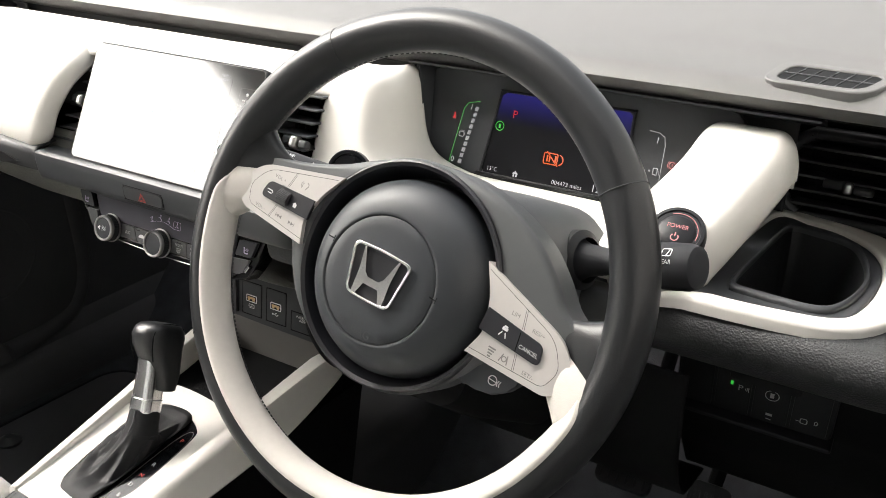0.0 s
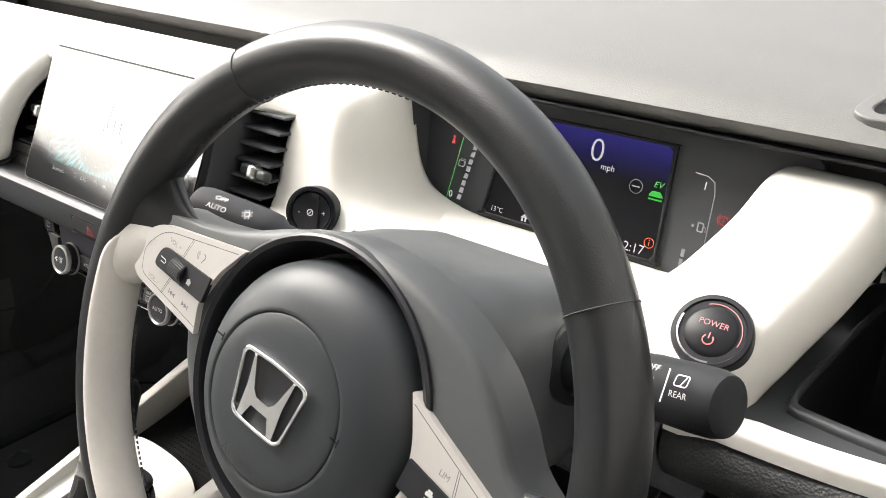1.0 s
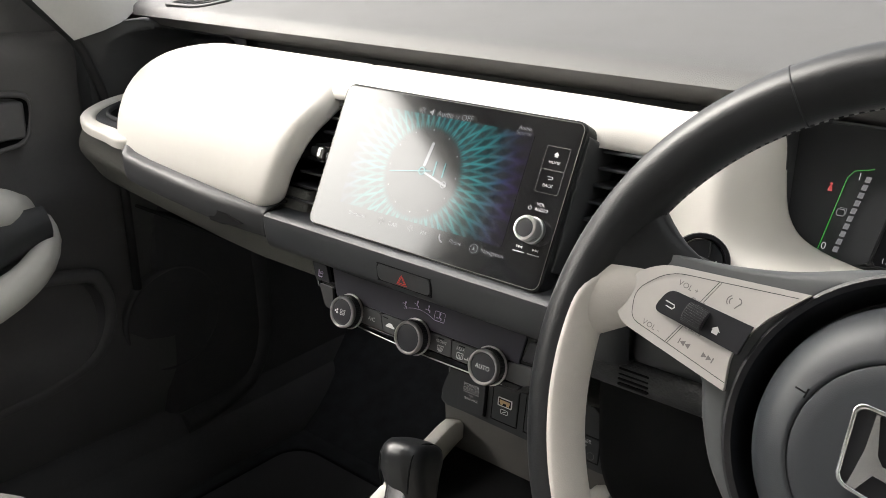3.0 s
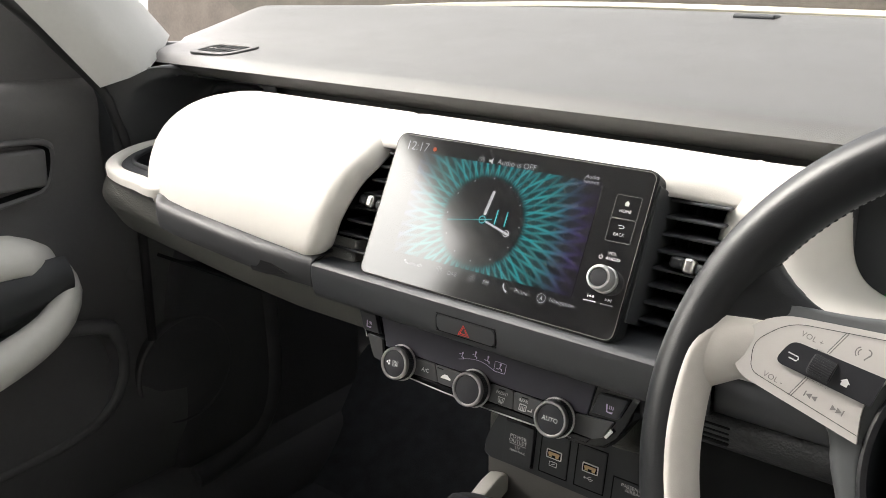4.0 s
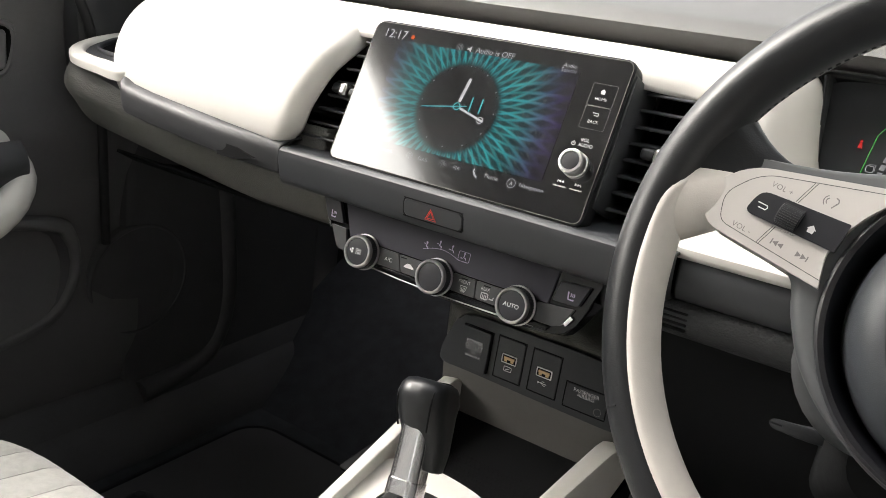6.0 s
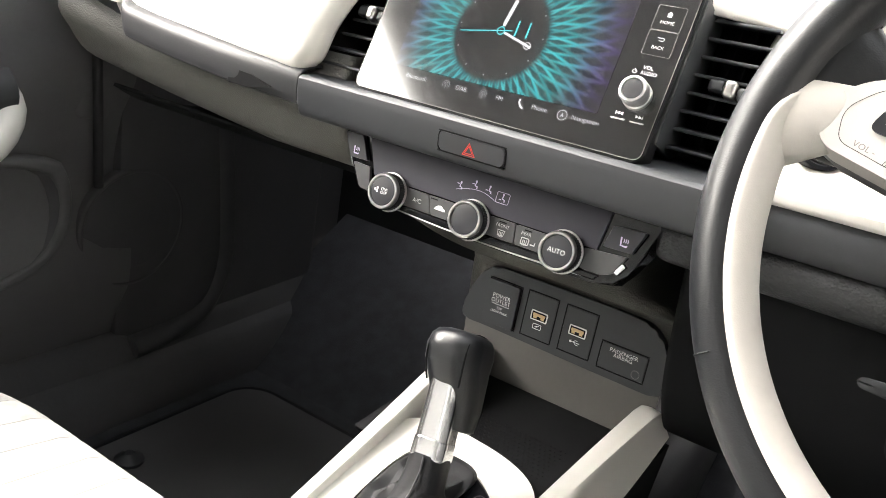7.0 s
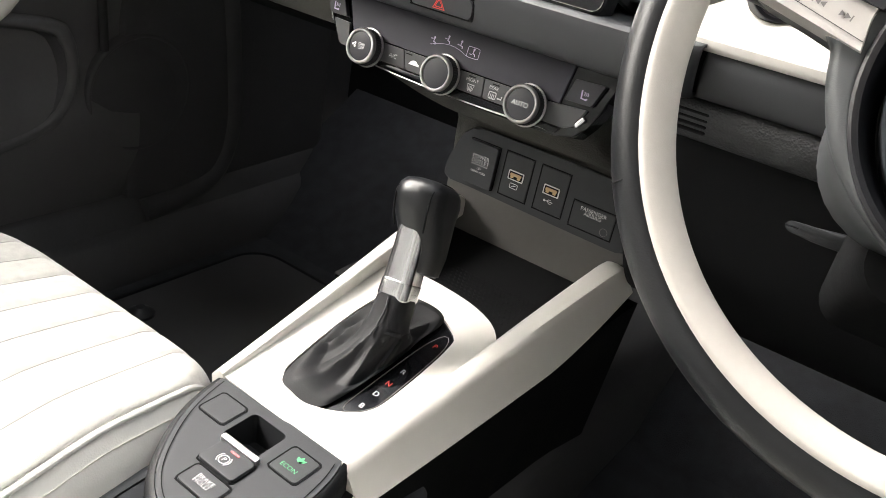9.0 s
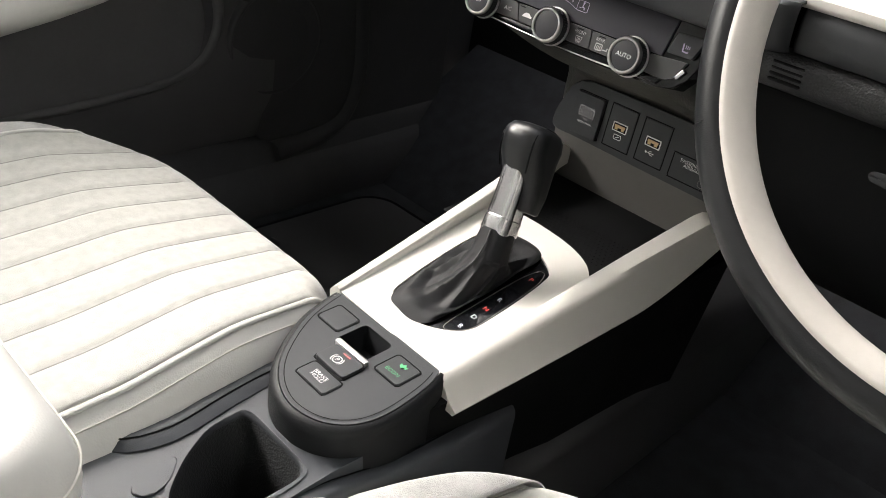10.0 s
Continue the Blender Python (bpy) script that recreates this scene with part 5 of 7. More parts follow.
def switch_pad(sx):
    pts = [(sx * x, y) for x, y in filleted(PAD_OUT)]
    p0 = part("switch_pad", prism(pts[::(1 if sx < 0 else -1)], -0.012, 0.0070, 0.0016, 3), PALE_KEY, wheel, "pale silver-grey switch pad", WH)
    for (a, b), (c, d) in (((0.0998, 0.0284), (0.1030, 0.0162)), ((0.1058, 0.0014), (0.1088, -0.0100))):
        for e in (-0.0006, 0.0006):
            part("key_gap", ribbon([(sx * (a + e), b), (sx * (c + e), d)], 0.0003), KEY_GREY, p0, m=WH @ T(0, 0, 0.0073))
    part("key_gap", ribbon([(sx * x, y) for x, y in filleted(PAD_LINE)], 0.00035), KEY_GREY, p0, m=WH @ T(0, 0, 0.0073))
    isl = [(sx * x, y) for x, y in filleted(ISLAND)]
    part("key_island", prism(isl[::(1 if sx < 0 else -1)], 0.0055, 0.0084, 0.0006, 2), KEY, p0, "black glossy key island", WH)
    return p0


pl, pr_ = switch_pad(-1), switch_pad(1)
Z = 0.0075
part("scroll_roller", join(moved(prism(rr(0.0175, 0.0150, 0.003), -0.002, 0.0008, 0.0005, 1), T(0, 0)), moved(lathe([(0, -0.0055), (0.0050, -0.0055), (0.0056, -0.0048), (0.0056, 0.0048), (0.0050, 0.0055), (0, 0.0055)], 36), pose(0, 0, 0, 0, 90))), KEY, pl, "ribbed black scroll roller", WH @ T(-0.1020, 0.0084, 0.0062))
for k in range(14):
    a = radians(12 + 12 * k)
    part("rib", box(0.0100, 0.0005, 0.0005), SATIN, pl, m=WH @ T(-0.1020, 0.0084 + 0.0057 * math.cos(a), 0.0062 + 0.0057 * math.sin(a)))
for s, x, y in (("VOL +", -0.1121, 0.0190), ("VOL -", -0.1189, -0.0066)):
    lettering(s, 0.0038, PRINT_DARK, pl, WH @ T(x, y, Z), gap=1.05)
part("voice_symbol", join(ribbon(circle_pts(0.0017, 0.0012, 0.0010, 10, -60, 100), 0.0006), ribbon([(0.0012, -0.0026), (0.0026, 0.0004)], 0.0006), ribbon(circle_pts(0.0017, -0.0008, 0, 8, 120, 240), 0.0005), ribbon(circle_pts(0.0029, -0.0008, 0, 8, 125, 235), 0.0005)), PRINT_DARK, pl, m=WH @ T(-0.0896, 0.0233, Z))
for sx, x in ((-1, -0.1002), (1, -0.0880)):
    part("skip_symbol", join(poly([(-0.0026 * sx, 0.0014), (-0.0026 * sx, -0.0014), (0, 0)]), poly([(0, 0.0014), (0, -0.0014), (0.0026 * sx, 0)]), ribbon([(0.0030 * sx, 0.0014), (0.0030 * sx, -0.0014)], 0.0006)), PRINT_DARK, pl, m=WH @ T(x, -0.0055, Z))
part("back_symbol", ribbon([(-0.0026, 0.0010), (0.0022, 0.0010), (0.0028, 0), (0.0022, -0.0012), (-0.0014, -0.0012)], 0.0006), PRINT, pl, m=WH @ T(-0.1157, 0.0072, 0.0087))
part("home_symbol", join(poly([(-0.0023, 0), (0.0023, 0), (0, 0.0021)]), box(0.0030, 0.0021, 0.0001, c=(0, -0.0008, 0))), PRINT, pl, m=WH @ T(-0.0904, 0.0077, 0.0087))
lettering("LIM", 0.0040, PRINT_DARK, pr_, WH @ T(0.0945, 0.0222, Z))
lettering("RES/+", 0.0038, PRINT_DARK, pr_, WH @ T(0.1130, 0.0190, Z))
lettering("CANCEL", 0.0036, PRINT, pr_, WH @ T(0.1125, 0.0066, 0.0090))
lettering("SET/-", 0.0038, PRINT_DARK, pr_, WH @ T(0.1185, -0.0068, Z))
part("key_gap", ribbon([(0.1030, 0.0145), (0.1050, 0.0018)], 0.0007), DEEP, pr_, m=WH @ T(0, 0, 0.0090))
part("cruise_symbol", join(box(0.0040, 0.0018, 0.0001, c=(0, 0.002, 0)), box(0.0026, 0.0012, 0.0001, c=(0, 0.0036, 0)), ribbon([(-0.0026, -0.0032), (-0.001, 0)], 0.0007), ribbon([(0.0026, -0.0032), (0.001, 0)], 0.0007)), PRINT, pr_, m=WH @ T(0.0930, 0.0092, 0.0090))
part("gap_symbol", join(*[ribbon([(-0.0012 - 0.0005 * k, -0.0030 + 0.0018 * k), (0.0012 + 0.0005 * k, -0.0030 + 0.0018 * k)], 0.0010) for k in range(4)]), PRINT_DARK, pr_, m=WH @ T(0.0905, -0.0062, Z))
part("lane_symbol", join(ribbon([(-0.0030, -0.0028), (-0.0016, 0.0028)], 0.0007), ribbon([(0.0030, -0.0028), (0.0016, 0.0028)], 0.0007), ribbon(circle_pts(0.0016), 0.0006, True)), PRINT_DARK, pr_, m=WH @ T(0.1005, -0.0058, Z))
tabm = WH @ T(0, 0, -0.002)
tab = part("heated_wheel_key", prism([(0.0690, -0.0300), (0.0790, -0.0190), (0.0860, -0.0155), (0.1130, -0.0140), (0.1130, -0.0190), (0.1085, -0.0265), (0.1010, -0.0325), (0.0900, -0.0350), (0.0740, -0.0360)][::-1], -0.012, 0.0010, 0.0015, 2), HUB, wheel, "charcoal heated wheel key", tabm)
part("wheel_symbol", join(ribbon(circle_pts(0.0030), 0.0006, True), ribbon([(-0.003, 0), (0.003, 0)], 0.0006), *[ribbon([(0.0042 + 0.0014 * k, -0.002), (0.0036 + 0.0014 * k, 0), (0.0042 + 0.0014 * k, 0.002)], 0.0005) for k in range(2)]), PRINT, tab, m=tabm @ T(0.0975, -0.0236, 0.0013))

# steering column -----------------------------------------------------------------
CO = pose(0.365, 0.022, 0.655, 90 - 22)
col = thing("steering_column", CO, "charcoal plastic steering column shroud behind the wheel", "steering column")
secs = []
for d, w, h, up in ((-0.022, 0.100, 0.105, 0.004), (-0.035, 0.150, 0.135, 0.004), (-0.060, 0.172, 0.140, 0.002), (-0.110, 0.178, 0.128, 0.013), (-0.170, 0.184, 0.118, 0.019), (-0.235, 0.190, 0.104, 0.006)):
    secs.append([Vector((x, y + up, d)) for x, y in rr(w, h, min(w, h) * 0.34, 8)])
part("shroud", loft(secs), COLUMN, col, "matte charcoal shroud", CO, sharp=60)
part("shroud_split", tube([Vector((0.0, 0.0, 0)) + Vector((x, -0.012 - 0.02 * k, -0.035 - 0.06 * k)) for k, x in ((0, 0.0752), (1, 0.0905), (2, 0.0965))], 0.0012, 6), DEEP, col, m=CO)
part("lower_shroud", loft([[Vector((x, y - 0.058 - 0.1 * abs(d), d)) for x, y in rr(w, h, 0.02, 6)] for d, w, h in ((-0.06, 0.09, 0.05), (-0.10, 0.12, 0.06), (-0.20, 0.14, 0.07))]), DEEP, col, "black lower shroud", CO)
part("tilt_lever", loft([[Vector(p) + Vector((x, 0, z)) for x, z in rr(w, h, 0.004, 4)] for p, w, h in (((0.276, 0.104, 0.549), 0.008, 0.007), ((0.292, 0.108, 0.5475), 0.016, 0.009), ((0.312, 0.120, 0.545), 0.020, 0.011), ((0.340, 0.15, 0.55), 0.020, 0.014))]), SATIN, col, "charcoal column adjusting lever")


def stalk(base, tip, r_end, name, label):
    b, t = Vector(base), Vector(tip)
    s = thing(name, Matrix.Translation(base), label, "stalk", "column stalks")
    ax = (t - b).normalized()
    L = (t - b).length
    pts = [b + ax * L * k for k in (-0.20, 0.0, 0.10, 0.30, 0.42, 0.47, 0.56, 0.66, 0.80, 0.92, 0.97, 1.0)]
    rs = [0.018, 0.018, 0.0125, 0.0095, 0.0105, r_end * 0.95, r_end, r_end, r_end * 1.02, r_end, r_end * 0.90, r_end * 0.55]
    part("arm", tube(pts, rs, 28), KEY_STALK, s, "black ribbed control arm")
    part("collar", lathe([(0.020, -0.012), (0.0225, -0.006), (0.0225, 0.006), (0.017, 0.010)], 36), BLACK, s, "black boot collar", Matrix.Translation(b) @ ax.to_track_quat("Z", "Y").to_matrix().to_4x4())
    return s, b, ax, L


KEY_STALK = mat("stalk_charcoal_plastic", (0.020, 0.020, 0.021), 0.62, spec=0.25, grain=0.2, gscale=2000)
s1, sb, sa, sl = stalk((0.452, 0.140, 0.648), (0.548, 0.114, 0.675), 0.0160, "wiper_stalk", "charcoal wiper stalk with white rear-wipe symbols")
def on_stalk(p, ax, r, up):
    z = (up - ax * up.dot(ax)).normalized()
    x = ax.normalized()
    y = z.cross(x)
    m = Matrix.Identity(4)
    for i, v in enumerate((x, y, z)):
        m.col[i][:3] = v
    m.translation = p + z * r
    return m
up = Vector((0.1, -0.75, 0.6))
for f, s, sz in ((0.64, "OFF", 0.0046), (0.64, "INT", 0.0046), (0.64, "ON", 0.0046), (0.82, "REAR", 0.0042)):
    k = ("OFF", "INT", "ON", "REAR").index(s)
    ang = (0.42, 0.02, -0.38, -0.18)[k]
    u2 = Matrix.Rotation(-ang, 3, sa) @ up
    lettering(s, sz, PRINT, s1, on_stalk(sb + sa * sl * f, sa, 0.0171, u2))
part("wiper_symbol", join(ribbon(rr(0.0070, 0.0055, 0.001, 2), 0.0007, True), ribbon([(0, -0.003), (0.002, 0.002)], 0.0007)), PRINT, s1, m=on_stalk(sb + sa * sl * 0.82, sa, 0.0172, Matrix.Rotation(-0.22, 3, sa) @ up))
part("scale_line", ribbon([(0, -0.008), (0, 0.008)], 0.0009), PRINT, s1, m=on_stalk(sb + sa * sl * 0.745, sa, 0.0172, up))
s2, sb2, sa2, sl2 = stalk((0.288, 0.142, 0.655), (0.178, 0.104, 0.681), 0.0155, "light_stalk", "charcoal lighting stalk with white lettering")
up2 = Vector((0.0, -0.55, 0.83))
for f, s, dz in ((0.80, "OFF", 0.25), (0.80, "AUTO", -0.20)):
    u3 = Matrix.Rotation(dz, 3, -sa2) @ up2
    lettering(s, 0.0052, PRINT, s2, on_stalk(sb2 + sa2 * sl2 * f, -sa2, 0.0161, Matrix.Rotation(-2 * dz, 3, -sa2) @ u3))
part("lamp_symbol", join(ribbon(circle_pts(0.0018), 0.0006, True), *[ribbon([(0.0026 * math.cos(a), 0.0026 * math.sin(a)), (0.0038 * math.cos(a), 0.0038 * math.sin(a))], 0.0005) for a in np.linspace(0, 5.5, 8)]), PRINT, s2, m=on_stalk(sb2 + sa2 * sl2 * 0.62, -sa2, 0.0161, up2))

# climate panel -------------------------------------------------------------------
CP = pose(0.0, 0.1465, 0.5635, 90 - 14)
cp = thing("climate_panel", CP, "black climate control panel with three chrome-ringed knobs", "climate panel")
shape = [(-0.1385, 0.0300), (-0.1343, 0.0219), (-0.1250, 0.0070), (-0.1156, -0.0084), (-0.1090, -0.0164), (-0.1015, -0.0208), (-0.083, -0.0245), (-0.0286, -0.0278), (0.0111, -0.0282), (0.0564, -0.0284), (0.1000, -0.0274), (0.1154, -0.0247), (0.1225, -0.0150), (0.1310, 0.0010), (0.1325, 0.0190), (0.1360, 0.0300)]
part("surround", prism(shape[::-1], -0.020, -0.0015, 0.0022, 3), GLOSS, cp, "glossy black surround", CP)
part("upper_face", prism([(-0.1120, 0.0295), (-0.0985, 0.0010), (-0.0960, -0.0052), (0.0975, -0.0052), (0.1015, 0.0295)][::-1], -0.004, 0.0002, 0.0004, 1), CLIMATE, cp, "dark violet-black upper face", CP)
part("lower_rail", prism([(-0.0990, -0.0208), (0.1040, -0.0212), (0.1010, -0.0252), (0.0111, -0.0262), (-0.083, -0.0225)][::-1], -0.004, 0.0006, 0.0008, 2), GLOSS, cp, "glossy black lower rail", CP)
part("rail_line", tube([(x, -0.0272 + 0.0035 * ((x - 0.01) / 0.1) ** 2, -0.0012) for x in np.linspace(-0.075, 0.098, 24)], 0.0006, 6), KNOB_CHROME, cp, "thin bright line along the lower edge", CP)


def panel_key(name, quad, material, h=0.0016, label=""):
    return part(name, prism(filleted([(x, y, 0.0016) for x, y in quad], 3)[::-1], -0.003, h, 0.0005, 2), material, cp, label, CP)


for quad in (((-0.1180, 0.0005), (-0.1010, 0.0), (-0.0950, -0.0190), (-0.1060, -0.0178)), ((-0.0640, -0.0060), (-0.0420, -0.0060), (-0.0358, -0.0200), (-0.0640, -0.0200)), ((-0.0412, -0.0060), (-0.0140, -0.0060), (-0.0140, -0.0200), (-0.0350, -0.0200)),
             ((0.0130, -0.0060), (0.0346, -0.0060), (0.0370, -0.0200), (0.0130, -0.0200)), ((0.0354, -0.0060), (0.0630, -0.0060), (0.0630, -0.0200), (0.0378, -0.0200)), ((0.0890, -0.0060), (0.1195, -0.0036), (0.1130, -0.0170), (0.1060, -0.0202), (0.0890, -0.0202))):
    panel_key("panel_key", quad, KEY_GREY, label="warm grey panel key")
for x in (-0.0355, 0.0250, 0.0460):
    part("key_lamp", box(0.0060, 0.0009, 0.0003), DEEP, cp, "unlit key lamp", CP @ T(x, -0.0078, 0.0017))
for quad, xc, yc in ((((-0.1322, 0.0216), (-0.1147, 0.0226), (-0.1040, 0.0036), (-0.1215, 0.0034)), -0.1185, 0.0090), (((0.1046, 0.0142), (0.1278, 0.0156), (0.1218, -0.0006), (0.1012, -0.0012)), 0.1132, 0.0050)):
    kx = panel_key("seat_heater_key", quad, KEY, 0.0026, "black seat heater key")
    part("seat_symbol", join(ribbon([(-0.002, 0.0035), (-0.0012, -0.0020), (0.0028, -0.0022), (0.0030, -0.0012)], 0.0012), *[ribbon([(0.0002 + 0.0014 * k, 0.0002), (0.0006 + 0.0014 * k, 0.0014), (0.0002 + 0.0014 * k, 0.0028)], 0.0006) for k in range(3)]), PRINT_VIOLET, kx, m=CP @ T(xc + 0.001, yc, 0.0029))
part("chrome_tick", moved(box(0.0032, 0.0085, 0.0018, 0.0008, 2), pose(0.1172, -0.0130, 0.0006, 0, 0, -32)), CHROME, cp, "small bright chrome tick", CP)
part("chrome_tick", moved(box(0.0016, 0.0080, 0.0014, 0.0006, 2), pose(-0.1205, 0.0008, 0.0004, 0, 0, 32)), CHROME, cp, "small bright chrome tick", CP)
lettering("A/C", 0.0048, PRINT, cp, CP @ T(-0.0500, -0.0134, 0.0019), thin=0.006)
lettering("FRONT", 0.0034, PRINT_DIM, cp, CP @ T(0.0257, -0.0104, 0.0019), thin=0.004)
lettering("REAR", 0.0034, PRINT_DIM, cp, CP @ T(0.0452, -0.0104, 0.0019), thin=0.004)
part("car_symbol", poly([(-0.0048, -0.0012), (-0.0036, 0.0006), (-0.0016, 0.0020), (0.0016, 0.0020), (0.0032, 0.0006), (0.0050, -0.0002), (0.0050, -0.0016), (-0.0048, -0.0016)]), PRINT, cp, "white car symbol", CP @ T(-0.0288, -0.0133, 0.0019))
part("front_symbol", join(ribbon([(-0.003, 0.0022), (0.003, 0.0022), (0.0022, -0.0016), (-0.0022, -0.0016)], 0.0007, True), *[ribbon([(x, -0.0028), (x, 0.0012)], 0.0006) for x in (-0.0012, 0, 0.0012)]), PRINT_DIM, cp, m=CP @ T(0.0257, -0.0158, 0.0019))
part("rear_symbol", join(ribbon(rr(0.0060, 0.0046, 0.0006, 2), 0.0007, True), ribbon([(0.0045, -0.001), (0.0080, -0.001), (0.0080, 0.001)], 0.0010), *[ribbon([(x, -0.003), (x, 0.001)], 0.0006) for x in (-0.0014, 0, 0.0014)]), PRINT_DIM, cp, m=CP @ T(0.0455, -0.0156, 0.0019))
for k in range(4):
    part("airflow_symbol", join(disc(0.0009, 0, 0.0024, 10), ribbon([(0, 0.0016), (-0.0004, -0.0008), (0.0014, -0.0011), (0.0016, -0.0026)], 0.0009), ribbon([(-0.0032, 0.0012 - 0.0009 * k), (-0.0012, 0.0012 - 0.0009 * k)], 0.0006)), PRINT_VIOLET, cp, m=CP @ T((-0.0178, -0.0056, 0.0065, 0.0188)[k], (0.0080, 0.0118, 0.0113, 0.0085)[k], 0.0006))
part("airflow_frame", ribbon(rr(0.0104, 0.0078, 0.001, 2), 0.0004, True), PRINT_VIOLET, cp, m=CP @ T(0.0186, 0.0084, 0.0006))
part("airflow_line", ribbon([(p.x, p.y) for p in smooth_loop([(-0.0205, 0.0046, 0), (-0.0100, 0.0076, 0), (-0.001, 0.0084, 0), (0.0065, 0.0072, 0), (0.0135, 0.0046, 0)], 20, closed=False)], 0.0003), PRINT_VIOLET, cp, m=CP @ T(0, 0, 0.0006))
for x, txt in ((-0.0752, "ON/\nOFF"), (-0.0002, ""), (0.0752, "AUTO")):
    KM = CP @ T(x, -0.0138, -0.001) @ Matrix.Diagonal((0.86, 0.86, 0.86, 1))
    kb = part("knob", lathe([(0.0172, 0.0), (0.0172, 0.004), (0.0160, 0.0045), (0.0158, 0.0130), (0.0150, 0.0136)], 56), KEY, cp, "black knurled knob", KM)
    part("knob_ring", lathe([(0.0158, 0.0122), (0.0162, 0.0150), (0.0158, 0.0166), (0.0150, 0.0174), (0.0140, 0.0174), (0.0134, 0.0168), (0.0132, 0.0155)], 56), KNOB_CHROME, kb, "satin chrome ring", KM)
    part("knob_collar", lathe([(0.0162, 0.0036), (0.0179, 0.0038), (0.0181, 0.0044), (0.0179, 0.0050), (0.0162, 0.0052)], 56), KNOB_CHROME, kb, "thin chrome collar", KM)
    part("knob_face", lathe([(0.0133, 0.0158), (0.0110, 0.0164), (0, 0.0165)], 48), KEY, kb, "matte black knob face", KM)
    for k in range(44):
        a = 2 * math.pi * k / 44
        part("knurl", moved(box(0.0010, 0.0011, 0.0062), pose(0.0163 * math.cos(a), 0.0163 * math.sin(a), 0.0088, 0, 0, math.degrees(a))), SATIN, kb, m=KM)
    if txt:
        lettering(txt, 0.0056 if x > 0 else 0.0040, PRINT, kb, KM @ T(0.002 if x < 0 else 0, 0, 0.0169), thin=0.004)
    if x < 0 and txt:
        part("fan_symbol", join(disc(0.0012, -0.0015, 0, 10), disc(0.0012, 0.0008, 0.0014, 10), disc(0.0012, 0.0008, -0.0014, 10)), PRINT, kb, m=KM @ T(-0.0062, 0, 0.0169))
HZ = pose(-0.0008, 0.1256, 0.6056, 90 + 6)
hz = thing("hazard_switch", HZ, "charcoal hazard switch with a red triangle", "switch")
part("frame", ring(rr(0.0570, 0.0160, 0.004, 5), rr(0.0548, 0.0138, 0.003, 5), -0.006, 0.0010, 0.0004, 64), DEEP, hz, m=HZ)
part("key", prism(rr(0.0544, 0.0134, 0.003, 5), -0.006, 0.0014, 0.0012, 3), SATIN, hz, m=HZ)
part("triangle", join(ribbon([(-0.0055, -0.0040), (0.0055, -0.0040), (0, 0.0055)], 0.0011, True), ribbon([(-0.0035, -0.0026), (0.0035, -0.0026), (0, 0.0034)], 0.0011, True)), PRINT_RED, hz, "red warning triangle", HZ @ T(-0.0012, -0.0014, 0.0017) @ Matrix.Scale(0.92, 4))

# socket panel under the climate panel -------------------------------------------------
US = pose(0.0425, 0.2480, 0.4515, 90 - 4)
us = thing("socket_panel", US, "charcoal panel with power outlet, two usb sockets and airbag lamp", "socket panel")
so = smooth_loop([(-0.0960, -0.0230, 0), (-0.0930, -0.0050, 0), (-0.0830, 0.0190, 0), (-0.0740, 0.0275, 0), (-0.050, 0.0300, 0), (0.055, 0.0300, 0), (0.0800, 0.0250, 0), (0.0930, 0.0080, 0), (0.0960, -0.0150, 0), (0.0945, -0.0275, 0), (0.0500, -0.0285, 0), (-0.060, -0.0265, 0), (-0.0880, -0.0265, 0)], 90)
part("plate", prism([(p.x, p.y) for p in so][::-1], -0.012, 0.0, 0.002, 2), SATIN, us, "charcoal satin plate", US)
def tile(name, xc, yc, w, h, material, hgt, label):
    part("tile_gap", ring(rr(w + 0.0022, h + 0.0022, 0.0025, 3), rr(w, h, 0.002, 3), -0.003, 0.0003, 0, 48), DEEP, us, m=US @ T(xc, yc))
    return part(name, prism(rr(w, h, 0.002, 3), -0.002, hgt, 0.0008, 2), material, us, label, US @ T(xc, yc))
t0 = tile("power_outlet", -0.0570, -0.0012, 0.0310, 0.0400, SATIN, 0.0042, "charcoal power outlet cover")
for s, y, z in (("POWER", 0.0075, 0.0052), ("OUTLET", 0.0030, 0.0052), ("12V", -0.0030, 0.0034), ("180W MAX", -0.0066, 0.0034)):
    lettering(s, z, PRINT, t0, US @ T(-0.0570, y - 0.002, 0.0045), thin=0.003)
part("rule", ribbon([(-0.009, 0), (0.009, 0)], 0.0004), PRINT, t0, m=US @ T(-0.0570, -0.0019, 0.0045))
for xc in (-0.0200, 0.0168):
    t1 = tile("usb_socket", xc, -0.0002, 0.0280, 0.0398, SATIN, 0.0008, "black usb socket tile")
    part("socket_frame", ring(rr(0.0158, 0.0088, 0.0012, 3), rr(0.0138, 0.0068, 0.0008, 3), -0.004, 0.0016, 0.0003, 48), SATIN_CHROME, t1, "silver socket frame", US @ T(xc, 0.0005))
    part("socket_hole", box(0.0138, 0.0068, 0.003, 0, 1, (0, 0, -0.0002)), DEEP, t1, m=US @ T(xc, 0.0005))
    part("socket_tongue", box(0.0112, 0.0026, 0.0015, 0.0003, 1, (0, 0.0008, 0.0014)), GOLD, t1, "tan contact tongue", US @ T(xc, 0.0005))
    part("socket_tongue", join(box(0.0030, 0.0030, 0.001, 0, 1, (-0.0035, -0.001, 0.0014)), box(0.0030, 0.0030, 0.001, 0, 1, (0.0035, -0.001, 0.0014))), GOLD, t1, m=US @ T(xc, 0.0005))
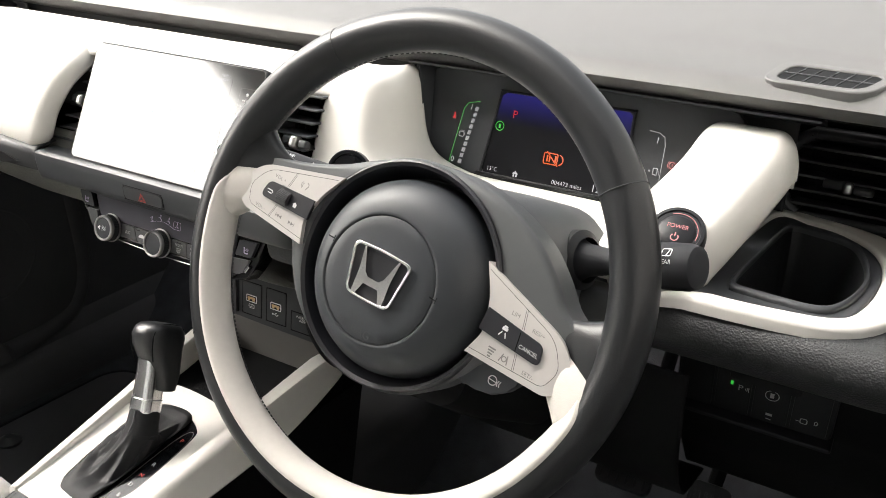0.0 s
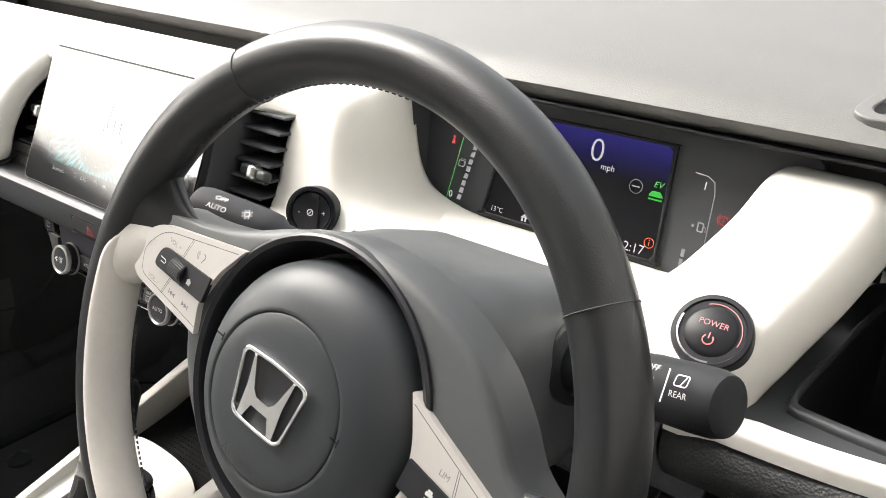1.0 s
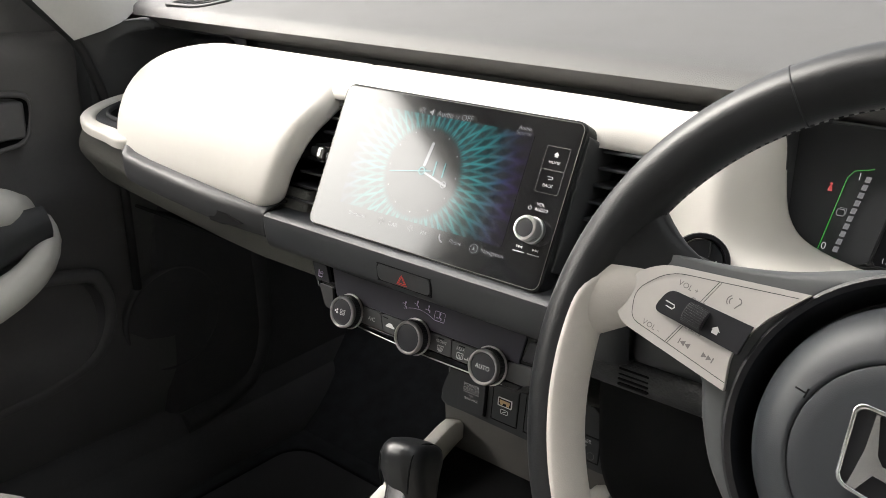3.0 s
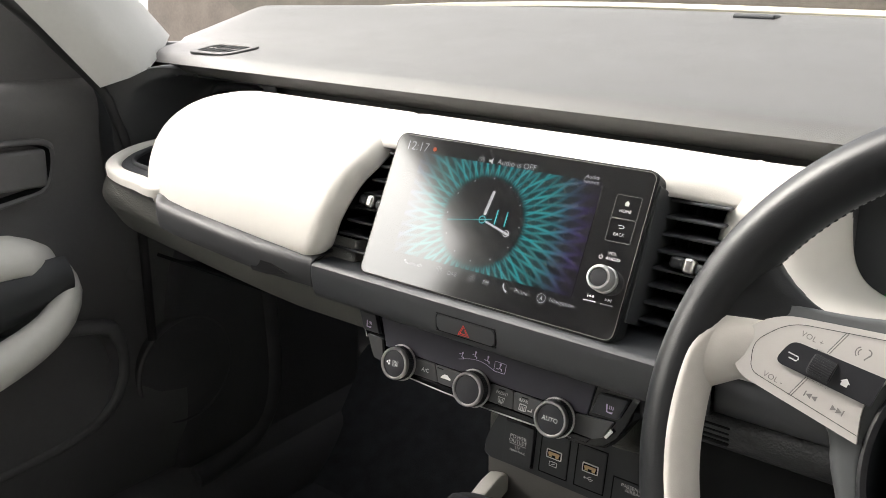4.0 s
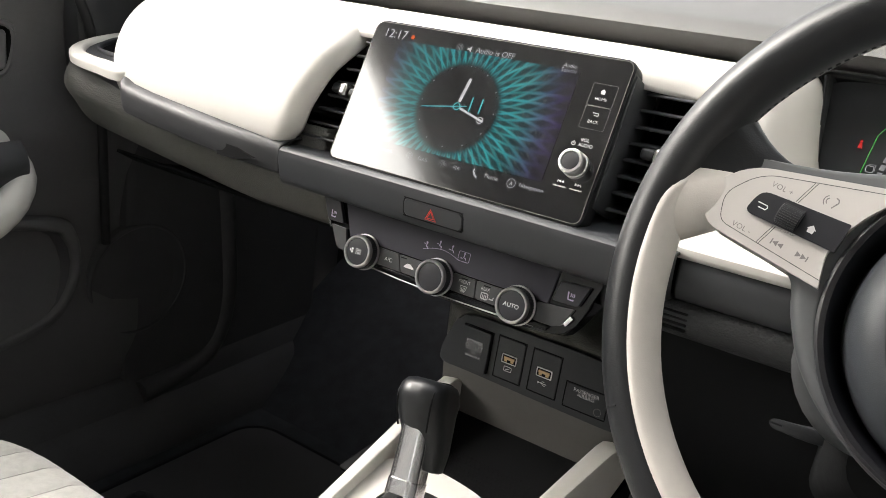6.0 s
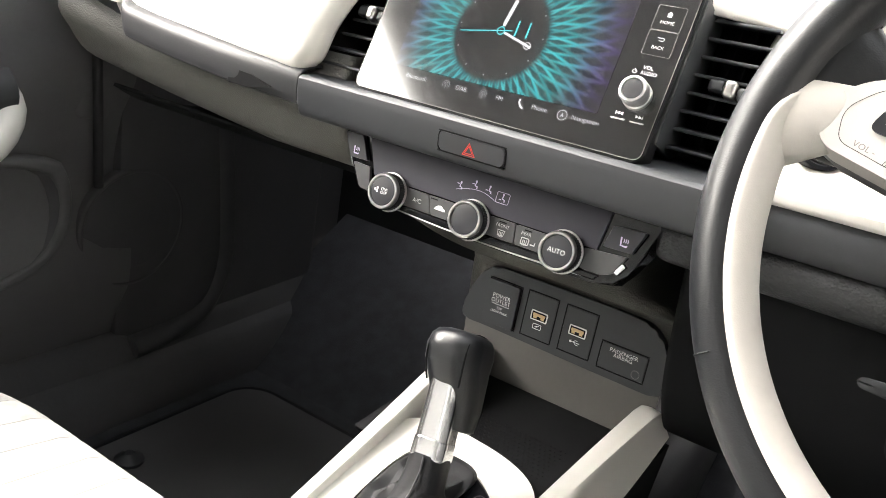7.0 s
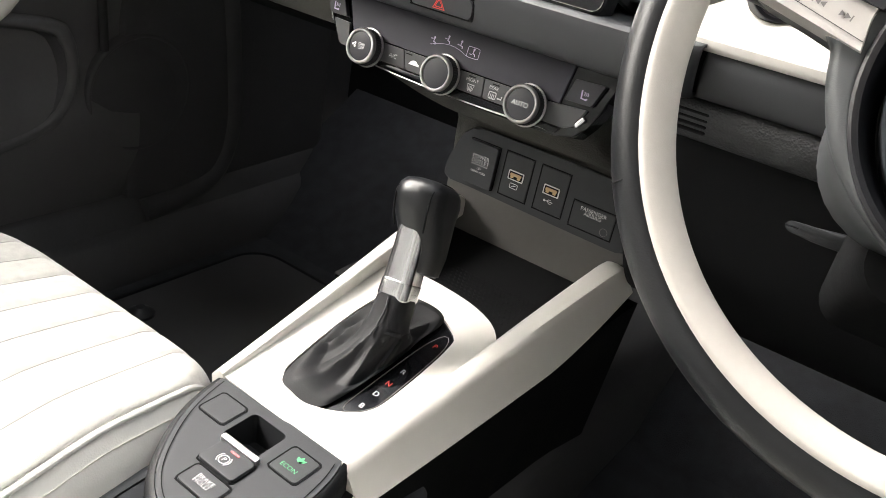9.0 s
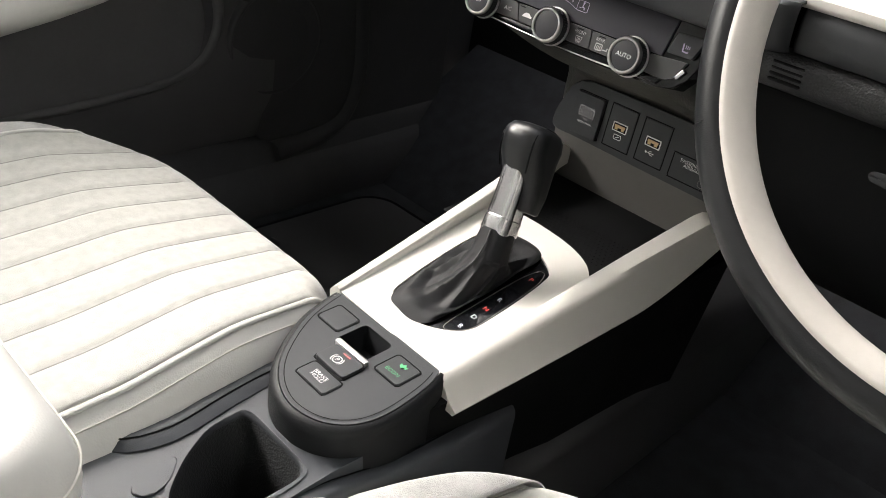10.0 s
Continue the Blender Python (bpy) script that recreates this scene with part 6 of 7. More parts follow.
part("charge_symbol", join(ribbon(rr(0.0078, 0.0044, 0.0008, 2), 0.0006, True), ribbon([(-0.002, -0.001), (0.0006, 0.0006), (-0.0004, -0.0006), (0.002, 0.001)], 0.0006)), PRINT, us, m=US @ T(-0.0200, -0.0090, 0.0012))
part("usb_symbol", join(ribbon([(-0.0042, 0), (0.0042, 0)], 0.0006), disc(0.0011, -0.0042, 0, 12), ribbon([(-0.002, 0), (0, 0.0018), (0.002, 0.0018)], 0.0005), ribbon([(-0.001, 0), (0.001, -0.0018), (0.003, -0.0018)], 0.0005)), PRINT, us, m=US @ T(0.0168, -0.0095, 0.0012))
t2 = tile("airbag_lamp", 0.0598, -0.0100, 0.0400, 0.0225, SATIN, 0.0008, "black passenger airbag lamp tile")
lettering("PASSENGER\nAIRBAG", 0.0048, PRINT, t2, US @ T(0.0598, -0.0050, 0.0011), thin=0.003)
part("lamp_ring", ribbon(circle_pts(0.0034), 0.0004, True), PRINT_DARK, t2, "faint lamp ring", US @ T(0.0730, -0.0160, 0.0011))
# neck between climate panel and sockets
def neck():
    """Waisted grained body that carries the socket plate under the climate panel."""
    keys = smooth_loop([(-0.106, 0.158, 0.545), (-0.097, 0.172, 0.530), (-0.079, 0.198, 0.512), (-0.0680, 0.228, 0.497), (-0.0640, 0.2555, 0.4845), (-0.0635, 0.2585, 0.455), (-0.0630, 0.2600, 0.418)], 24, closed=False)
    right = smooth_loop([(0.110, 0, 0.545), (0.108, 0, 0.530), (0.112, 0, 0.512), (0.126, 0, 0.497), (0.144, 0, 0.4845), (0.1500, 0, 0.455), (0.1510, 0, 0.418)], 24, closed=False)
    loops = []
    for a, b in zip(keys, right):
        row = [Vector((a.x - 0.004, 0.36, a.z))]
        for k in range(7):
            g = math.pi / 2 * k / 6
            row.append(Vector((a.x + 0.022 * (1 - math.cos(g)), a.y + 0.022 * (1 - math.sin(g)), a.z)))
        for k in range(7):
            g = math.pi / 2 * (6 - k) / 6
            row.append(Vector((b.x - 0.022 * (1 - math.cos(g)), a.y + 0.022 * (1 - math.sin(g)), a.z)))
        row.append(Vector((b.x + 0.004, 0.36, a.z)))
        loops.append(row)
    return loft(loops, caps=False, closed=False)


part("neck", neck(), GRAIN, us, "grained charcoal waisted neck", solid=0.003)

# centre console ------------------------------------------------------------------
SL = 9.3
CT = pose(0.0, -0.042, 0.3530, SL) @ pose(0, 0, 0, 0, 3.2)
con = thing("centre_console", pose(0.04, 0.0, 0.10), "white and charcoal centre console between the seats", "centre console")


def on_slope(x, y):
    """World height of the white plate at (x, y)."""
    return 0.3530 + (y + 0.042) * math.tan(radians(SL)) - 0.056 * x


pl_out = [(-0.0155, -0.002), (-0.0120, -0.002), (0.0900, -0.002), (0.0950, -0.002), (0.0955, 0.004), (0.1010, 0.06), (0.1060, 0.150), (0.1040, 0.163), (0.088, 0.178), (0.060, 0.186), (0.020, 0.187), (-0.0050, 0.182), (-0.0200, 0.168), (-0.0250, 0.150), (-0.0195, 0.06), (-0.0160, 0.004)]
gate = [(0.0160, 0.026), (0.0470, 0.021), (0.0660, 0.029), (0.0800, 0.043), (0.0838, 0.066), (0.0820, 0.128), (0.0740, 0.147), (0.0400, 0.160), (0.0120, 0.153), (0.0035, 0.120), (0.0080, 0.050)]
po = [(p.x, p.y) for p in smooth_loop([(x, y, 0) for x, y in pl_out], 96)]
part("top_plate", pierced(po, [(p.x, p.y) for p in smooth_loop([(x, y, 0) for x, y in gate], 90)], -0.010, 0.0, 240), WHITE, con, "white satin gear plate", CT)
part("gate_plate", prism([(p.x, p.y) for p in smooth_loop([(x, y, 0) for x, y in gate], 72)][::-1], -0.012, -0.0020), GLOSS, con, "glossy black gear gate", CT)
scale_line = smooth_loop([(0.0650, 0.034, 0), (0.0785, 0.0450, 0), (0.0815, 0.067, 0), (0.0798, 0.126, 0), (0.0725, 0.142, 0), (0.0662, 0.124, 0), (0.0640, 0.07, 0)], 72)
part("gate_scale", ribbon([(p.x, p.y) for p in scale_line], 0.0006, True), TRAY_GREY, con, "thin grey outline of the gear scale", CT @ T(0, 0, -0.0016))
for s, y, m_, sz in (("P", 0.1266, PRINT_RED, 0.0066), ("R", 0.0890, PRINT, 0.0066), ("N", 0.0730, PRINT_RED, 0.0062), ("D", 0.0595, PRINT, 0.0064), ("B", 0.0445, PRINT, 0.0064)):
    lettering(s, sz, m_, con, CT @ T(0.0728, y, -0.0014), thin=0.004)


def rail(sx):
    """A white side rail that rises towards the dashboard."""
    loops = []
    n = 26
    for k in range(n + 1):
        t = k / n
        y = -0.045 + 0.292 * t
        if sx > 0:
            xi, zt = 0.0935 + 0.0255 * t + 0.0105 * t * t, 0.3470 + 0.0770 * t
            xo, zb = 0.1205 + 0.040 * t - 0.006 * t * t, 0.3225 + 0.044 * t + 0.12 * max(0.0, t - 0.65) ** 1.5
        else:
            xi, zt = -0.0130 - 0.005 * t - 0.006 * t * t, 0.3565 + 0.0665 * t
            xo, zb = -0.0250 - 0.012 * t - 0.013 * t * t, 0.3150 + 0.028 * t + 0.16 * max(0.0, t - 0.60) ** 1.5
        if t > 0.93:
            zt -= 0.010 * ((t - 0.93) / 0.07) ** 2
        wi = 0.010 + 0.008 * t if sx > 0 else 0.0085 + 0.006 * t
        zi = max(on_slope(xi, y) - 0.006, 0.30)
        top = [Vector((xi, y, zi)), Vector((xi, y, zt - 0.004)), Vector((xi + sx * 0.0015, y, zt - 0.0012)), Vector((xi + sx * 0.005, y, zt)), Vector((xi + sx * wi, y, zt - 0.002)), Vector((xi + sx * (wi + 0.004), y, zt - 0.007)),
               Vector(((xi + sx * wi) * 0.5 + xo * 0.5, y, (zt + zb) / 2 - 0.002)), Vector((xo, y, zb + 0.004)), Vector((xo - sx * 0.002, y, zb)), Vector((xo - sx * 0.012, y, zb + 0.001))]
        loops.append(top)
    return loft(loops)


part("side_rail", rail(1), WHITE, con, "white side rail rising to the dash")
part("side_rail", rail(-1), WHITE, con, "white side rail rising to the dash")
part("tray_floor", patch(lambda u, v: Vector((-0.055 + 0.185 * u, 0.110 + 0.150 * v, 0.3640 + 0.012 * v)), 4, 4), DEEP, con, "black ribbed rubber tray mat", solid=0.004)
dots = []
for i in range(18):
    for j in range(10):
        dots.append(lathe([(0.0011, 0.0), (0.0008, 0.0005), (0, 0.0006)], 6))
        moved(dots[-1], T(0.012 + 0.0046 * i + 0.0023 * (j % 2), 0.150 + 0.0048 * j, 0.3702 + 0.00038 * j))
part("tray_dots", join(*dots), DEEP, con, "fine raised dots of the tray mat")
part("tray_back", patch(lambda u, v: Vector((-0.048 + 0.186 * u, 0.258 - 0.010 * v - 0.02 * (1 - v) * 0.2, 0.372 + 0.058 * v)), 8, 4), TRAY_GREY, con, "warm grey back wall of the tray", solid=0.003)
part("console_body", loft([[Vector((x, y, z)) for x, z in ((-0.03 - 0.035 * t, 0.33 + 0.03 * t), (0.11 + 0.035 * t, 0.33 + 0.03 * t), (0.10 + 0.02 * t, 0.10), (-0.02 - 0.02 * t, 0.10))] for y, t in ((-0.06, 0.0), (0.10, 0.55), (0.30, 1.0))]), DEEP, con, "black lower console body")

# switch end of the console
SW = pose(0.0, -0.042, 0.3515, 2.0) @ pose(0, 0, 0, 0, 1.6)
D_LINE = [(0.0980, -0.0005), (0.1040, -0.0200), (0.1075, -0.0520), (0.1050, -0.0750), (0.0960, -0.0910), (0.0820, -0.1010), (0.0620, -0.1045), (0.0420, -0.0985), (0.0240, -0.0850), (0.0080, -0.0640), (-0.0040, -0.0420), (-0.0110, -0.0210), (-0.0150, -0.0005)]


def d_shape(grow=0.0):
    """The panel's outline, from its front right corner round the back to the front left one."""
    pts = smooth_loop([(x, y, 0) for x, y in D_LINE], 60, closed=False)
    out = []
    for i, q in enumerate(pts):
        t = (pts[min(i + 1, 59)] - pts[max(i - 1, 0)]).normalized()
        out.append((q.x - t.y * grow, q.y + t.x * grow))
    return out


sw = thing("console_switch_panel", SW, "charcoal rounded switch panel with parking brake and eco keys", "switch panel")
slot = rr(0.0310, 0.0290, 0.004, 4, 0.0430, -0.0245)
part("panel", pierced(d_shape(), slot, -0.010, 0.0), SATIN, sw, "charcoal satin panel", SW, sharp=30)
part("finger_recess", well(slot, -0.030, -0.0005, 0.62), BLACK, sw, "dark finger recess", SW)
part("recess_ramp", patch(lambda u, v: Vector((0.029 + 0.028 * u, -0.0385 + 0.024 * v, -0.003 - 0.020 * v ** 0.7)), 6, 8), KEY, sw, "smooth black ramp in the recess", SW, solid=0.001)
part("panel_groove", ribbon(d_shape(-0.0035)[1:-1], 0.0007), DEEP, sw, m=SW @ T(0, 0, 0.0004))
bodyl = []
for g, z in ((0.0006, -0.0006), (0.0030, -0.0014), (0.0055, -0.0040), (0.0064, -0.0090), (0.0066, -0.020), (0.0070, -0.16)):
    bodyl.append([Vector((x, y, z)) for x, y in d_shape(g)])
part("panel_body", loft(bodyl, caps=False), BLACK, sw, "matte black rounded body", SW)


def console_key(name, x, y, w, h, label, ht=0.0010):
    part("key_gap", ring(rr(w + 0.0024, h + 0.0024, 0.0035, 3), rr(w + 0.0002, h + 0.0002, 0.003, 3), -0.002, 0.0004, 0, 48), DEEP, sw, m=SW @ T(x, y))
    return part(name, prism(rr(w, h, 0.003, 4), -0.002, ht, 0.0009, 2), SATIN, sw, label, SW @ T(x, y))


console_key("blank_key", 0.0105, -0.0230, 0.0235, 0.0215, "blank charcoal key")
ek = console_key("eco_key", 0.0800, -0.0250, 0.0235, 0.0235, "charcoal eco mode key")
lettering("ECON", 0.0048, PRINT_GREEN, ek, SW @ T(0.0795, -0.0300, 0.0014), thin=0.003)
part("leaf_symbol", join(poly([(0, -0.003), (0.0036, -0.001), (0.0046, 0.0026), (0.001, 0.0016)]), poly([(0, -0.003), (-0.0036, -0.001), (-0.0046, 0.0026), (-0.001, 0.0016)]), poly([(0, -0.002), (0.0015, 0.0024), (0, 0.0046), (-0.0015, 0.0024)])), PRINT_GREEN, ek, "green leaf symbol", SW @ T(0.0805, -0.0205, 0.0013) @ Matrix.Scale(0.8, 4))
pk = console_key("parking_brake_key", 0.0498, -0.0535, 0.0310, 0.0200, "charcoal parking brake key", 0.0026)
part("chrome_lip", box(0.0325, 0.0048, 0.0050, 0.0010, 2), SATIN_CHROME, pk, "bright chrome lip", SW @ T(0.0478, -0.0410, 0.0016))
part("red_lamp", box(0.0075, 0.0016, 0.0004), GLOW_RED, pk, "red lamp bar", SW @ T(0.0500, -0.0470, 0.0029))
part("brake_symbol", join(ribbon(circle_pts(0.0034), 0.0006, True), ribbon(circle_pts(0.0048, 0, 0, 10, -50, 50), 0.0006), ribbon(circle_pts(0.0048, 0, 0, 10, 130, 230), 0.0006)), PRINT, pk, m=SW @ T(0.0488, -0.0548, 0.0030))
lettering("P", 0.0048, PRINT, pk, SW @ T(0.0488, -0.0548, 0.0030))
bk = console_key("brake_hold_key", 0.0540, -0.0745, 0.0300, 0.0170, "charcoal brake hold key")
lettering("BRAKE\nHOLD", 0.0047, PRINT, bk, SW @ T(0.0538, -0.0745, 0.0014), thin=0.004)

# cup holder console behind the switches
cb = thing("console_cup_holder", pose(0.05, -0.25, 0.24), "matte black console tray with a deep square cup holder", "cup holder")
CB = pose(0.0, 0.0, 0.321)
hole = [(0.0300, -0.1690), (0.0305, -0.1615), (0.0370, -0.1575), (0.0520, -0.1565), (0.0810, -0.1565), (0.0930, -0.1585), (0.0992, -0.1665), (0.1010, -0.1850), (0.1010, -0.2120), (0.0960, -0.2330), (0.0820, -0.2410), (0.0680, -0.2360), (0.0560, -0.2260), (0.0440, -0.2120), (0.0345, -0.1950), (0.0308, -0.1830)]
deck = [(0.106, -0.085), (0.109, -0.15), (0.112, -0.25), (0.112, -0.44), (0.06, -0.45), (0.010, -0.44), (0.010, -0.25), (0.010, -0.15), (0.004, -0.085), (0.06, -0.08)]
TRAY = mat("tray_charcoal_plastic", (0.050, 0.051, 0.053), 0.45, grain=0.2, gscale=1600, var=0.08)
hole_line = [(p.x, p.y) for p in smooth_loop([(x, y, 0) for x, y in hole], 90)]
part("deck", pierced([(p.x, p.y) for p in smooth_loop([(x, y, 0) for x, y in deck], 90)], [(0.066 + (x - 0.066) * 1.05, -0.195 + (y + 0.195) * 1.05) for x, y in hole_line], -0.05, 0.0), TRAY, cb, "matte charcoal deck", CB)
part("rim", ring([(0.066 + (x - 0.066) * 1.14, -0.195 + (y + 0.195) * 1.12) for x, y in hole], hole, -0.010, 0.0012, 0.0042, 120), TRAY, cb, "charcoal rounded rim", CB)
part("well", well(hole, -0.075, -0.004, 0.86, 72), GRAIN_SHADED, cb, "deep black well", CB)
part("finger_notch", prism([(p.x, p.y) for p in smooth_loop([(0.0415, -0.2170, 0), (0.0500, -0.2230, 0), (0.0580, -0.2330, 0), (0.0600, -0.2450, 0), (0.0520, -0.2520, 0), (0.0435, -0.2440, 0), (0.0400, -0.2300, 0)], 40)], -0.012, 0.0018, 0.0012, 2), TRAY, cb, "charcoal side notch", CB)
for sx in (-1, 1):
    line = smooth_loop([(0.0000, -0.09, 0.3240), (0.0015, -0.130, 0.3255), (0.0055, -0.162, 0.3262), (0.0095, -0.184, 0.3265), (0.0125, -0.206, 0.3265), (0.0095, -0.228, 0.3265), (0.002, -0.243, 0.3262), (-0.006, -0.252, 0.325), (-0.015, -0.30, 0.324), (-0.015, -0.50, 0.322)] if sx < 0 else [(0.1180, 0.03, 0.294), (0.1185, -0.04, 0.297), (0.1195, -0.090, 0.302), (0.1175, -0.125, 0.309), (0.1165, -0.165, 0.317), (0.119, -0.25, 0.321), (0.119, -0.50, 0.320)], 40, closed=False)
    part("side_ridge", loft([[p + Vector((-sx * 0.016, 0, -0.004)), p + Vector((-sx * 0.010, 0, -0.0005)), p + Vector((-sx * 0.004, 0, 0.0008)), p + Vector((sx * 0.001, 0, 0.0)), p + Vector((sx * 0.004, 0, -0.003)), p + Vector((sx * 0.005, 0, -0.010)), p + Vector((sx * 0.006, 0, -0.11)), p + Vector((-sx * 0.016, 0, -0.11))] for p in line]), TRAY, cb, "matte charcoal side ridge")
    part("ridge_groove", tube([p + Vector((-sx * 0.0075, 0, 0.0003)) for p in line], 0.0007, 5), DEEP, cb)

arm = thing("console_armrest_box", pose(0.06, -0.40, 0.29), "pale leather armrest box with a stitched lid behind the cup holder", "armrest box")
loops = []
for k in range(13):
    a = -math.pi / 2 + math.pi * k / 12
    zz, inset = 0.418 + 0.034 * math.sin(a), 0.022 * (1 - math.cos(a))
    loops.append([Vector((x, y, zz)) for x, y in rr(0.165 - 2 * inset, 0.30 - 2 * inset, 0.040 - inset * 0.6, 8, 0.052, -0.448)])
part("lid", loft(loops), SEAT_LEATHER, arm, "pale leather pad", sharp=70)
part("lid_stitching", tube([Vector((x, y, 0.428)) for x, y in rr(0.1650, 0.3000, 0.040, 10, 0.052, -0.448)] , 0.0008, 5), STITCH_PALE, arm, "pale stitch line")
part("post", box(0.11, 0.26, 0.10, 0.01, 2, (0.052, -0.45, 0.335)), BLACK, arm, "black post")

# gear selector -------------------------------------------------------------------
foot, tip = Vector((0.0470, 0.052, 0.375)), Vector((0.0315, 0.108, 0.485))
ax = (tip - foot).normalized()
side = Vector((1, 0, 0)) - ax * ax.x
side.normalize()
fore = ax.cross(side)
GM = Matrix.Identity(4)
for i, v in enumerate((side, fore, ax)):
    GM.col[i][:3] = v
GM.translation = foot
gear = thing("gear_selector", Matrix.Translation(foot), "black leather gear selector with satin chrome stem and gathered boot", "gear selector")
kl = []
for h, w, d, oy, ox in ((0.0540, 0.0240, 0.0180, 0.0090, 0.006), (0.0555, 0.0290, 0.0240, 0.0090, 0.006), (0.0700, 0.0350, 0.0310, 0.0085, 0.004), (0.0850, 0.0390, 0.0410, 0.0040, 0.002), (0.0980, 0.0420, 0.0490, 0.0, 0.0), (0.1080, 0.0425, 0.0520, -0.001, 0.0), (0.1150, 0.0400, 0.0480, -0.001, 0.0), (0.1195, 0.0340, 0.0410, -0.0005, 0.0), (0.1215, 0.0220, 0.0270, 0.0, 0.0)):
    kl.append([Vector((x + ox, y + oy, h)) for x, y in rr(w, d, min(w, d) * 0.42, 7)])
part("knob", loft(kl), LEATHER, gear, "smooth black leather knob", GM, sharp=75)
for sx in (-1, 1):
    part("knob_seam", tube([GM @ Vector(p) for p in smooth_loop([(sx * 0.0125, -0.0150, 0.083), (sx * 0.0138, -0.0190, 0.091), (sx * 0.0145, -0.0218, 0.100), (sx * 0.0145, -0.0222, 0.109), (sx * 0.0138, -0.0182, 0.1160), (sx * 0.0120, -0.0080, 0.1206), (sx * 0.0120, 0.0080, 0.1208), (sx * 0.0130, 0.0190, 0.1168)], 24, closed=False)], 0.0007, 6), DEEP, gear, "fine seam over the knob")
STEM = mat("bright_satin_metal", (0.84, 0.84, 0.85), 0.22, 1.0, var=0.04)
part("stem", loft([[Vector((x, y + oy, h)) for x, y in rr(w, d, min(w, d) * 0.30, 6)] for h, w, d, oy in ((0.0310, 0.0255, 0.0255, 0.0), (0.0330, 0.0268, 0.0265, 0.0), (0.0440, 0.0262, 0.0262, 0.0), (0.0447, 0.0250, 0.0252, 0.0), (0.0455, 0.0250, 0.0252, 0.0), (0.0700, 0.0236, 0.0236, -0.0020), (0.0900, 0.0226, 0.0236, -0.0045), (0.0950, 0.0190, 0.0210, -0.0045))]), STEM, gear, "bright satin metal stem", GM)
part("boot_seam", tube([GM @ Vector(q) for q in ((0.002, -0.0150, 0.032), (0.003, -0.0160, 0.022), (0.002, -0.0185, 0.010), (0.001, -0.0215, 0.002))], 0.0008, 6), STITCH_DARK, gear, "stitched seam down the boot collar")
part("boot_collar", loft([[Vector((x, y, h)) for x, y in rr(w, d, w * 0.42, 8)] for h, w, d in ((0.006, 0.0330, 0.0350), (0.014, 0.0290, 0.0310), (0.028, 0.0275, 0.0285), (0.0335, 0.0270, 0.0280))]), BOOT, gear, "black leather boot collar", GM, sharp=70)


def boot():
    """A leather tent: drawn in at the collar, slack towards the rear, with long creases from the collar to the corners."""
    n = 120
    base = smooth_loop([(x, y, 0) for x, y in [(0.0150, 0.026), (0.0310, 0.0195), (0.0470, 0.0195), (0.0565, 0.029), (0.0600, 0.065), (0.0600, 0.115), (0.0620, 0.148), (0.0520, 0.160), (0.0300, 0.160), (0.0120, 0.150), (0.0050, 0.118), (0.0085, 0.060)]], n)
    lo = [CT @ p for p in base]
    c0 = sum(lo, Vector()) / n
    ring_ = smooth_loop([(x, y, 0) for x, y in rr(0.0320, 0.0340, 0.013, 6)], n)
    hi = [GM @ Vector((p.x, p.y, 0.010)) for p in ring_]
    top = sum(hi, Vector()) / n
    start = min(range(n), key=lambda k: (math.atan2(hi[k].y - top.y, hi[k].x - top.x) - math.atan2(lo[0].y - c0.y, lo[0].x - c0.x)) % (2 * math.pi))
    turn = 1 if (hi[(start + 5) % n] - hi[start]).dot(lo[5] - lo[0]) > 0 else -1
    hi = [hi[(start + turn * k) % n] for k in range(n)]
    # place along the edge, height, half-width, drift on the way up
    creases = ((0.03, 0.9, 0.035, 0.03), (0.13, 0.7, 0.03, -0.03), (0.22, 1.0, 0.04, 0.04), (0.36, 0.6, 0.05, 0.02), (0.50, 0.9, 0.035, -0.03), (0.61, 0.7, 0.04, 0.03), (0.72, 1.0, 0.035, -0.04), (0.82, 0.8, 0.035, 0.03), (0.91, 1.0, 0.03, -0.03))
    rows = []
    for j in range(33):
        t = j / 32
        row = []
        for k in range(n):
            p = lo[k].lerp(hi[k], t ** 0.62)
            p.z = lo[k].z + (hi[k].z - lo[k].z) * t ** 1.35
            out = lo[k] - c0
            flat = Vector((out.x, out.y, 0)).normalized()
            slack = math.sin(math.pi * t) ** 0.8
            ridge = sum(h * max(0.0, 1 - abs(math.remainder(k / n - c - w * t, 1.0)) / (1.25 * s_)) for c, h, s_, w in creases)
            roll = 0.0040 * math.sin(math.pi * min(1.0, t / 0.22)) * (t < 0.22)
            row.append(p + flat * (0.0040 * (ridge - 0.4) * slack + roll) + Vector((0, 0, 0.0050 * (ridge - 0.4) * slack + 0.6 * roll)))
        rows.append(row)
    return loft(rows, caps=False)


part("boot", boot(), BOOT, gear, "creased black leather boot", sharp=50)

# seats --------------------------------------------------------------------------


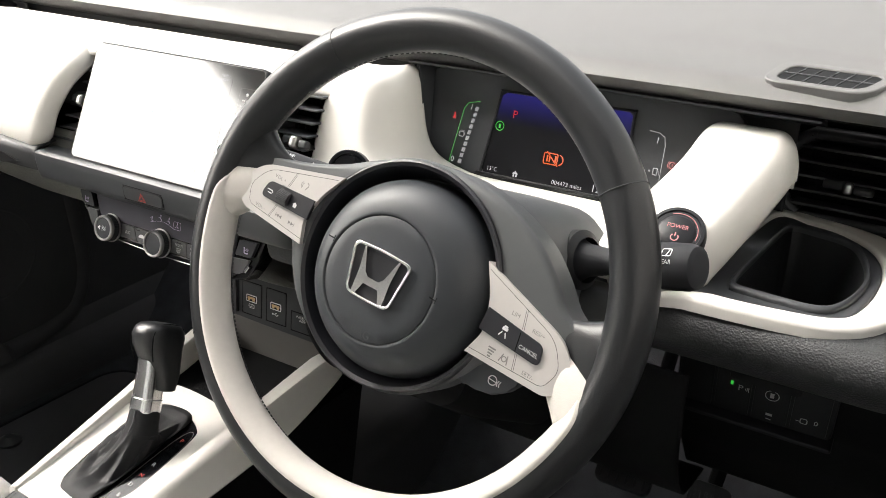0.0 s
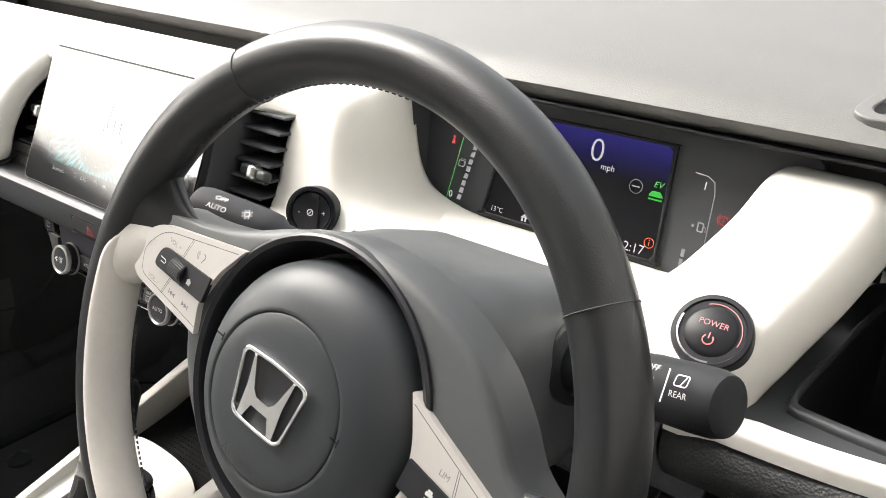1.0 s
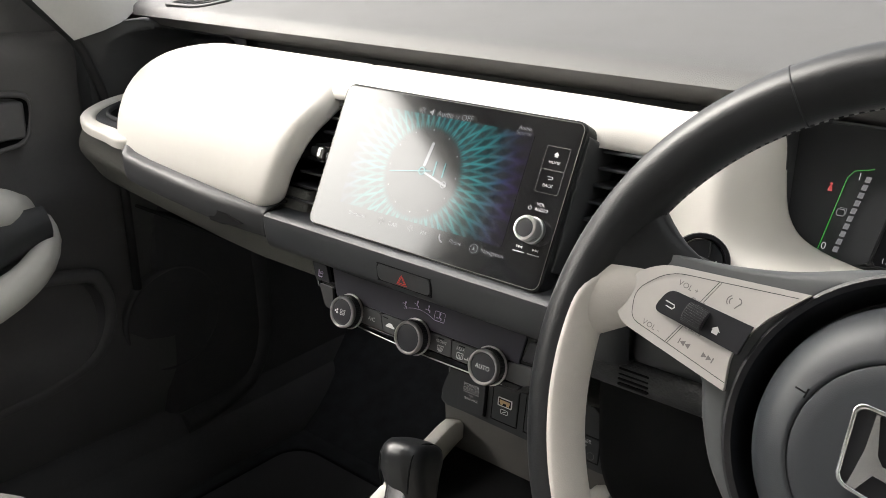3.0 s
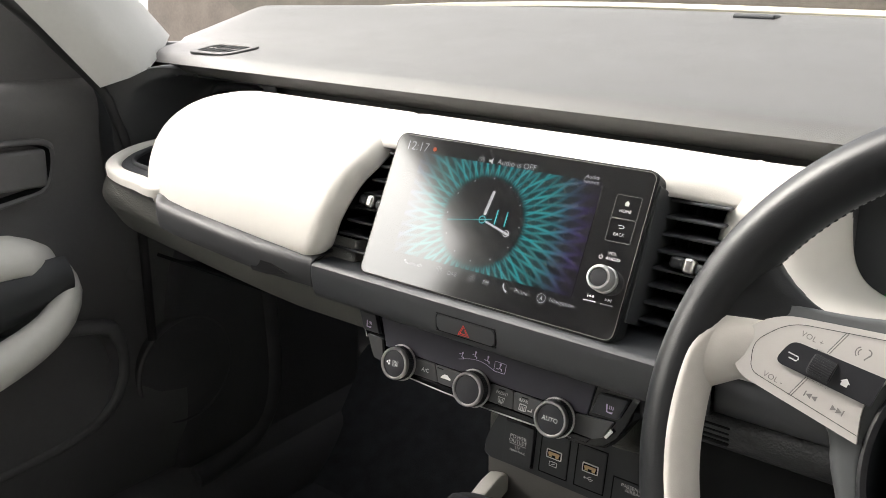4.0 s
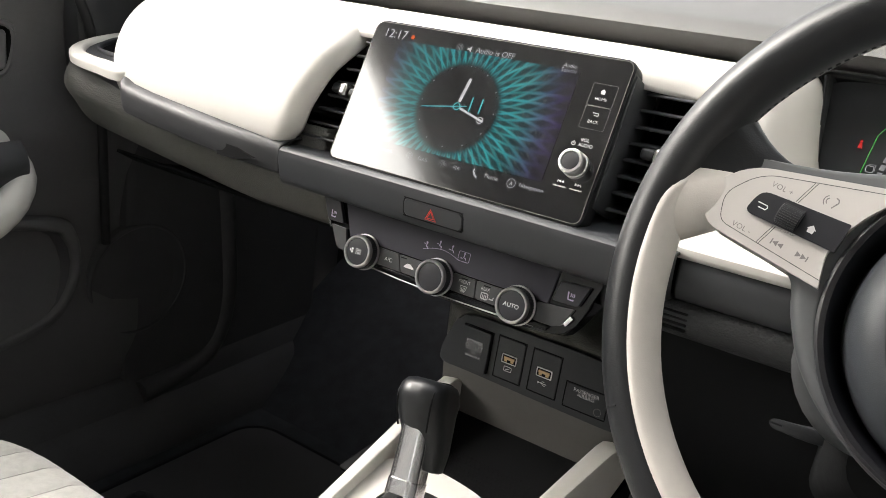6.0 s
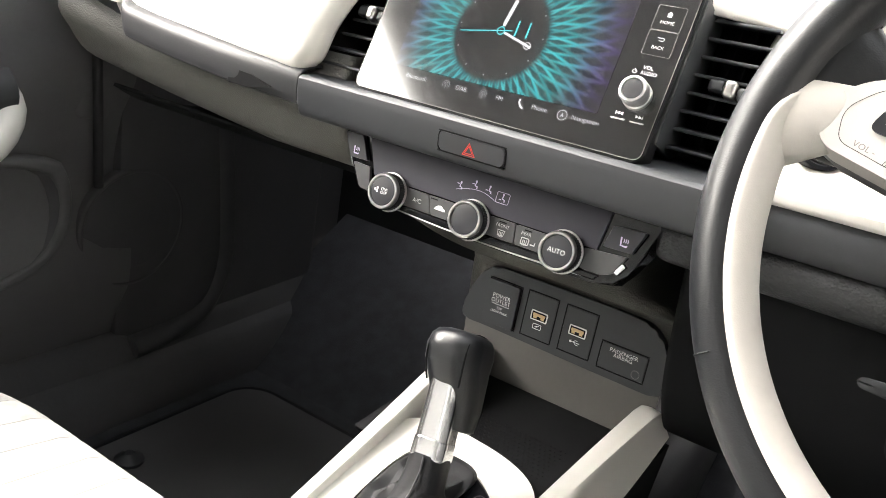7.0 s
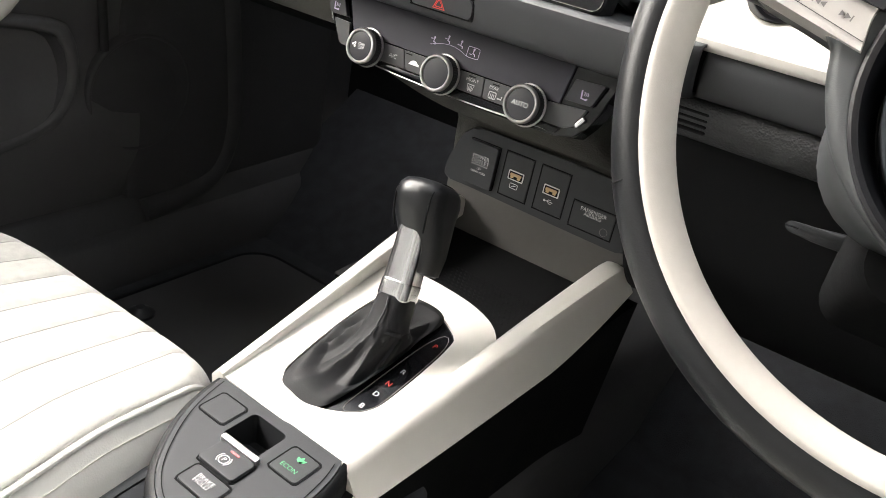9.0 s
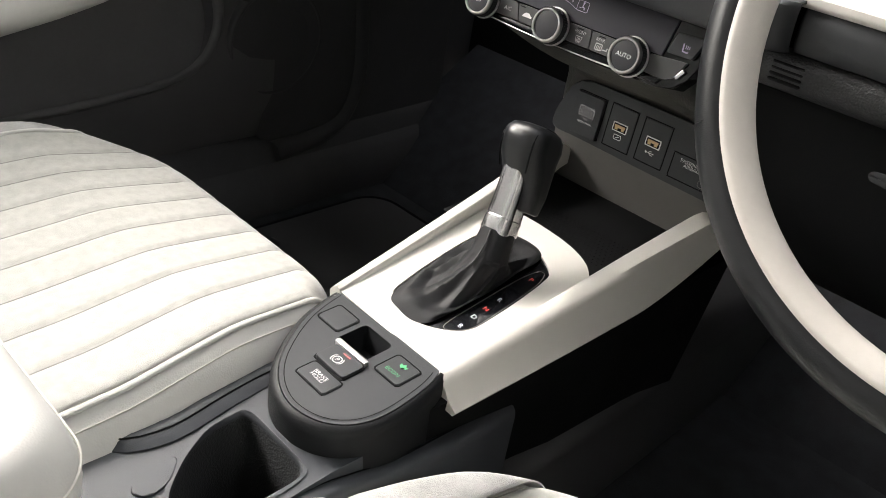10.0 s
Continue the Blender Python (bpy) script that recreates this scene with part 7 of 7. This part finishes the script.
def seat(xc, front, inner, sharp_inner, label):
    """inner: the side (+1, -1) that faces the console."""
    s = thing("front_seat", pose(xc, -0.30, 0.10), label, "seat", "front seats")
    back, R = -0.66, 0.034

    def half_width(y):
        return 0.207 + 0.030 * min(1.0, max(0.0, (front - y) / 0.22))

    def edge(u):
        """Front line of the cushion, rounded at the corners."""
        return front - (0.018 * abs(u) ** 14 if sharp_inner and u * inner > 0 else 0.150 * abs(u) ** 4.6)

    def top(u, y):
        d = max(0.0, front - y)
        z = 0.326 + 0.024 * min(1.0, d / 0.13) ** 0.7 - 0.030 * max(0.0, (-y - 0.15) / 0.5)
        return z + (0.000 if u * inner > 0 and sharp_inner else 0.012) * math.exp(-((abs(u) - 0.88) / 0.16) ** 2) * min(1.0, d / 0.12)

    def place(w, v, lift=0.0):
        """w: -1 to 1 over the top, beyond that down the sides. v: below 0 down the front face, 0 to 1 backwards."""
        u = max(-1.0, min(1.0, w))
        y0 = edge(u) - 0.045
        if v < 0:
            a = math.pi / 2 * (1 + max(v, -1.0))
            y = y0 + (0.045 + lift) * math.cos(a)
            z = 0.22 + (top(u, y0) + lift - 0.22) * math.sin(a) ** 0.75
        else:
            y = y0 + (back - y0) * v
            z = top(u, y) + lift
        W = half_width(y) - R
        x, drop = u * W, 0.0
        if abs(w) > 1:
            b = min((abs(w) - 1) / 0.25, 1.0) * math.pi / 2
            x += math.copysign((R + lift) * math.sin(b), w)
            drop = R * 1.3 * (1 - math.cos(b)) + max(0.0, abs(w) - 1.25) * 0.10
        return Vector((xc + x, y, z - drop))

    rows = [-1 + k / 12 for k in range(12)] + [k / 40 for k in range(41)]
    part("cushion", loft([[place(-1.6 + 3.2 * i / 80, v) for i in range(81)] for v in rows], caps=False, closed=False), SEAT_LEATHER, s, "pale leather cushion bolsters", solid=0.003, sharp=85)
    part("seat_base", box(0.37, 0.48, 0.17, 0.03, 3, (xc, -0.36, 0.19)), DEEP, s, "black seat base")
    # backrest and headrest are out of view, added to stop light from behind
    bl = []
    for k in range(15):
        t = k / 14
        hw = (0.235 - 0.045 * t ** 2) * math.sqrt(max(0.02, 1 - max(0.0, (t - 0.85) / 0.155) ** 2))
        bl.append([Vector((xc + x, y - 0.69 - 0.16 * t, 0.30 + 0.62 * t)) for x, y in rr(2 * hw, 0.12 - 0.03 * t, 0.040, 6)])
    part("backrest", loft(bl), SEAT_LEATHER, s, "pale leather backrest", sharp=80)
    part("headrest", moved(box(0.25, 0.09, 0.17, 0.04, 4), pose(xc, -0.875, 1.04, -10)), SEAT_LEATHER, s, "pale leather headrest", sharp=80)
    lo, hi = (-0.80, 1.02) if inner > 0 else (-0.98, 0.80)
    n = 9
    grooves = [lo + (hi - lo) * k / n for k in range(n + 1)]

    def puffed(w, v):
        near = min(abs(w - q) for q in grooves)
        return place(w, v, 0.0016 + 0.0020 * (1 - math.exp(-(near / 0.016) ** 2)))
    vs = [-0.62 + 0.62 * k / 10 for k in range(10)] + [0.985 * k / 40 for k in range(41)]
    part("fabric_insert", loft([[puffed(lo + (hi - lo) * i / 162, v) for i in range(163)] for v in vs], caps=False, closed=False), FABRIC, s, "melange fabric insert with lengthwise quilted channels", solid=0.002, sharp=85)
    for q in grooves[1:-1]:
        part("channel_seam", tube([place(q, v, 0.0027) for v in vs], 0.0005, 5), SEAT_SEAM, s)
    # ribbed grey strip between the insert and the outer bolster
    a_, b_ = (-0.99, lo) if inner > 0 else (lo, lo + 0.20)
    if inner > 0:
        part("ribbed_strip", loft([[place(a_ + (b_ - a_) * i / 10, v, 0.0020) for i in range(11)] for v in vs], caps=False, closed=False), BOLSTER_FABRIC, s, "grey ribbed fabric strip", solid=0.002, sharp=85)
    else:
        part("ribbed_strip", loft([[place(a_ + (b_ - a_) * i / 10, v, 0.0072) for i in range(11)] for v in vs], caps=False, closed=False), BOLSTER_FABRIC, s, "grey ribbed fabric strip", solid=0.002, sharp=85)
    for w in (lo if inner < 0 else -1.0, hi + 0.02, lo):
        part("piping", tube([place(w, v, 0.0032) for v in vs], 0.0022, 8), SEAT_LEATHER, s, "pale leather piping")
        for q in (0.055,):
            ww = w + math.copysign(q, w)
            part("bolster_seam", tube([place(ww, v, 0.0016) for v in vs], 0.0007, 5), STITCH_PALE, s, "pale stitch line")
    return s


seat(-0.220, -0.004, 1, True, "pale leather passenger seat cushion with quilted melange fabric centre")
seat(0.354, 0.004, -1, False, "pale leather driver seat cushion with melange centre and grey ribbed strip")

# passenger door ------------------------------------------------------------------
door = thing("car_door", pose(-0.63, -0.1, 0.25), "charcoal passenger door panel with pale padded armrest, shut", "car door")
XD = -0.600


def skin():
    prof = [(0.736, -0.060), (0.741, -0.035), (0.737, -0.008), (0.726, 0.004), (0.708, 0.006), (0.68, 0.0), (0.62, -0.006), (0.58, -0.004), (0.54, 0.004), (0.50, 0.0), (0.42, -0.012), (0.36, -0.006), (0.30, 0.006), (0.24, 0.002), (0.17, -0.012)]
    pr = smooth_loop([(x, 0, z) for z, x in prof], 50, closed=False)
    return patch(lambda u, v: Vector((XD + pr[round(v * 49)].x, -0.72 + 1.02 * u, pr[round(v * 49)].z)), 20, 49)


part("door_skin", skin(), DOORSKIN, door, "grained charcoal door skin", solid=0.003)
part("outer_shell", box(0.05, 1.10, 0.60, 0.02, 2, (XD - 0.075, -0.19, 0.43)), PAINT, door, "pale painted outer shell")
# door handle cup
HM = Matrix(((0, 0, 1, XD + 0.004), (1, 0, 0, 0.055), (0, 1, 0, 0.6430), (0, 0, 0, 1)))
ho = [(-0.09, 0.028), (-0.02, 0.034), (0.04, 0.037), (0.072, 0.034), (0.080, 0.022), (0.076, -0.008), (0.066, -0.026), (0.04, -0.033), (-0.02, -0.044), (-0.09, -0.052)]
part("handle_frame", ring(ho, [(x * 0.93, y * 0.82) for x, y in ho], -0.012, 0.006, 0.004, 72), DOORSKIN, door, "charcoal frame of the handle cup", HM)
part("handle_cup", well([(x * 0.93, y * 0.82) for x, y in ho], -0.03, 0.004, 0.85), DEEP, door, "dark handle cup", HM)
part("handle_block", box(0.060, 0.045, 0.018, 0.005, 3, (0.040, 0.002, -0.004)), DOORSKIN, door, m=HM)
part("chrome_handle", moved(box(0.105, 0.0080, 0.010, 0.0035, 3), pose(-0.045, -0.010, 0.008, 0, 0, 7)), CHROME, door, "slim chrome door handle", HM)
part("handle_back", moved(box(0.100, 0.022, 0.008, 0.003, 2), pose(-0.046, -0.024, 0.003, 0, 0, 7)), BLACK, door, "black handle grip", HM)


def arm_pad():
    """Upper pale pad: widest at its rounded front end."""
    loops = []
    for k in range(22):
        t = k / 21
        y = 0.128 - 0.46 * t
        grow = min(1.0, (t / 0.13)) ** 0.5 if t < 0.13 else 1.0
        w, h = 0.074 * grow + 0.004, (0.052 * grow + 0.004)
        zc = 0.5450 + 0.022 * math.sin(math.pi * min(1, t * 1.6) * 0.5) - 0.02 * max(0, t - 0.5) - 0.016 * (1 - grow)
        loops.append([Vector((XD + 0.006 + max(0.0, w * (0.5 + 0.5 * math.cos(a))) - 0.01, y, zc + h / 2 * math.sin(a))) for a in np.linspace(0, 2 * math.pi, 28, endpoint=False)])
    return loft(loops)


part("arm_pad", arm_pad(), SEAT_LEATHER, door, "pale padded armrest top", sharp=75)
roll = smooth_loop([(XD + 0.055, -0.36, 0.365), (XD + 0.072, -0.20, 0.405), (XD + 0.085, -0.06, 0.440), (XD + 0.090, 0.02, 0.463), (XD + 0.084, 0.075, 0.487), (XD + 0.066, 0.104, 0.513), (XD + 0.040, 0.116, 0.533)], 34, closed=False)
part("arm_roll", tube(roll, [0.024] * 20 + [0.024, 0.0235, 0.023, 0.0225, 0.022, 0.0215, 0.021, 0.020, 0.019, 0.018, 0.017, 0.015, 0.012, 0.008], 22), SEAT_LEATHER, door, "pale padded roll under the armrest", sharp=75)
part("arm_inset", patch(lambda u, v: Vector((XD + 0.035 + 0.045 * math.sin(math.pi * (0.2 + 0.6 * v)), -0.34 + 0.445 * u, (0.395 + 0.110 * u) + (0.135 - 0.085 * u) * v)), 14, 8), SATIN, door, "charcoal inset panel of the armrest", solid=0.003)
part("window_key", box(0.006, 0.030, 0.010, 0.003, 2, (XD + 0.079, -0.035, 0.496)), KEY, door, "black window key")
# door pocket and speaker
PM = Matrix(((0, 0, 1, XD + 0.002), (1, 0, 0, 0.0), (0, 1, 0, 0.0), (0, 0, 0, 1)))
pk_o = [(0.186, 0.437), (0.206, 0.418), (0.213, 0.385), (0.208, 0.345), (0.180, 0.306), (0.128, 0.286), (0.05, 0.276), (-0.06, 0.269), (-0.30, 0.260), (-0.30, 0.434), (-0.06, 0.444), (0.08, 0.450)]
pk_i = [(0.172, 0.424), (0.190, 0.408), (0.198, 0.385), (0.194, 0.352), (0.172, 0.318), (0.125, 0.300), (0.05, 0.290), (-0.06, 0.283), (-0.285, 0.275), (-0.285, 0.420), (-0.06, 0.430), (0.08, 0.436)]
part("pocket_rim", ring(pk_o, pk_i, -0.02, 0.010, 0.007, 96), DOORSKIN, door, "charcoal rim of the door pocket", PM)
part("pocket", well(pk_i, -0.035, 0.004, 0.95), FOOT, door, "dark door pocket", PM)
part("pocket_bin", moved(box(0.022, 0.030, 0.006, 0.002, 2), pose(0.08, 0.325, -0.006, 0, 0, 30)), SATIN, door, m=PM)
part("speaker_ring", ring(circle_pts(0.082, 0.305, 0.33), circle_pts(0.074, 0.305, 0.33), -0.01, 0.004, 0.004, 72), FOOT, door, "charcoal speaker ring", PM)
part("speaker_mesh", lathe([(0.075, 0.0), (0.05, 0.004), (0, 0.006)], 48), FOOT, door, "black speaker grille", PM @ T(0.305, 0.33, 0))
part("kick_panel", box(0.05, 0.40, 0.50, 0.02, 2, (XD - 0.02, 0.48, 0.36)), FOOT, door, "black footwell side trim")
part("kick_seal", tube(smooth_loop([(XD - 0.004, 0.452, 0.46), (XD - 0.004, 0.462, 0.38), (XD - 0.004, 0.470, 0.26), (XD - 0.004, 0.447, 0.190), (XD + 0.002, 0.395, 0.163), (XD + 0.012, 0.30, 0.157)], 40, closed=False), 0.017, 12), FOOT, door, "thick black rubber seal at the foot of the door")
part("door_end", moved(box(0.05, 0.055, 0.30, 0.012, 2), pose(XD - 0.022, 0.262, 0.625, -8)), DOORSKIN, door, "charcoal front edge of the door")
part("door_seal", tube(smooth_loop([(-0.559, -0.045, 0.93), (-0.559, 0.086, 0.824), (-0.559, 0.131, 0.782), (-0.559, 0.171, 0.743), (-0.560, 0.186, 0.724), (-0.560, 0.195, 0.70), (-0.561, 0.208, 0.667), (-0.568, 0.225, 0.58), (-0.58, 0.24, 0.40)], 50, closed=False), 0.0060, 10), RUBBER, door, "black rubber door seal")
qm = [(0.085, 0.738), (0.21, 0.738), (0.185, 0.80), (0.135, 0.84), (0.085, 0.875)]
part("mirror_corner", moved(prism([(y, z) for y, z in qm], -0.01, 0.008, 0.003, 2), Matrix(((0, 0, 1, XD - 0.030), (1, 0, 0, 0), (0, 1, 0, 0), (0, 0, 0, 1)))), DOORSKIN, door, "charcoal mirror corner cover")
wg = part("window_pane", patch(lambda u, v: Vector((XD - 0.045 - 0.02 * v, -0.70 + (0.78 - 0.30 * v) * u, 0.733 + 0.477 * v)), 4, 4), GLASS, door, "clear door glass")
wg.visible_shadow = False

# mostly unseen door, put in shut to keep side light off the footwell
dd = thing("car_door", pose(0.75, -0.1, 0.25), "charcoal driver's door panel, added shut to block light, with the window down", "car door")
part("door_skin", moved(skin(), Matrix.Translation((0.13, 0, 0)) @ Matrix.Diagonal((-1, 1, 1, 1))), DOORSKIN, dd, "grained charcoal door skin", solid=0.003)
part("outer_shell", box(0.05, 1.10, 0.62, 0.02, 2, (0.805, -0.19, 0.44)), PAINT, dd, "pale painted outer shell")

# footwell ----------------------------------------------------------------------------
FM = pose(-0.29, 0.22, 0.084)
mat_ob = thing("floor_mat", FM, "black carpet floor mat with a fixing clip", "floor mat")
part("mat", prism(rr(0.42, 0.46, 0.05, 6), -0.002, 0.006, 0.003, 2), FOOT, mat_ob, m=FM)
part("clip", lathe([(0.018, 0.006), (0.018, 0.010), (0.011, 0.014), (0.006, 0.018), (0, 0.018)], 24), SATIN, mat_ob, "black fixing clip", FM @ T(-0.160, -0.020))
part("mat_binding", tube([Vector((x, y, 0.005)) for x, y in rr(0.42, 0.46, 0.05, 6)], 0.004, 6), BLACK, mat_ob, m=FM)


def pedal(m, w, h, name, label):
    p = thing(name, m, label, "pedal")
    part("pad", prism(rr(w, h, 0.010, 4), -0.010, 0.0, 0.003, 2), RUBBER, p, "black rubber pad", m)
    for k in range(6):
        part("tread", box(0.0035, h * 0.82, 0.0025, 0.001, 1, (-w * 0.38 + w * 0.76 * k / 5, 0, 0.0008)), RUBBER, p, m=m)
    part("arm", tube([m @ Vector((0, h * 0.3, -0.01)), m @ Vector((0, h * 0.9, -0.05)), m @ Vector((0, h * 0.9 + 0.15, -0.03))], 0.009, 8), DEEP, p, "black pedal arm")


pedal(pose(0.435, 0.450, 0.262, 42), 0.070, 0.055, "brake_pedal", "black rubber brake pedal in the footwell")
pedal(pose(0.535, 0.425, 0.215, 50), 0.050, 0.135, "accelerator_pedal", "black ribbed accelerator pedal in the footwell")

# driver's switch bank -----------------------------------------------------------------
KB = pose(0.5837, 0.2288, 0.5333, 90 + 15)
kb2 = thing("driver_switch_bank", KB, "black switch bank with parking and lamp keys under the dash", "switch bank")
part("bank", prism(rr(0.124, 0.052, 0.006, 4), -0.01, 0.003, 0.002, 2), BLACK, kb2, m=KB)
part("ledge", box(0.128, 0.005, 0.018, 0.002, 2, (0.0, -0.0275, 0.004)), BLACK, kb2, m=KB)
for k, x in enumerate((-0.046, -0.016, 0.014, 0.044)):
    kk = part("key", prism(rr(0.0275, 0.045, 0.002, 3), 0.001, 0.0055, 0.001, 2), BLACK, kb2, "black key", KB @ T(x, 0.0))
    if k == 1:
        lettering("P", 0.0085, PRINT_DIM, kk, KB @ T(x + 0.0055, 0.0065, 0.0058))
        part("green_lamp", box(0.0022, 0.0040, 0.0003), GLOW_GREEN, kk, "green lamp", KB @ T(x - 0.0015, 0.0100, 0.0058))
        part("fan_symbol", join(*[ribbon([(0.003 + 0.0012 * q, -0.001 - 0.0008 * q), (0.003 + 0.0012 * q, 0.001 + 0.0008 * q)], 0.0006) for q in range(3)]), PRINT_DIM, kk, m=KB @ T(x + 0.0065, 0.0065, 0.0058))
    if k == 2:
        part("ring_symbol", join(ribbon(circle_pts(0.0052), 0.0007, True), box(0.003, 0.005, 0.0001)), PRINT_DIM, kk, m=KB @ T(x, 0.008, 0.0058))
        part("skid_symbol", join(box(0.005, 0.0026, 0.0001, c=(0, 0.002, 0)), ribbon([(-0.002, -0.003), (0.002, -0.003)], 0.001)), PRINT_DIM, kk, m=KB @ T(x, -0.0150, 0.0058))
    if k == 3:
        part("lamp_symbol", join(ribbon(rr(0.005, 0.005, 0.001, 2), 0.0007, True), ribbon([(-0.006, -0.001), (-0.003, -0.001)], 0.0006)), PRINT_DIM, kk, m=KB @ T(x - 0.004, -0.0090, 0.0058))
        lettering("0", 0.0065, PRINT_DIM, kk, KB @ T(x + 0.005, -0.0080, 0.0058))
